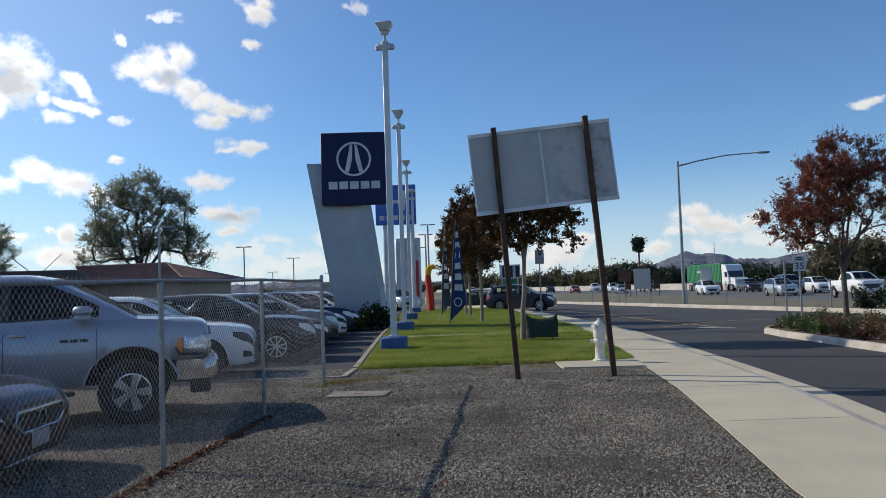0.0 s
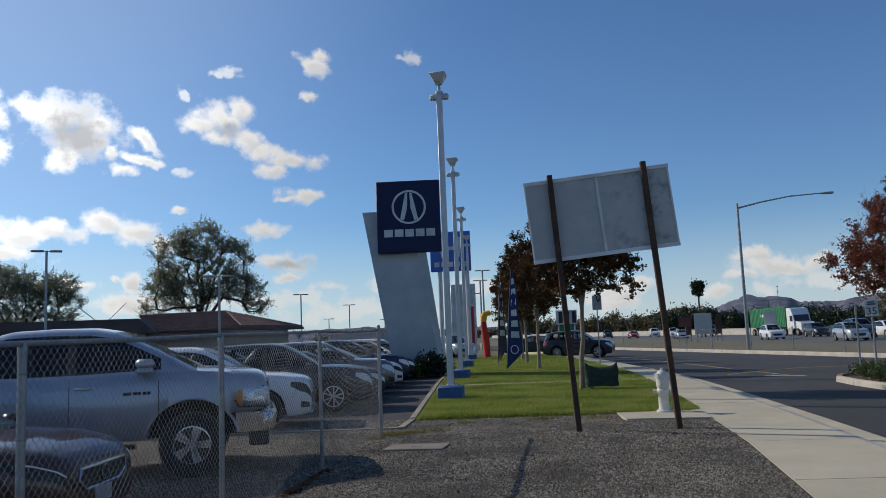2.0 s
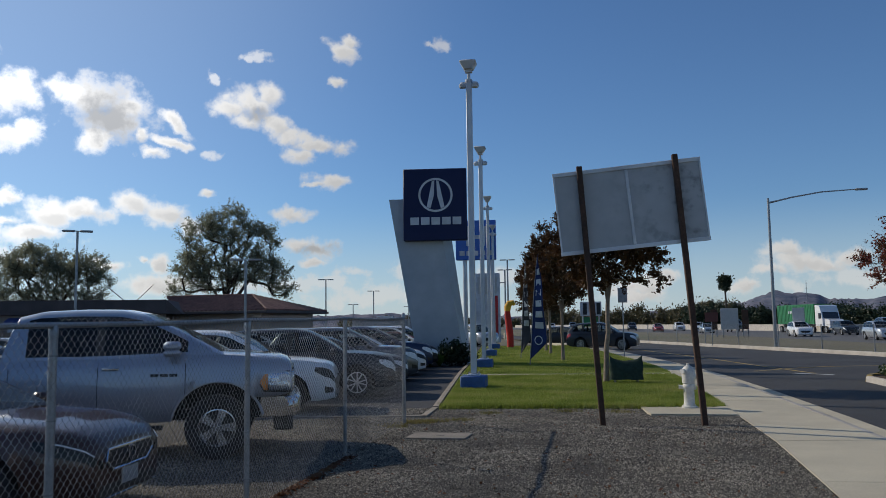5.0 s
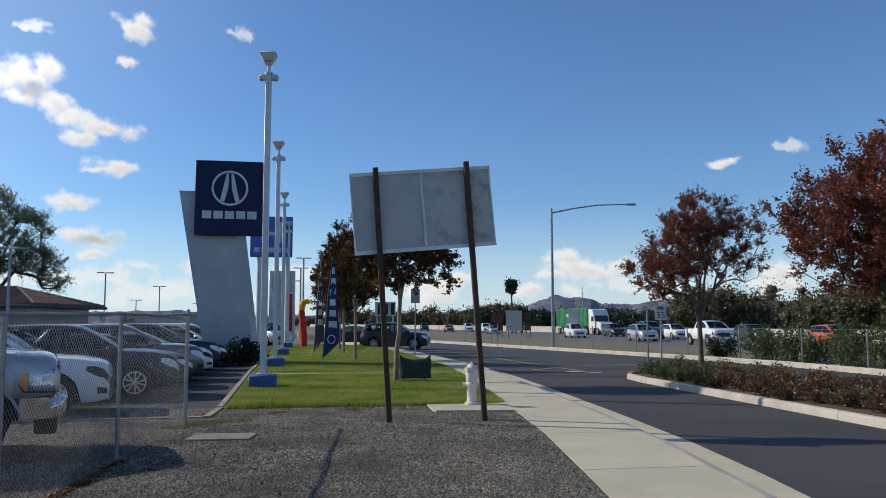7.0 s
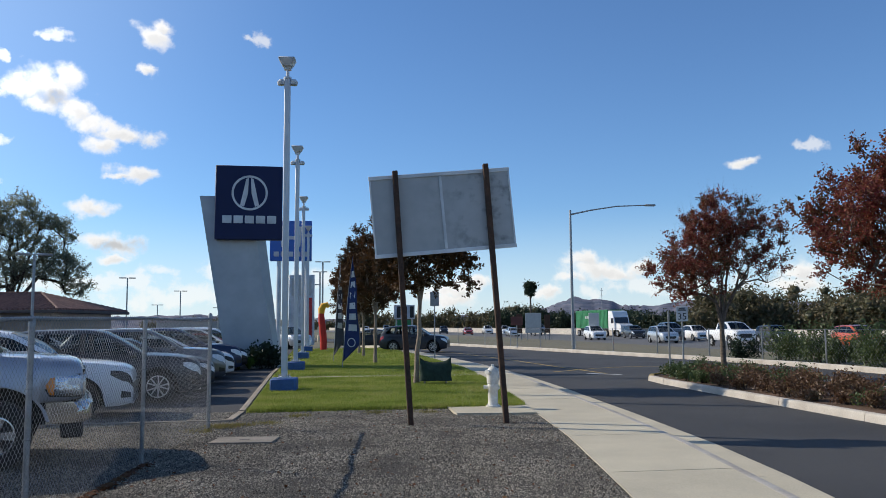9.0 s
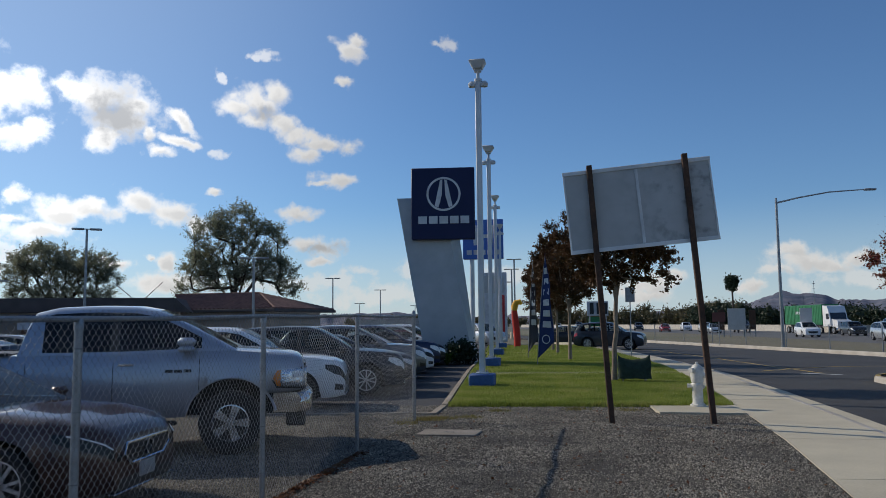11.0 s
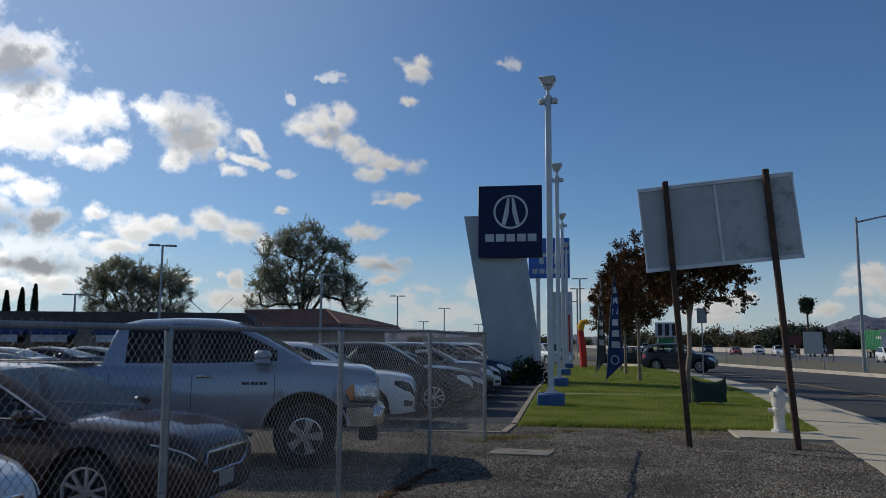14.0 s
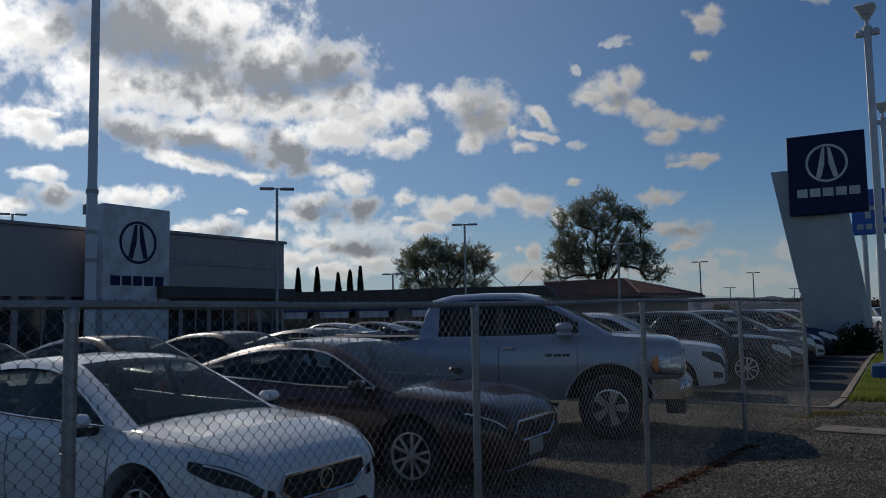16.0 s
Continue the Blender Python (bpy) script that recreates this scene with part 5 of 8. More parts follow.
pcx = (PW0 + PW1) / 2
emblem(mono, pcx + 0.03, PZ0 + 1.99, 0.75, -0.62, M_SIGNWHITE, 2.22, 0.33, PZ0 + 0.85)

blue_sign = thing("blue_pylon_sign", "blue square dealer sign on two white posts", "sign", pose(0, 55, 0))
Geo().box(-5.12, -0.25, 6.22, -2.28, 0.25, 9.01, 0.04).make("sign_panel", M_BLUE, blue_sign)
for x in (-4.5, -2.6):
    Geo().tube([(x, 0, -0.1), (x, 0, 6.3)], 0.16, 12).make("post", M_POLE, blue_sign)
for i in range(5):
    Geo().box(-4.85 + i * 0.48, -0.28, 6.52, -4.85 + i * 0.48 + 0.36, -0.25, 6.86, 0.01).make("bar", M_SIGNWHITE, blue_sign, smooth=False)
for x0, x1 in ((-4.35, -4.05), (-3.35, -3.05)):
    Geo().prism([(x0, 7.2), (x1, 7.2), (x1 + (0.1 if x0 < -4 else -0.1) * -1, 8.6), (x0 + (0.1 if x0 < -4 else -0.1) * -1, 8.6)], -0.28, -0.25).make("emblem_stroke", M_SIGNWHITE, blue_sign, smooth=False)
Geo().box(-4.1, -0.28, 7.7, -3.3, -0.25, 7.95, 0.01).make("emblem_bar", M_SIGNWHITE, blue_sign, smooth=False)

M_REDSIGN = mat("red sign strip", (0.5, 0.02, 0.02), 0.4, vary=0.05)
white_sign = thing("white_pylon_sign", "tall white dealer pylon with a red strip", "sign", pose(0, 78, 0))
Geo().box(-5.37, -0.3, -0.1, -2.9, 0.3, 6.74, 0.05).make("pylon", M_SIGNWHITE, white_sign)
Geo().box(-5.1, -0.36, 4.7, -3.2, -0.3, 6.4, 0.02).make("sign_panel", M_BOARD, white_sign)
Geo().box(-3.62, -0.36, 0.6, -3.12, -0.3, 4.5, 0.02).make("red_strip", M_REDSIGN, white_sign)

# ---- billboard seen from behind ----
bb = thing("billboard", "grey sheet-metal billboard back leaning on two brown timber posts", "billboard", pose(0, 14.0, 0))
bm_ = pose(0.51, 0, 2.95, 0, -5.0, 0)
Geo().box(0, -0.02, 0, 2.56, 0.03, 1.45, 0.004, bm_).make("board", M_BOARD, bb, smooth=False, label="weathered grey board with stains")
Geo().box(-0.02, -0.045, 1.40, 2.58, -0.022, 1.47, 0.005, bm_).make("top_trim", M_BOARDTRIM, bb, smooth=False)
Geo().box(-0.02, -0.045, -0.02, 2.58, -0.022, 0.05, 0.005, bm_).make("bottom_trim", M_BOARDTRIM, bb, smooth=False)
for x in (-0.015, 2.545):
    Geo().box(x, -0.04, 0.05, x + 0.03, -0.022, 1.40, 0.003, bm_).make("edge_trim", M_BOARDTRIM, bb, smooth=False)
Geo().box(1.255, -0.05, 0.06, 1.305, -0.022, 1.39, 0.004, bm_).make("batten", M_BOARDTRIM, bb, smooth=False)
for (x0, z0, x1, z1) in ((1.13, -0.25, 0.84, 4.52), (2.84, -0.25, 2.50, 4.68)):
    d = Vector((x1 - x0, 0, z1 - z0))
    a = math.degrees(math.atan2(d.x, d.z))
    Geo().box(-0.048, -0.1, 0, 0.048, 0.0, d.length, 0.008, pose(x0, -0.05, z0, 0, a, 0)).make("post", M_POST, bb, smooth=False, label="dark weathered timber post")

# ---- hydrant ----
sheet("hydrant_pad", [(2.12, 15.2), (3.66, 15.05), (3.80, 16.5), (2.1, 16.62)], 0.04, M_CONCRETE, "small concrete pad under the hydrant", "pad", depth=0.2)
hy = thing("fire_hydrant", "white painted cast-iron fire hydrant on a concrete pad", "hydrant", pose(3.03, 16.25, 0.04, 0, 0, 20) @ Matrix.Scale(0.9, 4))
Geo().lathe([(0.17, 0), (0.17, 0.035), (0.125, 0.05), (0.115, 0.10), (0.115, 0.42), (0.13, 0.44), (0.13, 0.50), (0.115, 0.52)], 20).make("barrel", M_HYDRANT, hy)
Geo().lathe([(0.115, 0.52), (0.135, 0.54), (0.14, 0.62), (0.145, 0.76), (0.13, 0.84), (0.085, 0.90), (0.035, 0.93), (0.03, 0.97), (0.001, 0.975)], 20).make("bonnet", M_HYDRANT, hy)
for ang, z, r in ((200, 0.80, 0.05), (330, 0.68, 0.06), (150, 0.45, 0.045), (25, 0.42, 0.045)):
    d = Vector((math.cos(radians(ang)), math.sin(radians(ang)), 0))
    Geo().tube([d * 0.09 + Vector((0, 0, z)), d * 0.19 + Vector((0, 0, z))], r, 12).tube([d * 0.19 + Vector((0, 0, z)), d * 0.215 + Vector((0, 0, z))], r * 1.2, 8).make("outlet", M_HYDRANT, hy)
for k in range(6):
    a = radians(60 * k)
    Geo().tube([(0.145 * math.cos(a), 0.145 * math.sin(a), 0.03), (0.145 * math.cos(a), 0.145 * math.sin(a), 0.06)], 0.014, 6).make("bolt", M_HYDRANT, hy)

# flat utility lid in the gravel
lid = thing("utility_lid", "flat worn concrete utility lid in the gravel", "lid", pose(-1.55, 12.4, 0, 0, 0, -7))
Geo().box(-0.47, -0.30, -0.1, 0.47, 0.30, 0.03, 0.008).make("slab", M_KERB_OLD, lid)
Geo().box(-0.08, -0.02, 0.028, 0.08, 0.02, 0.033, 0.001).make("lifting_slot", M_BLACK, lid, smooth=False)

# insulated cover bag over a pipe loop
bag = thing("pipe_cover_bag", "dark green cloth cover bag over a pipe loop on the lawn", "cover bag", pose(2.6, 22.9, 0.03, 0, 0, -4))
g = Geo()
nx, nz = 15, 9
v, f = [], []
for sg in (-1, 1):
    for i in range(nx):
        for k in range(nz):
            x, z = -0.46 + 0.92 * i / (nx - 1), 0.10 + 0.62 * k / (nz - 1)
            sag = (0.09 * math.sin(i / (nx - 1) * math.pi) - (0.06 if i in (0, nx - 1) else 0.03 if i in (1, nx - 2) else 0)) * (k / (nz - 1)) ** 2
            bulge = 0.16 * (1 - (k / (nz - 1)) ** 2.2) + 0.02 + 0.02 * noise.noise((x * 5, sg * 3.0, z * 5))
            v.append((x * (1.0 + 0.03 * math.sin(z * 17)), sg * bulge * (1 - 0.5 * abs(2 * i / (nx - 1) - 1) ** 3), z - sag + 0.02 * noise.noise((x * 6, 7, z * 4))))
m_ = nx * nz
for i in range(nx - 1):
    for k in range(nz - 1):
        a = i * nz + k
        f += [(a, a + 1, a + nz + 1, a + nz), (m_ + a, m_ + a + nz, m_ + a + nz + 1, m_ + a + 1)]
for i in range(nx - 1):
    f += [(i * nz + nz - 1, (i + 1) * nz + nz - 1, m_ + (i + 1) * nz + nz - 1, m_ + i * nz + nz - 1)]
    f += [(i * nz, m_ + i * nz, m_ + (i + 1) * nz, (i + 1) * nz)]
for i in (0, nx - 1):
    f += [(i * nz + k, i * nz + k + 1, m_ + i * nz + k + 1, m_ + i * nz + k) for k in range(nz - 1)]
g.add(v, f)
g.make("cover", M_DARKGREEN, bag, angle=70)
for x in (-0.32, 0.30):
    Geo().tube([(x, 0, -0.05), (x, 0, 0.2)], 0.035, 8).make("pipe", M_STEEL, bag)


# ---- trees ----
def leaves(centres, spread, count, size, rng, flat=0.0):
    """Small leaf-shaped faces scattered round the given centres."""
    c = centres[rng.integers(0, len(centres), count)]
    p = c + rng.normal(0, 1, (count, 3)) * spread
    u = rng.normal(0, 1, (count, 3))
    u /= np.linalg.norm(u, axis=1)[:, None]
    w = rng.normal(0, 1, (count, 3))
    w -= u * (w * u).sum(1)[:, None]
    w /= np.linalg.norm(w, axis=1)[:, None]
    s = size * rng.uniform(0.6, 1.35, count)[:, None]
    v = np.stack([p - u * s, p + w * s * 0.45, p + u * s, p - w * s * 0.45], 1).reshape(-1, 3)
    return v, np.arange(count * 4).reshape(-1, 4)


def sprays(base, centre, per, length, leaf_n, size, rng, up=0.35):
    """Short twigs from the given points, pointing out of the crown, each lined with leaves. Returns twig and leaf geometry."""
    b = np.repeat(base, per, 0)
    n = len(b)
    out = b - centre
    out /= np.maximum(np.linalg.norm(out, axis=1), 0.2)[:, None]
    d = out * 0.55 + rng.normal(0, 0.55, (n, 3)) + np.array((0, 0, up))
    d /= np.linalg.norm(d, axis=1)[:, None]
    ln = length * rng.uniform(0.5, 1.25, n)[:, None]
    e = b + d * ln
    side = np.cross(d, np.array((0.3, 0.2, 1.0)))
    side /= np.maximum(np.linalg.norm(side, axis=1), 1e-3)[:, None]
    w = size * 0.09
    tv = np.stack([b - side * w, b + side * w, e], 1).reshape(-1, 3)
    tf = np.arange(n * 3).reshape(-1, 3)
    t = rng.uniform(0.15, 1.05, (n, leaf_n))[:, :, None]
    p = (b[:, None] + (e - b)[:, None] * t + rng.normal(0, size * 0.9, (n, leaf_n, 3))).reshape(-1, 3)
    k = len(p)
    u = np.repeat(d, leaf_n, 0) * 0.6 + rng.normal(0, 0.6, (k, 3))
    u /= np.linalg.norm(u, axis=1)[:, None]
    q = rng.normal(0, 1, (k, 3))
    q -= u * (q * u).sum(1)[:, None]
    q /= np.linalg.norm(q, axis=1)[:, None]
    s = size * rng.uniform(0.6, 1.3, k)[:, None]
    lv = np.stack([p - u * s, p + q * s * 0.5, p + u * s, p - q * s * 0.5], 1).reshape(-1, 3)
    return tv, tf, lv, np.arange(k * 4).reshape(-1, 4)


def tree(name, label, x, y, z, height, trunk_h, trunk_r, crown, leaf, bark, seed, tips=150, n_leaf=6000, size=0.07, spread=0.22, bare=None, group="", lean=(0, 0), leaders=(), per=3, spray=0.4, leaf_n=6, up=0.35):
    """crown: list of (dx, dy, dz, rx, ry, rz) ellipsoids in which branch tips lie; bare(p): share of leaves kept near p."""
    rng = np.random.default_rng(seed)
    root = thing(name, label, "tree", pose(x, y, z), group)
    nodes = [np.array((lean[0] * t, lean[1] * t, trunk_h * t)) + (rng.normal(0, 0.009, 3) * (0 < t < 1)) for t in np.linspace(0, 1, 6)]
    parent = [-1, 0, 1, 2, 3, 4]
    wts = np.array([c[3] * c[4] * c[5] for c in crown])
    tp = []
    while len(tp) < tips:
        c = crown[rng.choice(len(crown), p=wts / wts.sum())]
        d = rng.normal(0, 1, 3)
        d /= np.linalg.norm(d)
        r = rng.uniform(0.25, 1) ** 0.5
        q = np.array(c[:3]) + d * r * np.array(c[3:]) * (0.85 + 0.25 * noise.noise((d[0] * 2 + seed, d[1] * 2, d[2] * 2)))
        if q[2] > trunk_h * 0.75:
            tp.append(q)
    for ang, reach, top in leaders:
        last = 5
        for t in (0.25, 0.5, 0.75, 1.0):
            nodes.append(nodes[5] + np.array((math.cos(ang) * reach * t, math.sin(ang) * reach * t, (top - trunk_h) * t)) + rng.normal(0, 0.04, 3))
            parent.append(last)
            last = len(nodes) - 1
    tp.sort(key=lambda q: np.linalg.norm(q - nodes[5]))
    start = 5
    tip_nodes = []
    for q in tp:
        arr = np.array(nodes[start:])
        dd = np.linalg.norm(arr - q, axis=1) + 0.9 * np.maximum(0, arr[:, 2] - q[2] + 0.1) * 2
        k = int(np.argmin(dd)) + start
        a = nodes[k]
        last = k
        n = max(1, int(np.linalg.norm(q - a) / 0.45))
        for i in range(1, n + 1):
            t = i / n
            p = a + (q - a) * t + np.array((0, 0, 0.10 * math.sin(t * math.pi) * np.linalg.norm(q - a))) + rng.normal(0, 0.03, 3) * (i < n)
            nodes.append(p)
            parent.append(last)
            last = len(nodes) - 1
        tip_nodes.append(last)
    load = [0.0] * len(nodes)
    for t in tip_nodes:
        load[t] += 1
    for i in range(len(nodes) - 1, 0, -1):
        if load[i] == 0:
            load[i] = 1
        if parent[i] >= 0:
            load[parent[i]] += load[i]
    total = load[0]
    rad = [max(0.006, trunk_r * (l / total) ** 0.5) for l in load]
    trunk, limbs = Geo(), Geo()
    trunk.tube([nodes[i] - np.array((0, 0, 0.12 if i == 0 else 0)) for i in range(6)], [trunk_r * (1.35 if i == 0 else 1.05 - 0.05 * i) for i in range(6)], 10)
    for i in range(6, len(nodes)):
        p = parent[i]
        limbs.tube([nodes[p], nodes[i]], [min(rad[p], rad[i] * 1.5), rad[i]], 5 if rad[i] > 0.02 else 3, cap=False)
    trunk.make("trunk", bark, root)
    me = bpy.data.meshes.new("branching")
    me.from_pydata(limbs.v, [], limbs.f)
    me.shade_smooth()
    me.materials.append(bark)
    lo = new("branching", me)
    lo.parent = root
    tip_set = set(tip_nodes)
    base = np.array([nodes[i] for i in range(6, len(nodes)) if i in tip_set or (rad[i] < trunk_r * 0.16 and rng.uniform() < 0.5)])
    mid = np.mean(base, 0) - np.array((0, 0, 0.8))
    leafy = base if bare is None else base[np.array([rng.uniform() < bare(c) for c in base])]
    bald = base if bare is not None else base[:1]
    tv, tf, lv, lf = sprays(leafy, mid, per, spray, leaf_n, size, rng, up)
    tagged(quick("twig_spray", tv, tf, bark, root), kind="stuff")
    if bare is not None:
        tv, tf, _, _ = sprays(bald, mid, 12, spray * 1.7, 1, size * 0.8, rng, up + 0.2)
        tagged(quick("bare_spray", tv, tf, bark, root), kind="stuff")
    tagged(quick("crown", lv, lf, leaf, root), kind="stuff")
    return root


tree("street_tree", "young street tree with bronze autumn leaves on the lawn", 2.08, 23.4, 0.03, 6.2, 2.4, 0.075,
     [(0.1, 0, 3.7, 1.6, 1.6, 1.0), (0.2, 0.3, 4.5, 1.5, 1.4, 1.2), (1.0, 0, 3.5, 1.0, 1.0, 0.7), (-0.7, 0, 3.6, 0.9, 1.0, 0.7)], M_LEAF_BROWN, M_BARKPALE, 3, tips=170, size=0.05, group="street trees", lean=(0.12, 0),
     leaders=((0.3, 0.5, 4.9), (2.6, 0.5, 4.6), (4.6, 0.4, 4.7)), per=6, spray=0.40, leaf_n=36, up=0.1)
for i, (x, y, h) in enumerate(((1.40, 36.7, 7.0), (1.05, 44.8, 6.8), (0.9, 49.4, 6.6), (0.4, 58, 6.5))):
    k = h / 7.0
    tree("street_tree", "young street tree with bronze autumn leaves on the lawn", x, y, 0.03, h, 2.2 * k, 0.08,
         [(0, 0, 3.8 * k, 1.7 * k, 1.7 * k, 1.5 * k), (-0.3, 0, 4.9 * k, 1.3 * k, 1.3 * k, 1.5 * k), (-0.25, 0.1, 6.0 * k, 0.7, 0.7, 0.9)], M_LEAF_BROWN, M_BARKPALE, 11 + i, tips=150, size=0.055, group="street trees",
         leaders=((0.3, 0.3, 5.4 * k), (2.6, 0.5, 4.6 * k)), per=6, spray=0.44, leaf_n=26, up=0.2)
tree("island_tree", "red-leaved tree with half-bare twigs on the planted island", 12.72, 25.4, 0.0, 6.5, 1.7, 0.10,
     [(-1.0, 0, 3.3, 1.6, 1.7, 0.8), (-0.5, 0, 4.3, 1.8, 1.8, 1.2), (0.2, 0, 5.1, 1.4, 1.5, 1.2), (1.2, 0, 4.4, 1.4, 1.4, 1.4), (1.4, 0, 3.5, 1.2, 1.3, 0.9)], M_LEAF_RED, M_BARK, 21, tips=300, size=0.04,
     bare=lambda p: 1.0 if p[0] < 0.45 - 0.15 * (p[2] - 3.5) else 0.55, group="island trees", leaders=((0.2, 0.5, 4.6), (1.0, 0.7, 4.9), (1.6, 0.3, 5.2), (2.9, 0.7, 4.4), (4.7, 0.5, 4.6), (5.6, 0.9, 4.0)), per=7, spray=0.44, leaf_n=25, up=0.55)
tree("island_tree", "large red and green leaved tree on the planted island", 12.5, 15.6, 0.0, 7.4, 1.9, 0.13,
     [(-0.2, 0, 3.4, 2.5, 2.6, 0.9), (-0.1, 0, 4.2, 2.5, 2.6, 1.2), (0.4, 0, 5.1, 1.8, 2.0, 1.2), (-1.7, 0, 3.9, 1.3, 1.5, 0.8), (0.9, 0.2, 3.2, 1.9, 2.2, 0.9), (0.4, 0, 2.7, 2.4, 2.3, 0.5)], M_LEAF_RED, M_BARK, 22, tips=460, size=0.04, group="island trees",
     leaders=((0.2, 0.8, 4.7), (1.6, 0.5, 5.3), (2.9, 1.0, 4.5), (4.7, 0.8, 4.8), (3.6, 1.2, 4.0)), per=7, spray=0.44, leaf_n=23, up=0.45)


def polar(az, d):
    return -0.39 + d * math.sin(radians(az)), d * math.cos(radians(az))


bx, by = polar(-21.3, 70)
tree("big_tree", "tall dark green tree behind the tiled roof", bx, by, 0, 13, 3.4, 0.30,
     [(0.2, 0, 10.2, 2.3, 2.2, 2.6), (-2.3, 0, 9.2, 2.0, 2.0, 2.3), (2.6, 0, 8.8, 1.8, 2.0, 2.2), (-3.5, 0.3, 7.0, 2.2, 2.0, 1.6), (-3.9, 0, 5.2, 1.8, 1.6, 0.8), (3.4, -0.3, 6.4, 2.2, 2.0, 1.5), (-0.8, 0, 6.2, 2.4, 2.2, 1.7), (4.6, 0, 5.0, 1.5, 1.5, 0.8), (1.0, 0.4, 7.2, 2.2, 2.0, 2.0)],
     M_LEAF_GREEN, M_BARKDARK, 31, tips=560, size=0.07, leaders=((3.0, 1.6, 9.4), (0.1, 1.6, 9.2), (1.6, 0.3, 10.8), (3.3, 3.0, 7.2), (6.1, 2.8, 6.6), (4.6, 0.8, 10.0)), per=7, spray=0.8, leaf_n=16, up=0.4)
bx, by = polar(-32.6, 80)
tree("big_tree", "broad round green tree behind the low building", bx, by, 0, 10, 2.4, 0.28,
     [(-1.7, 0, 7.7, 3.3, 3.2, 1.9), (-4.2, 0, 6.6, 1.6, 2, 1.3), (3.2, 0, 7.0, 2.2, 2.4, 1.7), (4.7, 0, 5.9, 1.3, 1.6, 1.0), (0.6, 0, 6.6, 2.2, 2.2, 1.5), (-3.7, 0, 4.9, 1.8, 1.8, 1.0), (3.7, 0, 4.8, 1.8, 1.8, 0.9), (0, 0, 5.0, 2.6, 2.0, 1.1)], M_LEAF_GREEN, M_BARKDARK, 32, tips=560, size=0.07,
     leaders=((3.0, 3.0, 6.8), (0.1, 2.6, 6.6), (1.6, 0.8, 7.6), (2.5, 1.5, 7.4), (0.5, 3.8, 5.6)), per=7, spray=0.8, leaf_n=16, up=0.3)
for i, az in enumerate((-44.3, -43.1, -41.75, -40.25, -39.4, -38.65)):
    d = 112
    h = (8.4, 8.6, 8.7, 7.9, 8.3, 8.8)[i]
    x, y = polar(az, d)
    rng = np.random.default_rng(60 + i)
    root = thing("cypress", "slim dark cypress behind the low building", "tree", pose(x, y, 0), "cypresses")
    Geo().tube([(0, 0, -0.1), (0, 0, h * 0.9)], [0.16, 0.03], 6).make("trunk", M_BARKDARK, root)
    zz = rng.uniform(0.05, 1, 5000) ** 1.1
    a, rr = rng.uniform(0, 6.283, 5000), 0.75 * np.sin(np.minimum(1, zz * 2.6) * 1.57) * (1 - zz) ** 0.55 * rng.uniform(0.6, 1.05, 5000)
    c = np.stack([rr * np.cos(a), rr * np.sin(a), zz * h], 1)
    v, f = leaves(c, 0.03, 5000, 0.16, rng)
    tagged(quick("crown", v, f, M_LEAF_CYPRESS, root), kind="stuff")


# ---- shrubs ----
def shrub(name, label, x, y, z, rx, ry, h, leaf, seed, n=1200, size=0.05, stems=9, category="shrub", group=""):
    rng = np.random.default_rng(seed)
    root = thing(name, label, category, pose(x, y, z), group)
    g = Geo()
    tips = []
    for i in range(stems):
        a = rng.uniform(0, 6.283)
        r = rng.uniform(0.2, 0.9)
        t = np.array((rx * r * math.cos(a), ry * r * math.sin(a), h * rng.uniform(0.55, 1.0) * (1 - 0.35 * r * r)))
        g.tube([(0.15 * t[0], 0.15 * t[1], -0.03), (0.55 * t[0], 0.55 * t[1], t[2] * 0.6), tuple(t)], [0.012, 0.008, 0.004], 4)
        tips += [t, t * np.array((0.8, 0.8, 0.8)), t * np.array((0.6, 0.6, 0.55)), t * np.array((0.9, 0.9, 0.5))]
    tagged(g.make("woody_base", M_BARKDARK, root), kind="stuff")
    v, f = leaves(np.array(tips), np.array((rx * 0.17, ry * 0.17, h * 0.12)), n, size, rng)
    v[:, 2] = np.maximum(v[:, 2], 0.0)
    tagged(quick("foliage", v, f, leaf, root), kind="stuff")
    return root


rng = np.random.default_rng(5)
k = 0
yy = 4.0
while yy < 27:
    for xx in (11.2, 12.1, 13.2):
        x, y = xx + rng.uniform(-0.3, 0.3), yy + rng.uniform(-0.4, 0.4)
        if abs(y - 25.4) < 0.35 and abs(x - 12.7) < 0.4:
            continue
        green = y > 24 or rng.uniform() < 0.22
        shrub("bed_shrub", "low green shrub in the island bed" if green else "low russet shrub in the island bed", x, y, -0.02, 0.55, 0.55, rng.uniform(0.35, 0.62), M_LEAF_BUSH if green else M_LEAF_ROSE, 100 + k, 700, 0.04, 8, group="island shrubs")
        k += 1
    yy += 1.05
for i, (x, y) in enumerate(((10.5, 22.2), (10.45, 23.2), (10.55, 24.1), (10.9, 24.9), (11.5, 25.6), (11.0, 25.6), (12.1, 25.9), (11.9, 24.4))):
    shrub("bed_shrub", "low bright green grassy clump at the island's tip", x, y, -0.02, 0.42, 0.42, rng.uniform(0.36, 0.5), M_LEAF_BUSH, 260 + i, 900, 0.045, 10, group="island shrubs")
for i in range(17):
    y = 4.5 + i * 1.03 + rng.uniform(-0.2, 0.2)
    shrub("bed_shrub", "low russet shrub along the island kerb", 10.55 + rng.uniform(-0.12, 0.2), y, -0.02, 0.42, 0.45, rng.uniform(0.28, 0.42), M_LEAF_ROSE, 280 + i, 600, 0.04, 8, group="island shrubs")
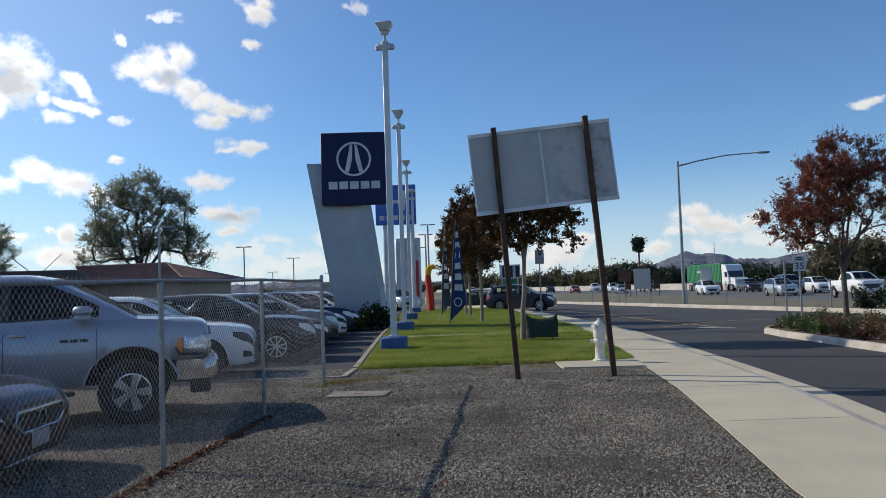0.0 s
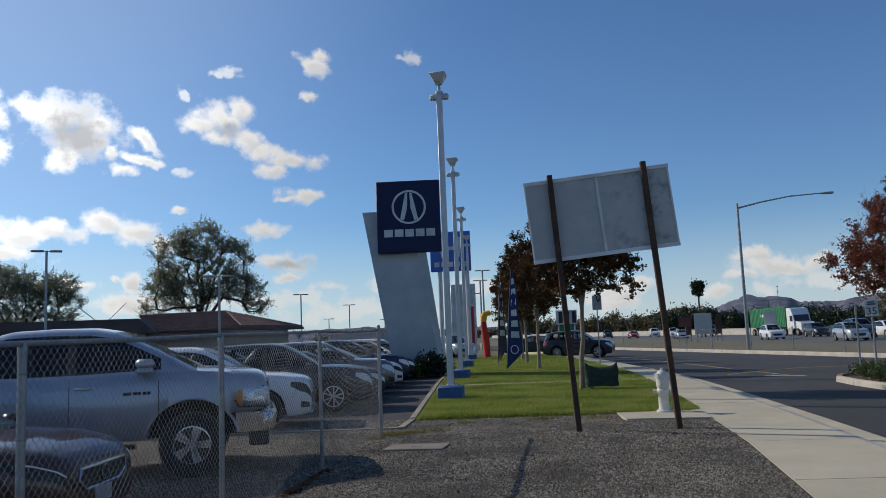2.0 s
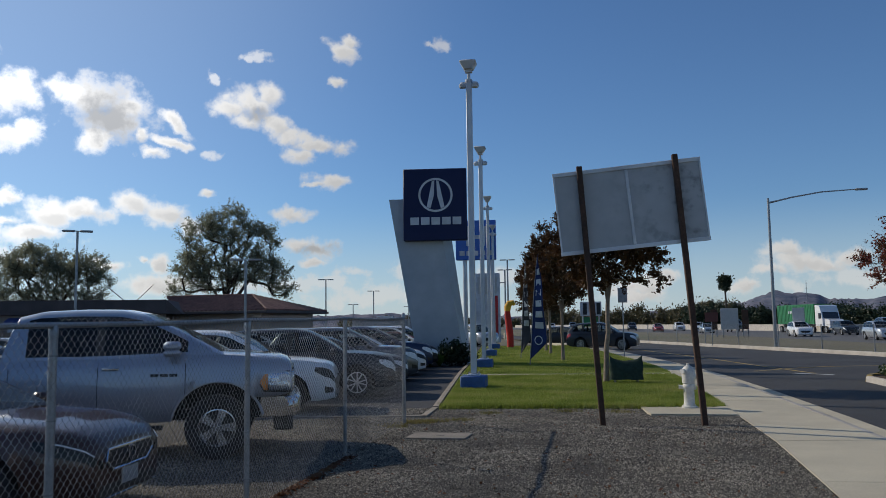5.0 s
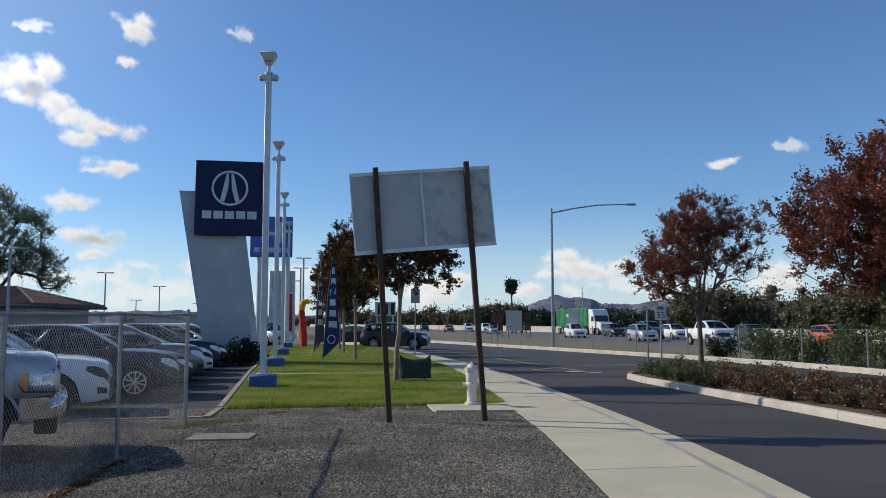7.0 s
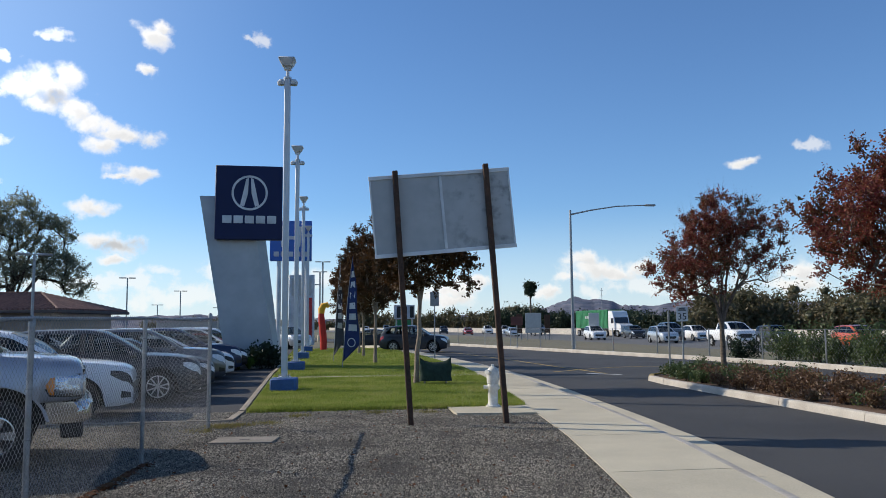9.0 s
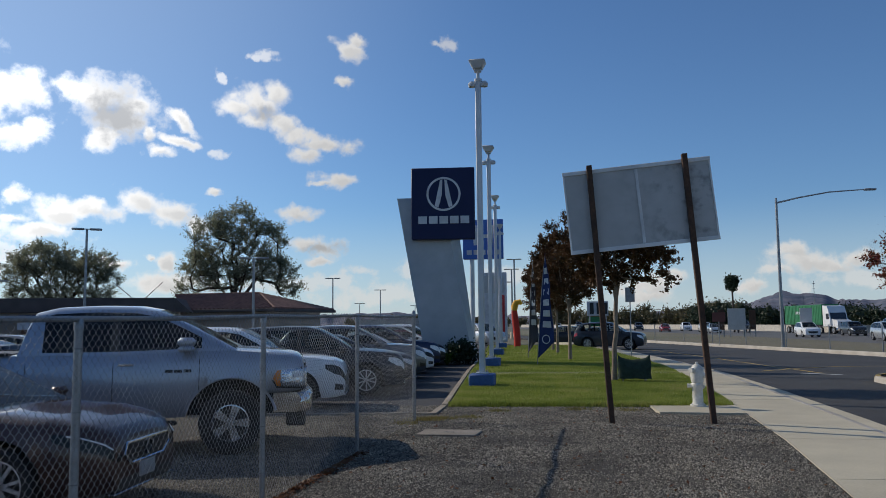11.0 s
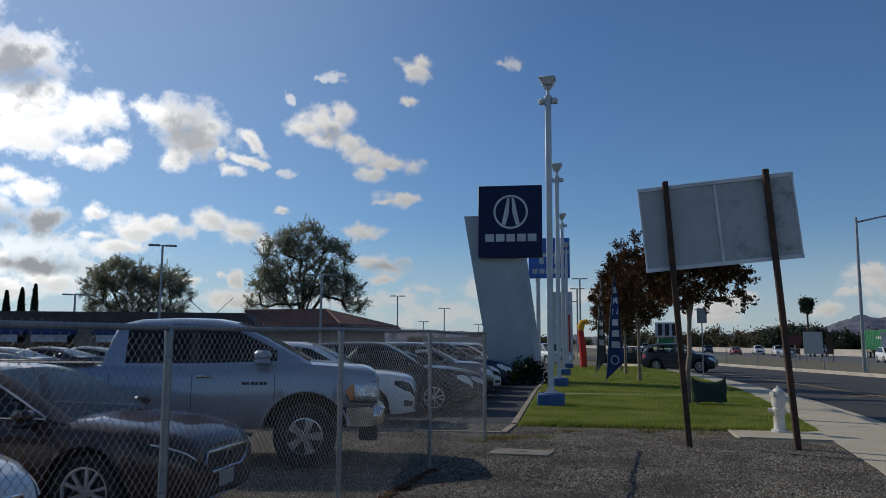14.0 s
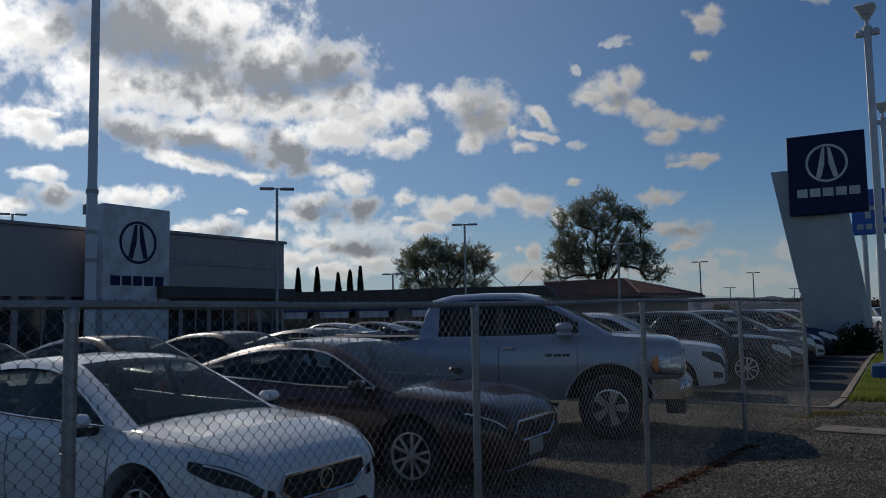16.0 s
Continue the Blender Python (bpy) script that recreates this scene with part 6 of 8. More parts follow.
# oleander hedge behind the freeway fence
for i in range(16):
    y = 16 + i * 1.35
    shrub("hedge_shrub", "tall green hedge shrub along the freeway fence", far_kerb_x(y) + 2.3, y, -0.2, 1.0, 0.95, rng.uniform(1.4, 1.9), M_LEAF_BUSH, 300 + i, 1600, 0.08, 12, group="hedge shrubs")
shrub("hedge_shrub", "rounded dark shrub beside the freeway fence", far_kerb_x(36.5) + 0.9, 36.5, -0.2, 0.8, 0.8, 1.35, M_LEAF_FAR, 330, 1500, 0.07, 10)
for i, (x, y, h, lf) in enumerate(((-3.45, 33.6, 1.1, M_LEAF_FAR), (-3.0, 33.8, 1.0, M_LEAF_FAR))):
    shrub("sign_shrub", "leafy green shrub at the foot of the sign pylon", x, y, 0.0, 0.6, 0.5, h, lf, 340 + i, 900, 0.09, 10, group="sign shrubs")

# strap-leaved clumps
M_LEAF_STRAP = leaf_mat("strap leaves", [(0.05, 0.10, 0.015), (0.10, 0.17, 0.03), (0.16, 0.22, 0.05)], 0.35)
for i, (x, y, h) in enumerate(((-4.75, 33.1, 0.75), (-4.3, 33.0, 0.85), (-3.9, 33.1, 0.7))):
    root = thing("strap_plant", "bright green strap-leaved clump at the sign pylon's foot", "plant", pose(x, y, 0), "sign plants")
    sr = np.random.default_rng(700 + i)
    v, f = [], []
    for _ in range(90):
        a, reach, tall, n = sr.uniform(0, 6.283), sr.uniform(0.15, 0.6), h * sr.uniform(0.6, 1.1), len(v)
        for t in (0, 0.35, 0.7, 1.0):
            r, z, w = reach * t, tall * (t * 1.5 - 0.5 * t * t * (1 + reach)), 0.028 * (1 - 0.9 * t * t)
            cx_, cy_ = r * math.cos(a), r * math.sin(a)
            v += [(cx_ - w * math.sin(a), cy_ + w * math.cos(a), z), (cx_ + w * math.sin(a), cy_ - w * math.cos(a), z)]
        f += [(n + 2 * k, n + 2 * k + 1, n + 2 * k + 3, n + 2 * k + 2) for k in range(3)]
    tagged(quick("foliage", v, f, M_LEAF_STRAP, root), kind="stuff")

# ---- distance: woods, hills ----
rng = np.random.default_rng(9)


def lumps(centres, radii, rng):
    """Ragged, uneven clumps of foliage: small blobs pulled about by noise, in one list."""
    bm = bmesh.new()
    bmesh.ops.create_icosphere(bm, subdivisions=2, radius=1.0)
    bv = np.array([q.co[:] for q in bm.verts])
    bf = np.array([[q.index for q in p.verts] for p in bm.faces])
    bm.free()
    vs, fs = [], []
    for i, (c, r) in enumerate(zip(centres, radii)):
        k = 1 + 0.34 * rng.normal(0, 1, len(bv))[:, None].clip(-1.4, 1.4)
        vs.append(np.array(c) + bv * k * r * np.array((1, 1, rng.uniform(0.7, 1.1))))
        fs.append(bf + i * len(bv))
    return np.concatenate(vs), np.concatenate(fs)


def wood_belt(name, label, belts, lump_r, leaf_size, leaf_count, material):
    cs = []
    for az0, az1, d, top, dens in belts:
        for i in range(dens):
            x, y = polar(rng.uniform(az0, az1), d * rng.uniform(0.93, 1.12))
            h = top * rng.uniform(0.5, 1.1) * (0.8 + 0.35 * noise.noise((x * 0.02, y * 0.02, 4)))
            cs += [(x + rng.normal(0, 0.16 * top), y + rng.normal(0, 0.16 * top), h * rng.uniform(0.1, 0.88)) for _ in range(8)]
    cs = np.array(cs)
    root = thing(name, label, "woods", kind="stuff")
    v, f = lumps(cs, rng.uniform(0.28, 0.55, len(cs)) * lump_r, rng)
    v[:, 2] = np.maximum(v[:, 2], -0.35)
    # inner clumps get a darker leaf colour that stands in for inner shade
    tagged(quick("clumps", v, f, M_LEAF_CYPRESS if material is M_LEAF_FAR else M_LEAF_WOOD_SHADED, root), kind="stuff")
    v, f = leaves(cs, lump_r * 0.62, leaf_count, leaf_size, rng)
    v[:, 2] = np.maximum(v[:, 2], -0.35)
    tagged(quick("foliage", v, f, material, root), kind="stuff")


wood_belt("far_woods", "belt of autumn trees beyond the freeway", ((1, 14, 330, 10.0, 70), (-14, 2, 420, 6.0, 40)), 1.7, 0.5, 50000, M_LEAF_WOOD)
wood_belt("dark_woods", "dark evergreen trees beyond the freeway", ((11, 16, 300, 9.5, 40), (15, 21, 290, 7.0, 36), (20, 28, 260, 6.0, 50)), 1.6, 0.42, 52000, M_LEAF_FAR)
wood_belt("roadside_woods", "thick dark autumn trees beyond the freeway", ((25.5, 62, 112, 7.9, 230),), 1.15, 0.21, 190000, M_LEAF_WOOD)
px_, py_ = polar(13.6, 240)
palm = thing("palm_tree", "tall palm with a round head above the far trees", "tree", pose(px_, py_, 0))
Geo().tube([(0, 0, -0.1), (0.1, 0, 6), (0, 0, 12.2)], [0.35, 0.26, 0.24], 8).make("trunk", M_BARKDARK, palm)
v, f = leaves(np.array([(0, 0, 13.7), (0, 0, 13.0), (0, 0, 12.3), (0.5, 0, 13.2), (-0.5, 0, 13.2), (0, 0.5, 13.0), (0, 0, 11.4)]), np.array((0.62, 0.62, 0.5)), 3600, 0.42, rng)
tagged(quick("crown", v, f, M_LEAF_FAR, palm), kind="stuff")

# distance haze is put into the hills' bluish grey base colour
M_HILL = mat("far hills with haze tint", (0.20, 0.195, 0.23), 1.0, vary=0.3, scale=0.03, second=(0.10, 0.12, 0.165), patch=0.008, spec=0.0)
hv, hf = [], []
azs = np.linspace(-70, 75, 700)


def ridge(a):
    base = lerp([(-75, 0.35), (-30, 0.5), (-16, 0.75), (-10, 0.9), (-5, 0.5), (3, 0.6), (9, 0.75), (12, 0.85), (14.5, 1.2), (16.2, 1.75), (16.8, 1.95), (17.6, 1.75), (18.6, 1.8), (20, 1.35), (22, 1.25), (24, 1.6), (26, 1.75), (29, 1.6), (34, 1.2), (75, 0.8)], a)
    crag = 0.34 * abs(noise.noise((a * 0.75, 3, 0))) + 0.16 * abs(noise.noise((a * 2.3, 8, 0))) + 0.06 * noise.noise((a * 6.0, 1, 0))
    return base + crag * (1.0 if a > 8 else 0.4) - 0.08


for a in azs:
    for d, k in ((1500, 0.0), (1700, 0.35), (1900, 0.62), (2200, 1.0), (2500, 0.6)):
        x, y = polar(a, d)
        el = ridge(a) * k
        hv.append((x, y, -0.4 + (1.7 + math.tan(radians(el)) * d) * (1 if k else 0) + ((16 * noise.noise((a * 0.9, k * 5, 1)) + 9 * noise.noise((a * 2.7, k * 9, 4))) if 0 < k < 1 else 0)))
for i in range(len(azs) - 1):
    for k in range(4):
        hf.append((i * 5 + k, i * 5 + k + 1, i * 5 + k + 6, i * 5 + k + 5))
tagged(mk("hills", hv, hf, M_HILL, None, angle=90), "brown hills on the horizon, tinted bluish for haze", "hills", kind="structure")

# ---- buildings behind the lot ----
M_WALL_GREY = mat("grey dealer wall", (0.38, 0.32, 0.32), 0.7, vary=0.06, scale=3, second=(0.33, 0.28, 0.28), patch=0.4)
M_WALL_BAND = mat("pale wall band", (0.36, 0.35, 0.35), 0.7, vary=0.05, scale=3)
M_WALL_TAN = mat("tan stucco", (0.33, 0.28, 0.23), 0.9, vary=0.1, scale=8, bump=0.2, second=(0.28, 0.24, 0.2), patch=0.6)
M_PARAPET = mat("dark brown parapet", (0.105, 0.085, 0.078), 0.8, vary=0.15, scale=3)
M_TILE = mat("red clay tiles", (0.20, 0.105, 0.082), 0.75, vary=0.3, scale=9, second=(0.125, 0.066, 0.054), patch=1.5)
M_AWNING = mat("blue awning", (0.03, 0.06, 0.2), 0.7, vary=0.1)
M_PANELWHITE = mat("white portal panel", (0.66, 0.67, 0.70), 0.45, vary=0.04, scale=2)
M_WINDOW = mat("dark shop window", (0.02, 0.023, 0.028), 0.06, vary=0.1, coat=1.0)

dealer = thing("dealer_showroom", "grey flat-roofed showroom with a white portal panel", "building", pose(-31, 24, 0))
Geo().box(-14, -1.2, -0.3, 0, 7.6, 5.75, 0.03).make("wall", M_WALL_GREY, dealer, smooth=False)
Geo().box(-16, -22, -0.3, -1.6, -1.25, 5.75, 0.03).make("wall", M_WALL_GREY, dealer, smooth=False)
Geo().box(-14.1, -1.3, 5.75, 0.12, 7.72, 5.9, 0.02).make("coping", M_WALL_BAND, dealer, smooth=False)
Geo().box(-16.1, -22.1, 5.75, -1.48, -1.3, 5.9, 0.02).make("coping", M_WALL_BAND, dealer, smooth=False)
Geo().box(0.003, -1.1, 4.35, 0.05, 7.55, 4.65, 0.01).make("band", M_WALL_BAND, dealer, smooth=False)
Geo().box(0.003, -1.1, 2.7, 0.9, 7.58, 3.25, 0.03).make("canopy", M_PARAPET, dealer, smooth=False)
for i in range(5):
    y0 = -0.9 + i * 1.7
    w = Geo().box(0.004, y0, 0.1, 0.03, y0 + 1.45, 2.6, 0.005).make("window", M_WINDOW, dealer, smooth=False)
    Geo().box(0.028, y0 + 0.69, 0.1, 0.06, y0 + 0.76, 2.6, 0.004).make("frame", M_STEEL, w, smooth=False)
for i in range(8):
    y0 = -20 + i * 2.3
    w = Geo().box(-1.597, y0, 0.1, -1.57, y0 + 2.0, 2.8, 0.005).make("window", M_WINDOW, dealer, smooth=False)
    Geo().box(-1.572, y0 + 0.96, 0.1, -1.54, y0 + 1.04, 2.8, 0.004).make("frame", M_STEEL, w, smooth=False)
# the portal panel faces the camera's side
Geo().box(-0.8, -3.8, -0.1, 0.55, -0.4, 6.75, 0.04).make("portal_panel", M_PANELWHITE, dealer, label="white portal panel with a dark ring emblem")
er = thing("portal_emblem", "dark ring emblem and bars on the white portal", "emblem", Matrix.Translation((-30.45, 21.9, 0)) @ pose(0, 0, 0, 0, 0, 90))
emblem(er, 0, 5.15, 0.95, 0.0, M_NAVY, 2.7, 0.42, 3.45)

low = thing("low_building", "long low tan building with a dark parapet and blue awnings", "building", pose(-47.9, 45.8, 0, 0, 0, 16.3))
Geo().box(-4, 0, -0.3, 23.6, 12, 2.75, 0.02).make("wall", M_WALL_TAN, low, smooth=False)
Geo().box(-4.1, -0.3, 2.75, 23.7, 12.1, 3.74, 0.03).make("parapet", M_PARAPET, low, smooth=False)
Geo().prism([(23.703, 2.75), (24.75, 2.75), (23.703, 3.72)], -0.28, 8.0, "xz").make("roof_end", M_PARAPET, low, smooth=False)
for i, x0 in enumerate((2.4, 5.9, 9.2, 13.5, 18.0)):
    aw = Geo().prism([(-0.003, 2.6), (-1.0, 2.3), (-1.0, 2.12), (-0.003, 2.12)], x0, x0 + 3.0, "yz").make("awning", M_AWNING, low, smooth=False)
    Geo().box(x0 + 0.3, -1.03, 1.62, x0 + 2.7, -1.0, 2.10).make("bar", M_SIGNWHITE, aw, smooth=False)
    Geo().box(x0 + 0.2, -0.05, -0.02, x0 + 2.8, -0.003, 2.1, 0.005).make("window", M_WINDOW, low, smooth=False)

# hip-roofed building with ribs of clay tiles
hip = thing("tiled_building", "low building with a ribbed red clay tile hip roof", "building", pose(-18.15, 52.85, 0, 0, 0, -10))
Geo().box(-11.0, 0.9, -0.3, -0.9, 9.2, 2.8, 0.02).make("wall", M_WALL_TAN, hip, smooth=False)
EAVE, RIDGE, RUN, HALF, LONG = 2.92, 4.19, 4.0, 5.05, 11.6      # heights, the hip's run, half the depth, the ridge's far end
rv = [(-6.9, 0, EAVE), (0, 0, EAVE), (0, 2 * HALF, EAVE), (-LONG, 2 * HALF, EAVE), (-LONG, HALF, RIDGE), (-RUN, HALF, RIDGE)]
mk("roof", rv, [(0, 1, 5, 4), (1, 2, 5), (2, 3, 4, 5), (3, 0, 4), (0, 3, 2, 1)], M_TILE, hip, smooth=False)
ribs = Geo()
for i in range(32):
    x = -0.1 - i * 0.36
    lo, hi = max(0.0, (-x - 6.9) / (LONG - 6.9)), min(1.0, -x / RUN)
    if hi > lo:
        ribs.tube([(x, HALF * lo, EAVE + 0.02 + (RIDGE - EAVE) * lo), (x, HALF * hi, EAVE + 0.02 + (RIDGE - EAVE) * hi)], 0.1, 6)
for i in range(28):
    y = 0.1 + i * 0.36
    k = 1 - abs(y - HALF) / HALF
    ribs.tube([(0, y, EAVE + 0.02), (-RUN * k, y, EAVE + 0.02 + (RIDGE - EAVE) * k)], 0.1, 6)
ribs.make("tile_ribs", M_TILE, hip)
Geo().tube([(0.02, -0.02, EAVE + 0.04), (-RUN, HALF, RIDGE + 0.05), (-LONG, HALF, RIDGE + 0.05)], 0.085, 6).make("ridge_tiles", M_TILE, hip)
Geo().box(-6.9, -0.08, EAVE - 0.2, 0.08, 2 * HALF, EAVE - 0.01, 0.02).make("eave", M_PARAPET, hip, smooth=False)
far_hall = thing("far_hall", "distant pale flat-roofed buildings past the lot", "building", pose(*polar(-9.0, 330), -1))
Geo().box(-22, 0, -0.3, 16, 12, 4.6, 0.05).make("wall", M_WALL_BAND, far_hall, smooth=False)
Geo().box(-22.2, -0.2, 4.6, 16.2, 12.2, 5.1, 0.05).make("parapet", M_WALL_GREY, far_hall, smooth=False)
Geo().box(-12, 2, 5.1, -6, 8, 6.6, 0.05).make("roof_unit", M_SIGNWHITE, far_hall, smooth=False)


# ---- lot lights and street lamps ----
def lot_light(x, y, h, r=0.09, yaw=0):
    root = thing("lot_light", "grey steel lot light with a flat twin head", "lamp pole", pose(x, y, 0, 0, 0, yaw), "lot lights")
    Geo().lathe([(0.28, -0.1), (0.28, 0.6), (0.24, 0.66)], 12).make("base", M_CONCRETE, root)
    Geo().tube([(0, 0, 0.6), (0, 0, h)], [r, r * 0.8], 8).make("pole", M_STEEL, root)
    for sg in (-1, 1):
        Geo().box(min(sg * 0.15, sg * 0.85), -0.2, h - 0.06, max(sg * 0.15, sg * 0.85), 0.2, h + 0.04, 0.02).make("lamp_head", M_STEEL, root)
    Geo().box(-0.2, -0.05, h - 0.03, 0.2, 0.05, h + 0.02, 0.01).make("arm", M_STEEL, root)


for az, d, h in ((-44.6, 40, 8.2), (-31.0, 52, 7.7), (-20.0, 46, 5.6), (-14.5, 90, 7.0), (-11.1, 112, 6.6), (-12.6, 130, 5.2), (-36.3, 62, 5.0), (-61.5, 60, 9.0), (-8.6, 140, 5.0)):
    lot_light(*polar(az, d), h, yaw=-az)
tall = thing("tall_lamp_pole", "tall pale steel pole with clamp bands in the lot", "lamp pole", pose(*polar(-56.9, 21), 0))
Geo().lathe([(0.13, -0.1), (0.13, 5.0), (0.115, 5.05), (0.10, 10.5), (0.001, 10.5)], 16).make("pole", M_POLE, tall)
for z in (3.2, 3.9, 4.9):
    Geo().lathe([(0.138, z - 0.05), (0.15, z - 0.05), (0.15, z + 0.05), (0.138, z + 0.05)], 16).make("clamp", M_STEEL, tall)
Geo().box(-0.25, -0.1, 4.35, -0.12, 0.1, 4.6, 0.02).make("bracket", M_STEEL, tall)
Geo().box(-0.6, -0.2, 10.4, 0.6, 0.2, 10.6, 0.03).make("lamp_head", M_STEEL, tall)

sl = thing("street_lamp", "tall grey street lamp with a long curved arm", "street lamp", pose(16.86, 57, -0.2))
Geo().tube([(0, 0, 0), (0, 0, 10.5)], [0.13, 0.08], 10).make("pole", M_STEEL, sl)
Geo().tube([(0, 0, 10.15), (1.6, 0, 10.5), (3.6, 0, 10.82), (6.0, 0, 10.94)], [0.07, 0.055, 0.05, 0.04], 8).make("arm", M_STEEL, sl)
Geo().box(5.9, -0.15, 10.86, 6.7, 0.15, 11.0, 0.04).make("lamp_head", M_STEEL, sl)


# ---- traffic signs ----
def flat_sign(name, label, x, y, w, h, z, face, back=M_STEEL, yaw=0, tall=None, number=""):
    root = thing(name, label, "road sign", pose(x, y, -0.05, 0, 0, yaw))
    Geo().tube([(0, 0.03, 0), (0, 0.03, tall or z + h)], 0.03, 8).make("post", M_STEEL, root)
    Geo().box(-w / 2, -0.012, z, w / 2, 0, z + h, 0.003).make("plate", face, root, smooth=False)
    if number:
        cu = bpy.data.curves.new("number", "FONT")
        cu.body, cu.size, cu.align_x, cu.extrude = number, h * 0.62, "CENTER", 0.001
        o = new("number", cu)
        me = bpy.data.meshes.new_from_object(o)
        bpy.data.objects.remove(o)
        me.materials.append(M_BLACK)
        o = new("number", me)
        o.parent, o.matrix_basis = root, pose(0, -0.016, z + h * 0.12, 90, 0, 0)
        Geo().box(-w * 0.32, -0.0155, z + h * 0.72, w * 0.32, -0.0125, z + h * 0.80).make("bar", M_BLACK, root, smooth=False)
        Geo().box(-w * 0.26, -0.0155, z + h * 0.85, w * 0.26, -0.0125, z + h * 0.92).make("bar", M_BLACK, root, smooth=False)
    return root


M_SIGNFACE = mat("white sign face", (0.75, 0.76, 0.75), 0.5, vary=0.04)
flat_sign("speed_sign", "white speed limit sign on a thin steel post", 10.86, 24.4, 0.36, 0.48, 1.85, M_SIGNFACE, number="35", yaw=-20)
flat_sign("sign_post", "plain steel sign post on the island", 10.62, 24.9, 0.05, 0.3, 1.9, M_STEEL)
flat_sign("road_sign", "grey back of a road sign beside the pavement", 4.5, 39.5, 0.46, 0.72, 2.75, M_STEEL, yaw=4)
for az, d, h in ((-1.3, 90, 9.0), (-1.5, 92, 8.0), (-2.0, 90, 6.4)):
    lot_light(*polar(az, d), h, 0.12)

M_SIGNBROWN = mat("brown sign face", (0.16, 0.05, 0.035), 0.5, vary=0.06)
flat_sign("brown_sign", "small brown road sign on a thin post by the freeway fence", 12.92, 58.4, 0.9, 0.66, 1.72, M_SIGNBROWN, yaw=-12)
mast = thing("radio_mast", "thin grey radio mast before the hills", "mast", pose(95.5, 284, -0.3))
Geo().tube([(0, 0, 0), (0, 0, 8), (0, 0, 15.4)], [0.16, 0.12, 0.07], 6).make("pole", M_STEEL, mast)
for z in (10.5, 12.6, 14.4):
    Geo().box(-0.45, -0.05, z, 0.45, 0.05, z + 0.12, 0.02).make("crossbar", M_STEEL, mast)

# ---- flags and the tube figure ----
def feather_flag(x, y, h, cols, lean, yaw, label, wide=0.3, mark=False):
    root = thing("feather_flag", label, "flag", pose(x, y, 0.03, 0, 0, yaw))
    pole = [(0, 0), (h * 0.6, lean * 0.5), (h * 0.9, lean * 0.85), (h, lean)]
    Geo().tube([(b, 0, a - (0.1 if a == 0 else 0)) for a, b in pole], [0.02, 0.016, 0.01, 0.006], 6).make("pole", M_STEEL, root)

    def cloth(z, u):
        t = (z - 0.45) / (h - 0.45)
        w = wide * min(1, t * 7.0) * (1 - 0.82 * t) * (1 - t ** 8)
        return lerp(pole, z) + w * u, 0.10 * math.sin(z * 3.4 + u * 3) * u, z + 0.05 * u - 0.25 * u * (1 - t) ** 3

    n = 30
    v = [cloth(0.45 + (h - 0.45) * i / (n - 1), k / 6) for i in range(n) for k in range(7)]
    f = [(i * 7 + k, i * 7 + k + 1, i * 7 + k + 8, i * 7 + k + 7) for i in range(n - 1) for k in range(6)]
    ob = mk("cloth", v, f, cols, root, angle=80)
    so = ob.modifiers.new("thick", "SOLIDIFY")
    so.thickness = 0.006
    # a column of pale bars that follows the cloth
    for i in range(6):
        z = h * (0.34 + 0.095 * i)
        q = [cloth(z, 0.25), cloth(z, 0.85), cloth(z + h * 0.055, 0.85), cloth(z + h * 0.055, 0.25)]
        v = [(a, b - 0.012, c) for a, b, c in q] + [(a, b - 0.007, c) for a, b, c in q]
        mk("bar", v, [(0, 1, 2, 3), (7, 6, 5, 4), (0, 4, 5, 1), (1, 5, 6, 2), (2, 6, 7, 3), (3, 7, 4, 0)], M_SIGNWHITE, root, smooth=False)
    if mark:
        cx_, cy_, cz_ = cloth(h * 0.24, 0.5)
        ring(0.15, 0.185, cx_, cz_, cy_ - 0.03, cy_ - 0.022, 0.9).make("emblem_ring", M_SIGNWHITE, root, smooth=False)


M_FLAGNAVY = mat("navy flag cloth", (0.016, 0.034, 0.13), 0.8, vary=0.1, scale=10)
M_FLAGGREY = mat("grey flag cloth", (0.06, 0.06, 0.075), 0.8, vary=0.15, scale=10)
feather_flag(-0.12, 32.4, 4.5, M_FLAGNAVY, 0.42, -12, "navy feather flag with pale bars and a ring on the lawn", 0.72, True)
feather_flag(-0.55, 38.4, 4.75, M_FLAGGREY, 0.34, -12, "grey feather flag with pale bars on the lawn", 0.5)
M_ORANGE = mat("orange tube cloth", (0.6, 0.03, 0.018), 0.7, vary=0.15, scale=6)
M_YELLOW = mat("yellow tube cloth", (0.85, 0.45, 0.03), 0.7, vary=0.1, scale=6)
tubeman = thing("inflated_tube", "upright red inflated advertising tube with a yellow drooping top", "inflatable", pose(-1.6, 57, 0.03))
Geo().tube([(0.12, 0, -0.1), (0.12, 0, 0.5), (0.1, 0, 0.95), (0.06, 0, 1.4), (0.02, 0, 1.8), (-0.02, 0, 2.1), (-0.04, 0, 2.35), (-0.05, 0, 2.6)], [0.24, 0.24, 0.25, 0.25, 0.24, 0.23, 0.22, 0.2], 12).make("body", M_ORANGE, tubeman)
Geo().tube([(-0.05, 0, 2.6), (-0.03, 0, 2.9), (0.1, 0, 3.15), (0.35, 0, 3.22), (0.5, 0, 3.05)], [0.21, 0.25, 0.24, 0.2, 0.1], 12).make("top", M_YELLOW, tubeman)

# ---- the cars ----
def at(x, y, h):
    return pose(x, y, 0, 0, 0, h)


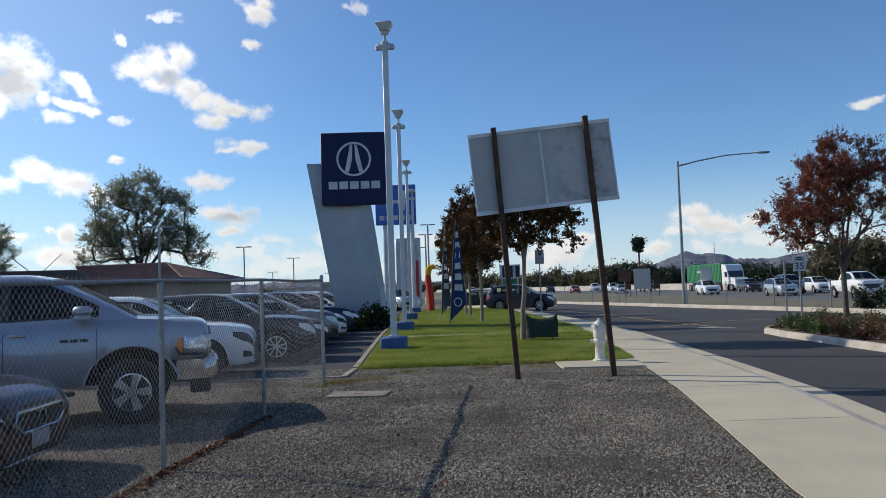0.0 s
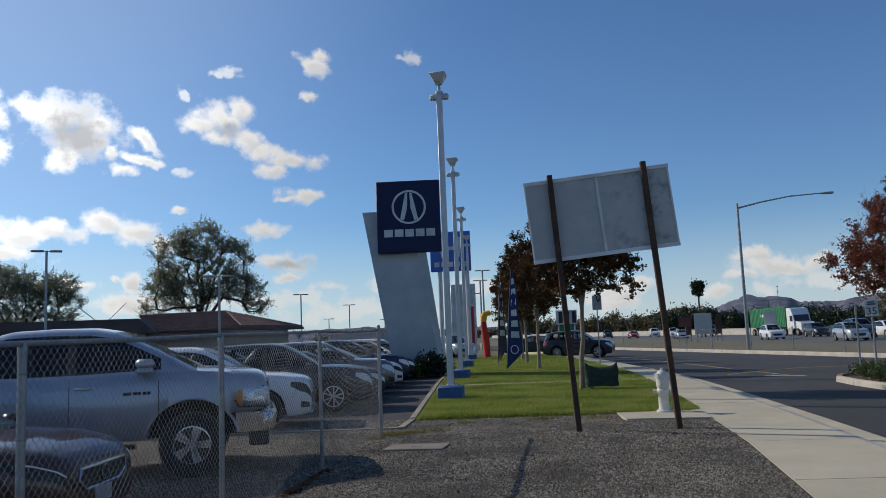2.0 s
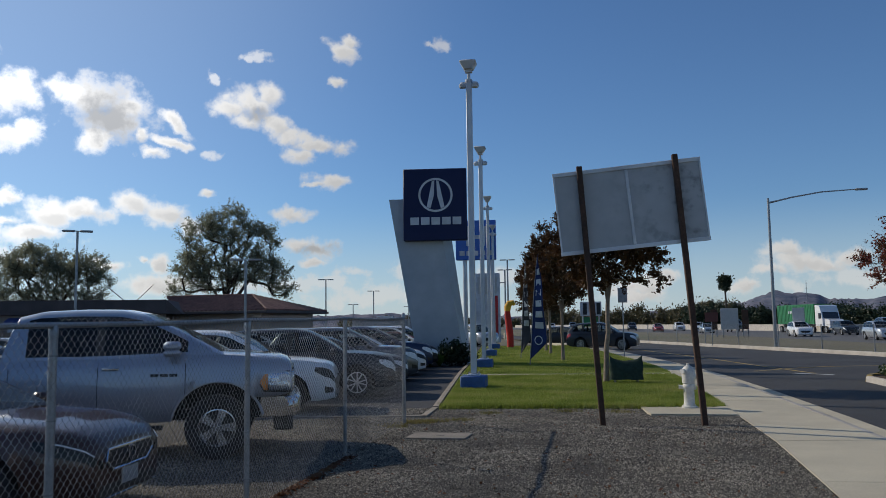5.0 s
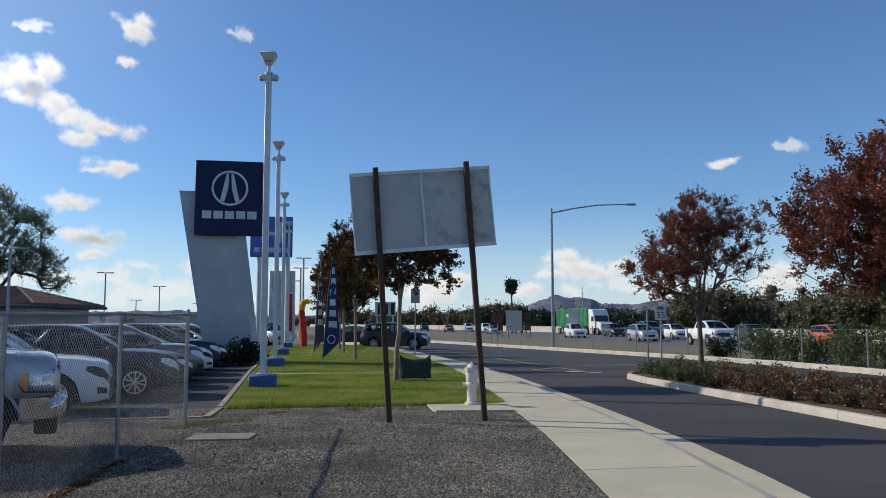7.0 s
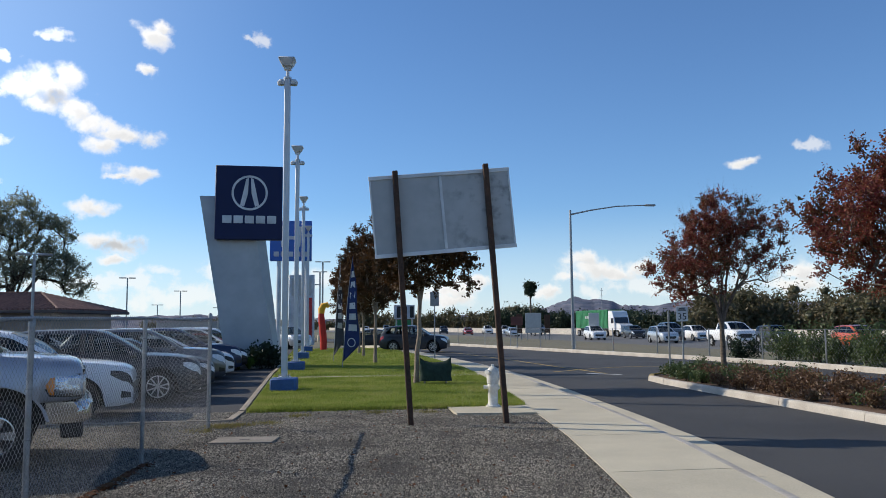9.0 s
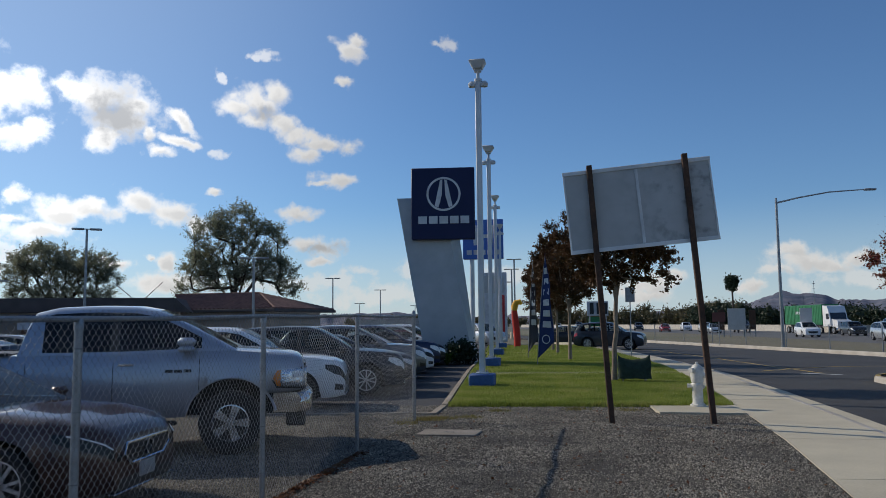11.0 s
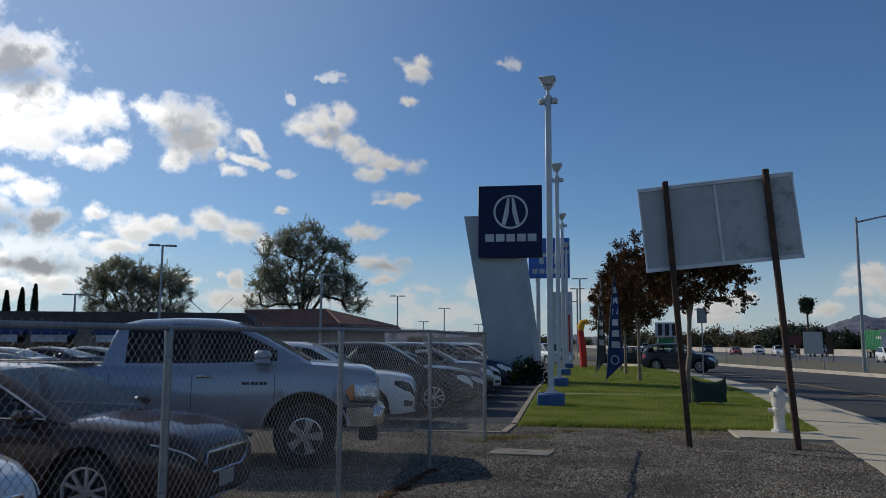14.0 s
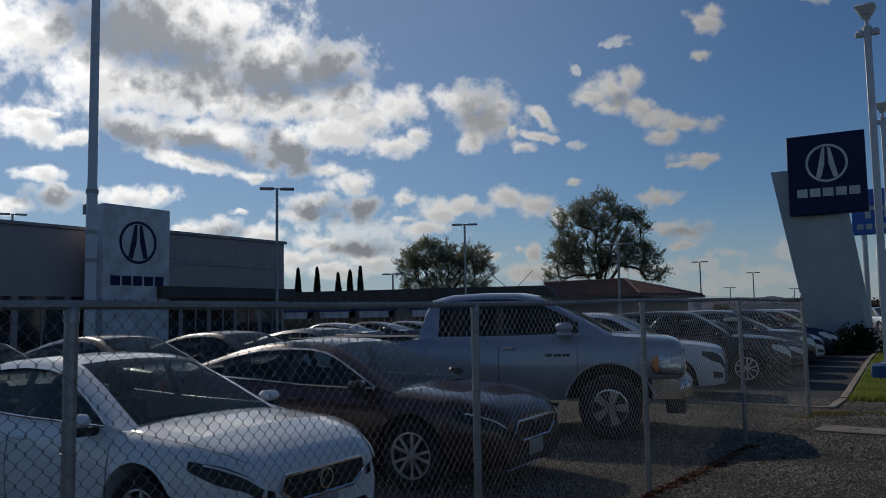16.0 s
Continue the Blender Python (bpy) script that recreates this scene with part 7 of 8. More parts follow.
def sedan_front(s, root, skin, colour):
    fo = s["fo"]
    Geo().prism([(-0.34, 0.46), (0.34, 0.46), (0.48, 0.56), (0.44, 0.655), (-0.44, 0.655), (-0.48, 0.56)], fo - 0.02, fo + 0.010, "yz").make("grille", M_BLACK, root, smooth=False)
    fr = Geo()
    pts = [(-0.34, 0.46), (0.34, 0.46), (0.48, 0.56), (0.44, 0.655), (-0.44, 0.655), (-0.48, 0.56)]
    fr.tube([(fo + 0.012, *p) for p in pts + pts[:1]], 0.016, 6, cap=False)
    fr.make("grille_frame", M_CHROME, root)
    for i in range(4):
        Geo().box(fo + 0.008, -0.40, 0.49 + i * 0.042, fo + 0.018, 0.40, 0.499 + i * 0.042).make("grille_bar", M_BLACK, root, smooth=False)
    g = ring(0.062, 0.078, 0, 0.57, -0.012, 0.012)
    g.v = [(fo + 0.024 - p[1], p[0], p[2]) for p in g.v]
    g.make("badge", M_CHROME, root, smooth=False)
    Geo().prism([(-0.62, 0.24), (0.62, 0.24), (0.52, 0.34), (-0.52, 0.34)], fo - 0.06, fo + 0.004, "yz").make("lower_intake", M_BLACK, root, smooth=False)
    Geo().box(fo - 0.10, -0.62, 0.205, fo + 0.012, 0.62, 0.228, 0.008).make("chin_trim", M_CHROME, root)
    Geo().box(fo + 0.004, -0.16, 0.30, fo + 0.022, 0.16, 0.45, 0.004).make("plate", M_PLATE, root, label="blank pale number plate")
    # bright line round the side windows, and a pale strip along each headlamp
    for sg in (-1, 1):
        strip = []
        for x in np.linspace(fo - 0.36, fo - 0.02, 7):
            yy_, zz_ = skin(x, 0.875, 0.012)
            strip.append((x + 0.012, sg * yy_, zz_))
        Geo().tube(strip, 0.008, 5).make("lamp_strip", M_LAMP, root)
        p = []
        for x in np.linspace(s["side"][0], s["side"][1], 24):
            zr, zd = lerp(s["roof"], x), lerp(s["deck"], x)
            hgt, full = zr - zd, s["H"] - zd
            k = 1 - (1 - s["taper"]) * min(1, hgt / full)
            z = max(zd + 0.04, zr - 0.08)
            wb_ = half_width(s, x) * 0.915
            p.append((x, sg * (wb_ * (1 + (k - 1) * (z - zd) / hgt) + 0.008), z))
        Geo().tube(p, 0.011, 5).make("window_trim", M_CHROME, root)
        Geo().tube([(x, sg * (half_width(s, x) * 0.915 + 0.010), lerp(s["deck"], x) + 0.03) for x in np.linspace(s["side"][0], s["side"][1], 16)], 0.010, 5).make("belt_trim", M_CHROME, root)


def truck_front(s, root, skin, colour):
    fo = s["fo"]
    Geo().prism([(-0.52, 0.86), (0.52, 0.86), (0.60, 1.20), (-0.60, 1.20)], fo - 0.06, fo + 0.03, "yz").make("grille", M_CHROME, root, smooth=False)
    for a in (-0.28, 0.28):
        for b in (0.90, 1.05):
            Geo().box(fo + 0.02, a - 0.24, b, fo + 0.036, a + 0.24, b + 0.10, 0.005).make("grille_mesh", M_BLACK, root, smooth=False)
    # chrome bumper with wrapped ends
    pts = [(-0.94, fo - 0.30), (-0.93, fo - 0.08), (-0.80, fo + 0.05), (-0.4, fo + 0.11), (0.4, fo + 0.11), (0.80, fo + 0.05), (0.93, fo - 0.08), (0.94, fo - 0.30)]
    v = []
    for y, x in pts:
        v += [(x, y, 0.55), (x + 0.02, y, 0.62), (x + 0.02, y, 0.76), (x - 0.03, y, 0.81), (x - 0.12, y, 0.81), (x - 0.12, y, 0.55)]
    n = 6
    f = [(i * n + k, i * n + (k + 1) % n, (i + 1) * n + (k + 1) % n, (i + 1) * n + k) for i in range(7) for k in range(n)] + [tuple(range(n)), tuple(7 * n + k for k in range(n))]
    mk("bumper", v, f, M_CHROME, root, angle=40)
    Geo().box(fo - 0.25, -0.78, 0.34, fo + 0.02, 0.78, 0.555, 0.03).make("air_dam", M_BLACK, root)
    for sg in (-1, 1):
        Geo().box(0.36, min(sg * 0.985, sg * 1.0), 0.0 + 1.0, 0.40, max(sg * 0.985, sg * 1.0), 1.02).make("marker", M_AMBER, root)
        # square headlamp wrapped round the corner: chrome bezel, reflector bowls behind a clear lens, amber end
        def wrap(outline, out, name, material):
            v = []
            for x, lo, hi in outline:
                for k in range(4):
                    z = lo + (hi - lo) * k / 3
                    if x <= fo - 0.04:
                        v.append((x, sg * (half_width(s, x) * 0.985 + out), z))
                    else:
                        v.append((fo + 0.012 + out, sg * (half_width(s, fo) * 0.97 - (x - fo + 0.04)), z))
            o = mk(name, v, [(i * 4 + k, i * 4 + k + 1, i * 4 + k + 5, i * 4 + k + 4) for i in range(len(outline) - 1) for k in range(3)], material, root, angle=25)
            so = o.modifiers.new("thick", "SOLIDIFY")
            so.thickness = 0.012
        wrap([(0.53, 1.005, 1.03), (0.60, 0.885, 1.135), (0.75, 0.875, 1.155), (0.94, 0.87, 1.165), (1.00, 0.87, 1.165), (1.24, 0.875, 1.165)], 0.004, "lamp_bezel", M_BLACK)
        wrap([(0.665, 0.905, 1.13), (0.75, 0.90, 1.137), (0.94, 0.895, 1.145), (1.00, 0.895, 1.145), (1.22, 0.90, 1.145)], 0.018, "lamp_lens", M_REFLECT)
        wrap([(0.555, 1.005, 1.03), (0.605, 0.91, 1.118), (0.655, 0.905, 1.127)], 0.018, "indicator", M_AMBER)
        for i in range(3):
            Geo().box(-0.86 + i * 0.12, min(sg * 1.0, sg * 1.014), 1.12, -0.76 + i * 0.12, max(sg * 1.0, sg * 1.014), 1.16, 0.003).make("badge_bar", M_BLACK, root, smooth=False)
        Geo().box(-2.7, min(sg * 0.88, sg * 0.99), 0.42, -0.7, max(sg * 0.88, sg * 0.99), 0.48, 0.02).make("running_board", M_BLACK, root)
        # wheel-arch lip
        for xw in (0.0, -s["wb"]):
            R = s["wr"] + s["arch"] + 0.01
            arc = [(xw + R * math.cos(a), sg * 0.99, s["wr"] + R * math.sin(a)) for a in np.linspace(0.25, math.pi - 0.25, 22)]
            Geo().tube(arc, 0.02, 5).make("arch_lip", colour, root)
    # bed walls: dark top rail and tailgate
    for sg in (-1, 1):
        Geo().box(-4.78, min(sg * 0.86, sg * 0.95), 1.37, -2.82, max(sg * 0.86, sg * 0.95), 1.41, 0.01).make("bed_rail", M_BLACK, root)
    Geo().box(-4.75, -0.85, 1.36, -2.85, 0.85, 1.395, 0.01).make("bed_cover", M_BLACK, root)


SEDAN_W = dict(SEDAN, lamp=(0.70, 0.90, 0.48), lampin=0.12)
RAM = dict(PICKUP, fat=True, wr=0.43, arch=0.17, chin=0.80, gaps=(-0.42, -1.52, -2.60), lamp=(0.30, 0.60, 0.80), lampin=0.20, round=0.06, nose=0.5, handle=M_CHROME, rim=M_ALLOY)
build_car(SEDAN_W, P_WHITE, "white_sedan", "white saloon car parked behind the fence", at(-5.19, 4.35, 1.7) @ Matrix.Scale(0.975, 4), lamp=M_LAMPDARK, extras=sedan_front)
build_car(SEDAN_W, P_BROWN, "brown_sedan", "dark brown saloon car with chrome window trim behind the fence", at(-4.96, 7.31, 2.4), lamp=M_LAMPDARK, extras=sedan_front)
build_car(RAM, P_SILVER, "pickup_truck", "silver blue crew-cab pickup truck with chrome bumper", at(-4.58, 11.15, 17.5), extras=truck_front, glass=M_GLASS_DARK, category="pickup truck")
row = [(SUV, P_WHITE, "white crossover car parked nose out"), (SUV, P_DARK, "dark slate crossover car parked nose out"), (SEDAN, P_DARK, "dark slate saloon car parked nose out"),
       (SUV, P_GREY, "dark grey crossover car parked nose out"), (SEDAN, P_WHITE, "white saloon car parked nose out"), (SUV, P_NAVY, "navy crossover car parked nose out"),
       (SEDAN, P_BLACK, "black saloon car parked nose out"), (SUV, P_LIGHT, "silver crossover car parked nose out"), (SEDAN, P_RED, "red saloon car parked nose out"),
       (SUV, P_WHITE, "white crossover car parked nose out"), (SEDAN, P_NAVY, "navy saloon car parked nose out")]
for i, (sp, col, lab) in enumerate(row):
    y = 17.3 + 2.65 * i
    x = -5.2 if i == 0 else -4.5 - 0.035 * (y - 20)
    y -= 0.7 if i == 0 else 0
    build_car(sp, col, "parked_car", lab, at(x, y, 10), detail=1 if i > 1 else 2, group="row along the drive", lamp=M_LAMPDARK if col is P_WHITE else None)
for i in range(6):
    y = 0.5 + i * 2.75
    sp, col, lab = [(SEDAN, P_DARK, "dark saloon car in the second row"), (SEDAN, P_GREY, "grey saloon car in the second row"), (SEDAN, P_BLACK, "black saloon car in the second row"),
                    (SEDAN, P_BROWN, "dark brown saloon car in the second row"), (SEDAN, P_DARK, "dark saloon car in the second row"), (SEDAN, P_NAVY, "navy saloon car in the second row")][i]
    build_car(sp, col, "parked_car", lab, at(-11.4, y, 2), detail=1, group="second row of the lot")
for i in range(10):
    y = 26 + i * 2.8
    sp, col, lab = [(SEDAN, P_GREY, "grey saloon car far back in the lot"), (SEDAN, P_DARK, "dark saloon car far back in the lot"), (SEDAN, P_GREY, "grey saloon car far back in the lot"), (SEDAN, P_DARK, "dark saloon car far back in the lot")][i % 4]
    build_car(sp, col, "parked_car", lab, at(-24.5, y, 185), detail=0, group="far rows of the lot")
for i in range(9):
    y = 40 + i * 2.8
    sp, col, lab = [(SEDAN, P_DARK, "dark saloon car far back in the lot"), (SEDAN, P_WHITE, "white saloon car far back in the lot"), (SEDAN, P_BLACK, "black saloon car far back in the lot")][i % 3]
    build_car(sp, col, "parked_car", lab, at(-14.0, y, 10), detail=0, group="far rows of the lot")
build_car(SUV, P_LIGHT, "parked_car", "silver crossover car beyond the sign pylons", at(-3.6, 62, -60), detail=0)
build_car(SEDAN, P_DARK, "parked_car", "dark saloon car at the far lawn edge", at(0.6, 63, 172), detail=1)
build_car(COUPE, P_LIGHT, "silver_coupe", "silver coupe on the side road", pose(4.75, 71.0, -0.15, 0, 0, -104), detail=2, lamp=M_LAMPDARK)
build_car(SUV, P_DARK, "grey_crossover", "dark slate crossover car turning on the side road", pose(6.3, 55.0, -0.15, 0, 0, -16) @ Matrix.Diagonal((1, 1, 1.1, 1)), detail=1)

# ---- freeway traffic ----
fw = [(59, -3.4, "p"), (52, 2.5, "o"), (66, 4.5, "d"), (74, -2.5, "s"), (80, 1.0, "g"), (82, 5.0, "w"), (92, -2.8, "w"), (98, 4.8, "d"), (126, -2.6, "l"), (132, 4.0, "g"), (140, 0.8, "w"), (152, -2.5, "r"), (160, 4.5, "w"), (176, 0.5, "d"),
      (190, -2.5, "w"), (205, 3.5, "l"), (222, 0.0, "g"), (236, -2.0, "w"), (44, 5.2, "r"), (38, 1.5, "d")]
KINDS = {"p": (PICKUP, P_WHITE, "white pickup truck on the freeway"), "w": (SUV, P_WHITE, "white crossover car on the freeway"), "d": (SUV, P_DARK, "dark crossover car on the freeway"), "s": (SUV, P_LIGHT, "silver crossover car on the freeway"),
         "g": (PICKUP, P_GREY, "grey pickup truck on the freeway"), "l": (SEDAN, P_LIGHT, "silver saloon car on the freeway"), "r": (SEDAN, P_RED, "red saloon car on the freeway"), "o": (SUV, P_RUST, "orange-red crossover car on the freeway")}
for y, off, k in fw:
    sp, col, lab = KINDS[k]
    build_car(sp, col, "freeway_car", lab, pose(lane_x(y) + off, y, -0.2, 0, 0, -90 - 4), detail=0, group="freeway traffic", glass=M_GLASS_DARK)

M_GREENBOX = mat("green container", (0.02, 0.20, 0.08), 0.6, vary=0.1, scale=2)
semi = thing("semi_truck", "white semi truck with a green container", "truck", pose(lane_x(113) + 9.0, 113, -0.2, 0, 0, -84))
Geo().box(-13.6, -1.25, 1.25, -1.6, 1.25, 4.05, 0.04).make("container", M_GREENBOX, semi, smooth=False)
for i in range(24):
    Geo().box(-13.4 + i * 0.49, -1.29, 1.4, -13.18 + i * 0.49, -1.25, 3.95, 0.01).make("rib", M_GREENBOX, semi, smooth=False)
for i in range(6):
    Geo().box(-9.6 + i * 0.55, -1.30, 2.75, -9.25 + i * 0.55, -1.292, 3.15).make("bar", M_SIGNWHITE, semi, smooth=False)
Geo().box(-13.4, -0.5, 0.95, 2.2, 0.5, 1.25, 0.03).make("chassis", M_BLACK, semi)
Geo().prism([(-1.3, 1.0), (0.75, 1.0), (0.75, 1.95), (0.45, 2.9), (0.0, 3.75), (-1.3, 3.9)], -1.2, 1.2, "xz").make("cab", P_WHITE, semi, smooth=False)
Geo().prism([(0.75, 0.75), (2.35, 0.75), (2.35, 1.65), (2.1, 1.85), (0.75, 2.0)], -0.95, 0.95, "xz").make("bonnet", P_WHITE, semi, smooth=False)
Geo().add([(0.765, -1.05, 2.02), (0.765, 1.05, 2.02), (0.475, 1.05, 2.88), (0.475, -1.05, 2.88)], [(0, 1, 2, 3)]).make("windscreen", M_WINDOW, semi, smooth=False)
Geo().box(-0.35, -1.215, 2.0, 0.45, -1.205, 2.75).make("side_window", M_WINDOW, semi, smooth=False)
Geo().box(2.35, -0.55, 0.9, 2.39, 0.55, 1.6, 0.01).make("grille", M_BLACK, semi, smooth=False)
Geo().box(2.1, -1.15, 0.45, 2.55, 1.15, 0.8, 0.05).make("bumper", M_CHROME, semi)
for x in (1.4, -2.3, -3.6, -11.5, -12.8):
    for sg in (-1, 1):
        t, r, d = wheel_geo(0.5, 0.3, 5, sg)
        o = d.make("wheel", M_BLACK, semi)
        o.matrix_basis = pose(x, sg * 1.0, 0.5)
        t.make("tyre", M_TYRE, o)
        r.make("rim", M_RIM, o)


# pale blue tanker truck in the far lanes
M_TANK = mat("pale blue tank paint", (0.24, 0.47, 0.62), 0.35, vary=0.06, scale=2, second=(0.30, 0.52, 0.66), patch=0.8, coat=0.4)
tanker = thing("tanker_truck", "white truck with a pale blue round tank", "truck", pose(lane_x(100) + 19.5, 100, -0.2, 0, 0, -84))
Geo().lathe([(0.001, -10.6), (0.6, -10.55), (1.0, -10.3), (1.08, -10.0), (1.08, -1.8), (1.0, -1.5), (0.6, -1.25), (0.001, -1.2)], 24, (0, 0, 2.35), "x").make("tank", M_TANK, tanker)
for x in (-9.4, -7.4, -5.9, -4.4, -2.4):
    Geo().lathe([(1.085, x - 0.05), (1.11, x - 0.05), (1.11, x + 0.05), (1.085, x + 0.05)], 24, (0, 0, 2.35), "x").make("band", M_STEEL, tanker)
for i in range(5):
    Geo().box(-7.6 + i * 0.75, -1.13, 2.2, -7.1 + i * 0.75, -1.08, 2.6, 0.01).make("bar", M_SIGNWHITE, tanker, smooth=False)
Geo().box(-10.4, -0.5, 0.9, 1.6, 0.5, 1.2, 0.03).make("chassis", M_BLACK, tanker)
Geo().prism([(-0.9, 0.9), (1.6, 0.9), (1.6, 1.75), (0.75, 1.95), (0.4, 2.85), (-0.9, 3.0)], -1.15, 1.15, "xz").make("cab", P_WHITE, tanker, smooth=False)
Geo().box(-0.45, -1.165, 1.95, 0.4, -1.153, 2.6).make("side_window", M_WINDOW, tanker, smooth=False)
for x in (1.0, -2.0, -3.2, -8.4, -9.6):
    for sg in (-1, 1):
        t, r, d = wheel_geo(0.5, 0.3, 5, sg)
        o = d.make("wheel", M_BLACK, tanker)
        o.matrix_basis = pose(x, sg * 0.98, 0.5)
        t.make("tyre", M_TYRE, o)
        r.make("rim", M_RIM, o)


# far road furniture
def sign_pair(az, d, w, h, z, face, label):
    x, y = polar(az, d)
    root = thing("freeway_sign", label, "road sign", pose(x, y, -0.2, 0, 0, -az))
    for sx in (-w * 0.38, w * 0.38):
        Geo().tube([(sx, 0.08, 0), (sx, 0.08, z + h * 0.8)], 0.08, 8).make("post", M_STEEL, root)
    Geo().box(-w / 2, -0.04, z, w / 2, 0.02, z + h, 0.01).make("plate", face, root, smooth=False)


sign_pair(13.9, 95, 1.9, 2.4, 0.9, M_BOARD, "grey back of a freeway sign on two posts")
sign_pair(12.9, 96, 0.7, 2.3, 0.9, M_POST, "narrow dark freeway sign on two posts")
sign_pair(14.9, 97, 0.7, 2.2, 0.9, M_POST, "narrow dark freeway sign on two posts")
sign_pair(18.2, 100, 1.3, 1.9, 1.4, M_BOARD, "grey back of a freeway sign on two posts")
sign_pair(4.6, 84, 2.2, 1.5, 2.6, M_SIGNWHITE, "white roadside board with dark bars")
sign_pair(4.5, 86, 1.7, 1.0, 1.5, M_GREENBOX, "small green roadside board")
bd = thing("board_bars", "dark bars on the roadside board", "sign bars", pose(*polar(4.6, 83.9), -0.2, 0, 0, -4.6))
for x in (-0.8, -0.1, 0.6):
    Geo().box(x, -0.03, 2.75, x + 0.4, 0, 3.95, 0.01).make("bar", M_BLACK, bd, smooth=False)

# ---- loose ground cover ----
M_WEED = leaf_mat("yellowish weeds", [(0.12, 0.13, 0.03), (0.22, 0.19, 0.06), (0.30, 0.24, 0.10)], 0.3)
rng = np.random.default_rng(77)


def pebbles(name, n, y0, y1, rmin, rmax, label, left=None):
    y = y0 + (y1 - y0) * rng.uniform(0, 1, n)
    xl = -3.433 + 0.077 * y - (0.0 if left is None else left)
    xr = np.array([walk_left(q) for q in y]) - 0.02
    x = xl + (xr - xl) * rng.uniform(0, 1, n)
    # sparser where the soil shows through
    keep = np.array([noise.noise((a * 0.9, b * 0.9, 2.0)) + 0.5 * noise.noise((a * 2.6, b * 2.6, 5.0)) for a, b in zip(x, y)]) + rng.uniform(-0.15, 1.0, n) > 0
    x, y = x[keep], y[keep]
    n = len(x)
    r = rmin + (rmax - rmin) * rng.uniform(0, 1, n) ** 2.2
    ang = rng.uniform(0, 6.283, n)
    base = np.array([(1, 0, 0), (0, 1, 0), (-1, 0, 0), (0, -1, 0), (0, 0, 0.95), (0, 0, -0.6)], float)
    v = base[None] * rng.uniform(0.65, 1.25, (n, 6, 1)) * r[:, None, None]
    c, s = np.cos(ang)[:, None], np.sin(ang)[:, None]
    v = np.stack([v[:, :, 0] * c - v[:, :, 1] * s, v[:, :, 0] * s + v[:, :, 1] * c, v[:, :, 2]], 2)
    v += np.stack([x, y, r * 0.3 + np.array([gravel_z(a, b) for a, b in zip(x, y)])], 1)[:, None, :]
    tri = np.array([(0, 1, 4), (1, 2, 4), (2, 3, 4), (3, 0, 4)])
    f = (tri[None] + (np.arange(n) * 6)[:, None, None]).reshape(-1, 3)
    tagged(quick(name, v.reshape(-1, 3), f, M_PEBBLE, None), label, "gravel", kind="stuff")


pebbles("gravel_stones", 190000, 4.0, 10.0, 0.004, 0.0165, "loose grey gravel stones", 3.0)
pebbles("gravel_stones", 120000, 10.0, 16.6, 0.006, 0.020, "loose grey gravel stones", 3.0)


def scatter_leaves(name, label, pts, size, material, category):
    n = len(pts)
    a = rng.uniform(0, 6.283, n)
    t = rng.normal(0, 0.35, (n, 2))
    s = size * rng.uniform(0.6, 1.3, n)
    u = np.stack([np.cos(a), np.sin(a), t[:, 0]], 1) * s[:, None]
    w = np.stack([-np.sin(a), np.cos(a), t[:, 1]], 1) * s[:, None] * 0.6
    p = np.array(pts)
    v = np.stack([p - u, p + w, p + u, p - w], 1).reshape(-1, 3)
    tagged(quick(name, v, np.arange(n * 4).reshape(-1, 4), material, None), label, category, kind="stuff")


n = 1300
y = rng.uniform(3.5, 10.5, n)
x = np.array([fence_x(q) for q in y]) + np.abs(rng.normal(0, 0.07, n)) + 0.03
scatter_leaves("leaf_drift", "drift of red-brown leaves along the fence foot", np.stack([x, y, np.array([0.016 + gravel_z(a, b) for a, b in zip(x, y)])], 1), 0.028, M_LITTER, "leaves")
n = 700
y = rng.uniform(4.5, 16.4, n)
x = -2.6 + (np.array([walk_left(q) for q in y]) + 2.6) * rng.uniform(0, 1, n)
scatter_leaves("leaf_litter", "scattered dry leaves on the gravel", np.stack([x, y, np.array([0.016 + gravel_z(a, b) for a, b in zip(x, y)])], 1), 0.026, M_LITTER, "leaves")


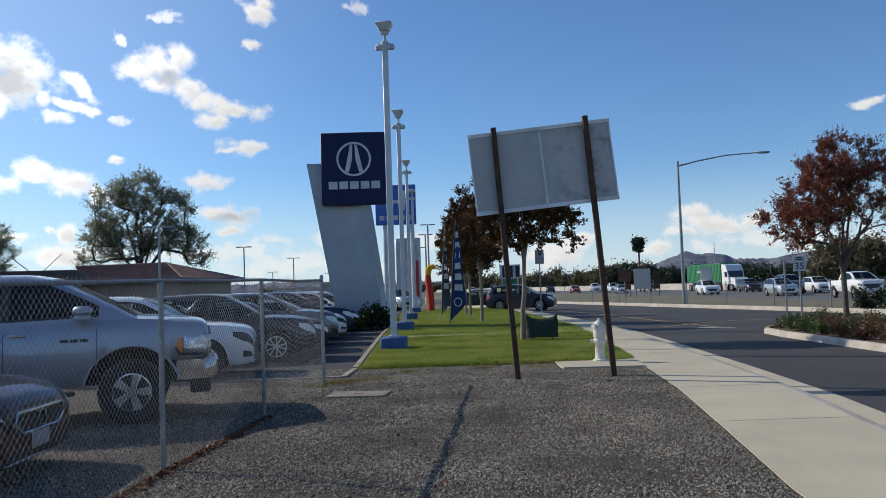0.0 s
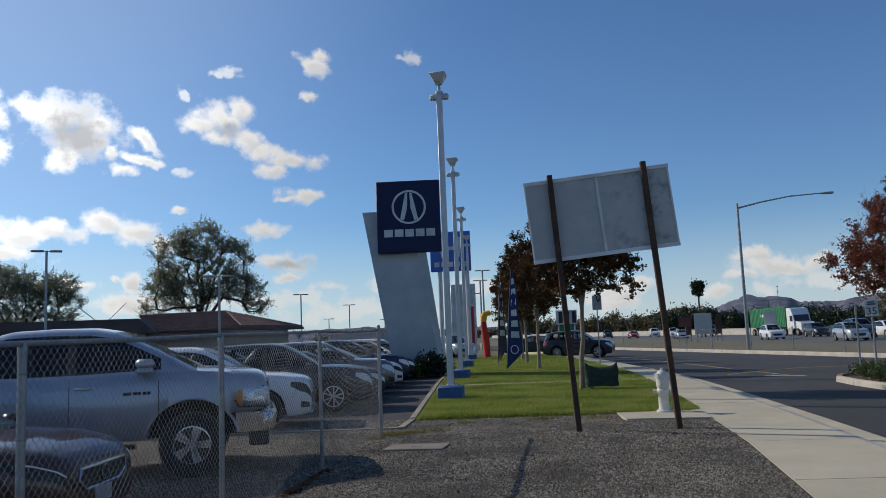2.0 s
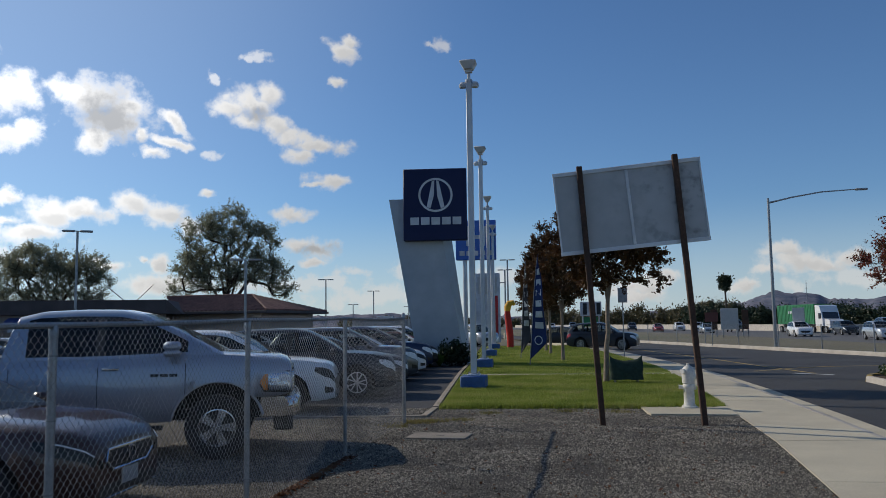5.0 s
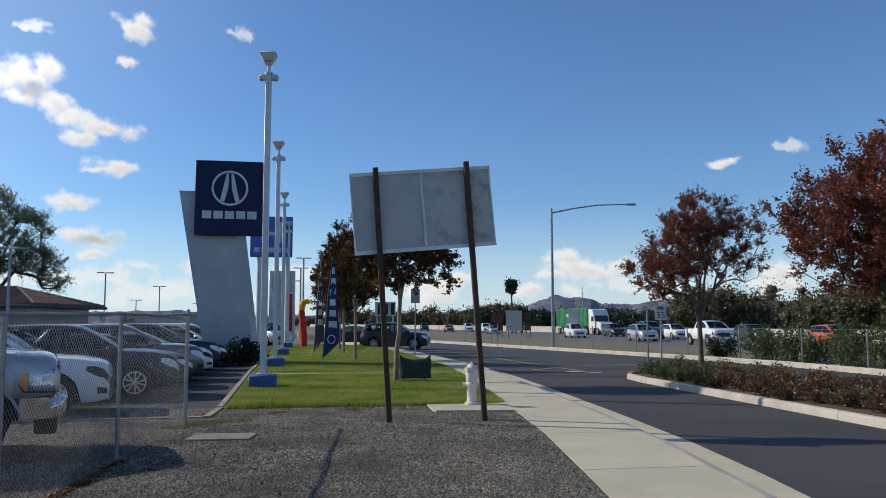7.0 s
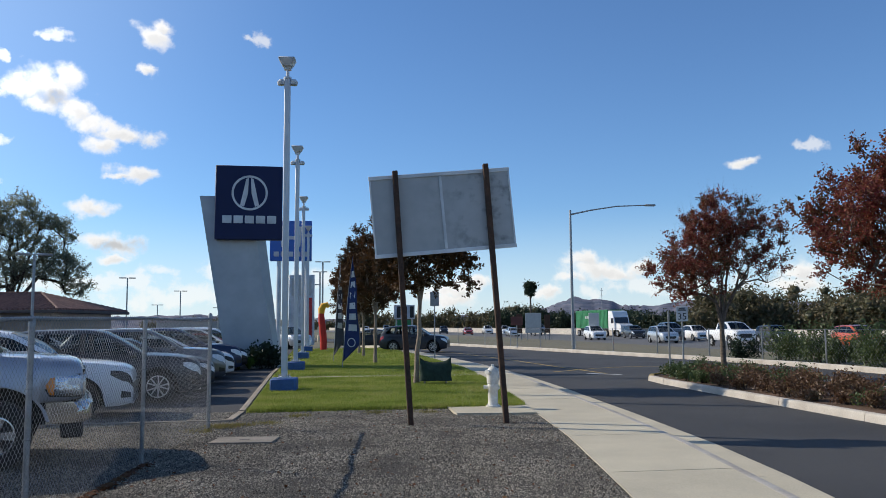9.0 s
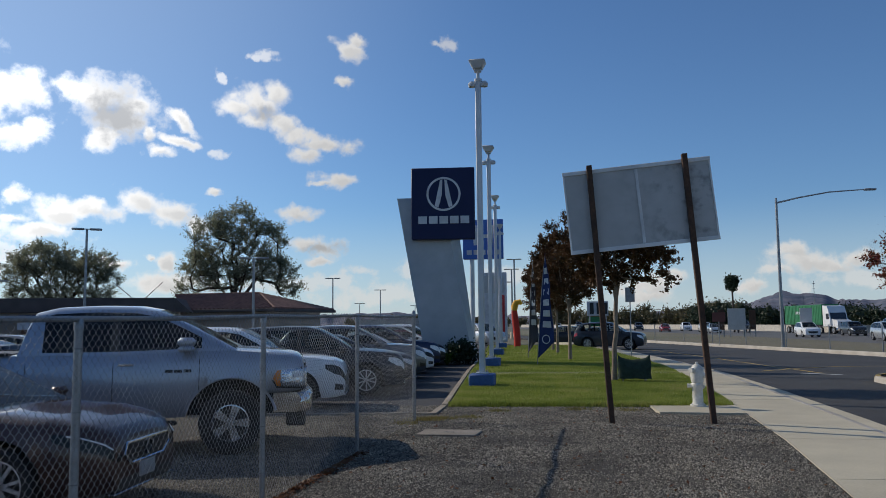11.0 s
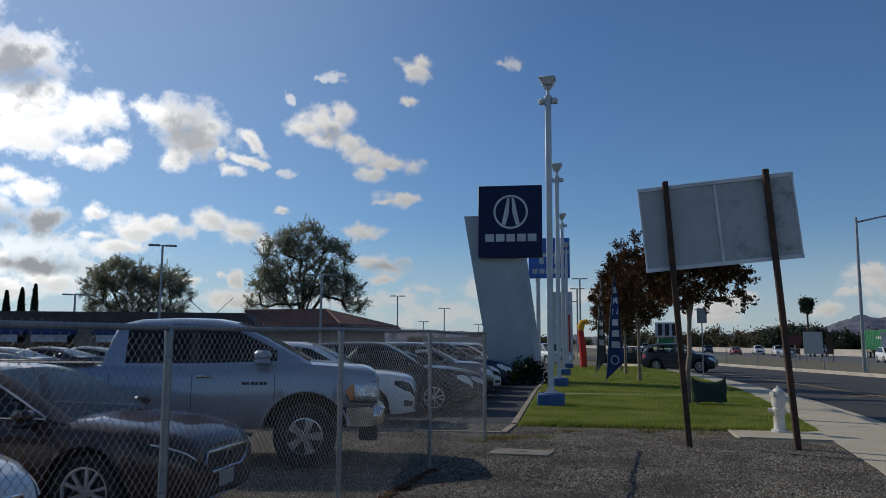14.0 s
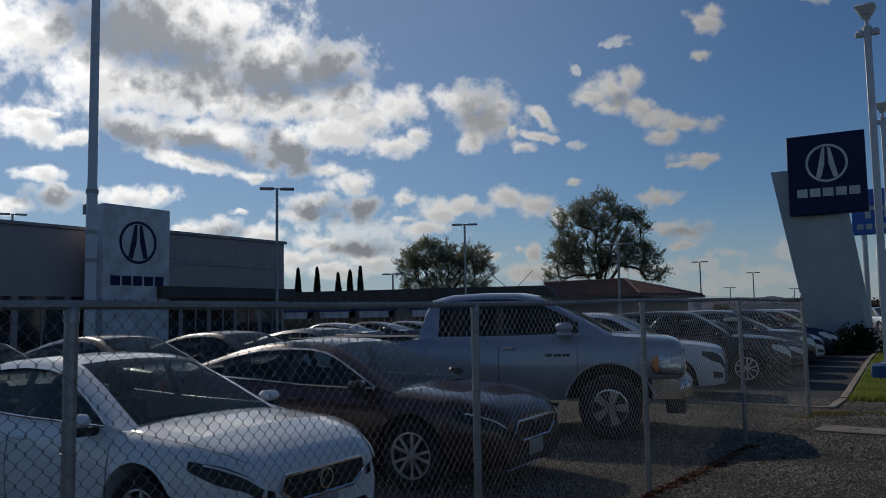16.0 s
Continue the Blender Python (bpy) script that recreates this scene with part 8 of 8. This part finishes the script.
def blades(name, label, x, y, z, h, wdt, category="grass", material=None):
    n = len(x)
    a = rng.uniform(0, 6.283, n)
    l = rng.normal(0, 0.35, (n, 2)) * h[:, None]
    dx, dy = np.cos(a) * wdt, np.sin(a) * wdt
    v = np.stack([np.stack([x - dx, y - dy, z], 1), np.stack([x + dx, y + dy, z], 1), np.stack([x + l[:, 0], y + l[:, 1], z + h], 1)], 1).reshape(-1, 3)
    tagged(quick(name, v, np.arange(n * 3).reshape(-1, 3), material or M_GRASS, None), label, category, kind="stuff")


def grass(n, y0, y1, h0, h1, w):
    y = y0 + (y1 - y0) * rng.uniform(0, 1, n)
    x = -2.0 - 0.04 * (y - 16.6) + (np.array([walk_left(q) for q in y]) + 2.0 + 0.04 * (y - 16.6)) * rng.uniform(0, 1, n)
    blades("grass_blades", "short mown green grass", x, y, np.full(n, 0.025), rng.uniform(h0, h1, n), w)


grass(120000, 16.55, 26.6, 0.03, 0.075, 0.006)
grass(60000, 27.5, 40, 0.03, 0.08, 0.010)
grass(25000, 40, 60, 0.04, 0.09, 0.018)
n = 9000
y = 16.5 + np.abs(rng.normal(0, 0.10, n)) * -1 + 0.08
blades("edge_grass", "ragged grass along the lawn edge", rng.uniform(-2.0, 3.6, n), y, np.full(n, 0.005), rng.uniform(0.05, 0.15, n), 0.006)
for cx, cy, k in ((-2.2, 14.15, 500), (-1.9, 14.3, 350), (-1.4, 14.45, 250), (-0.9, 15.6, 200), (0.6, 15.9, 260), (1.6, 15.8, 200), (-2.45, 13.6, 250)):
    blades("weeds", "tuft of yellow-green weeds in the gravel", rng.normal(cx, 0.13, k), rng.normal(cy, 0.10, k), np.full(k, 0.0), rng.uniform(0.02, 0.08, k), 0.007, "weeds", M_WEED)

rp = thing("roof_poles", "two thin slanted poles on the low building's roof", "roof pole", pose(*polar(-27.6, 61), 3.69))
for sx, dx in ((-0.4, -1.6), (0.3, 1.4)):
    Geo().tube([(sx, 0, 0), (sx + dx, 0, 1.25)], 0.035, 5).make("pole", M_STEEL, rp)
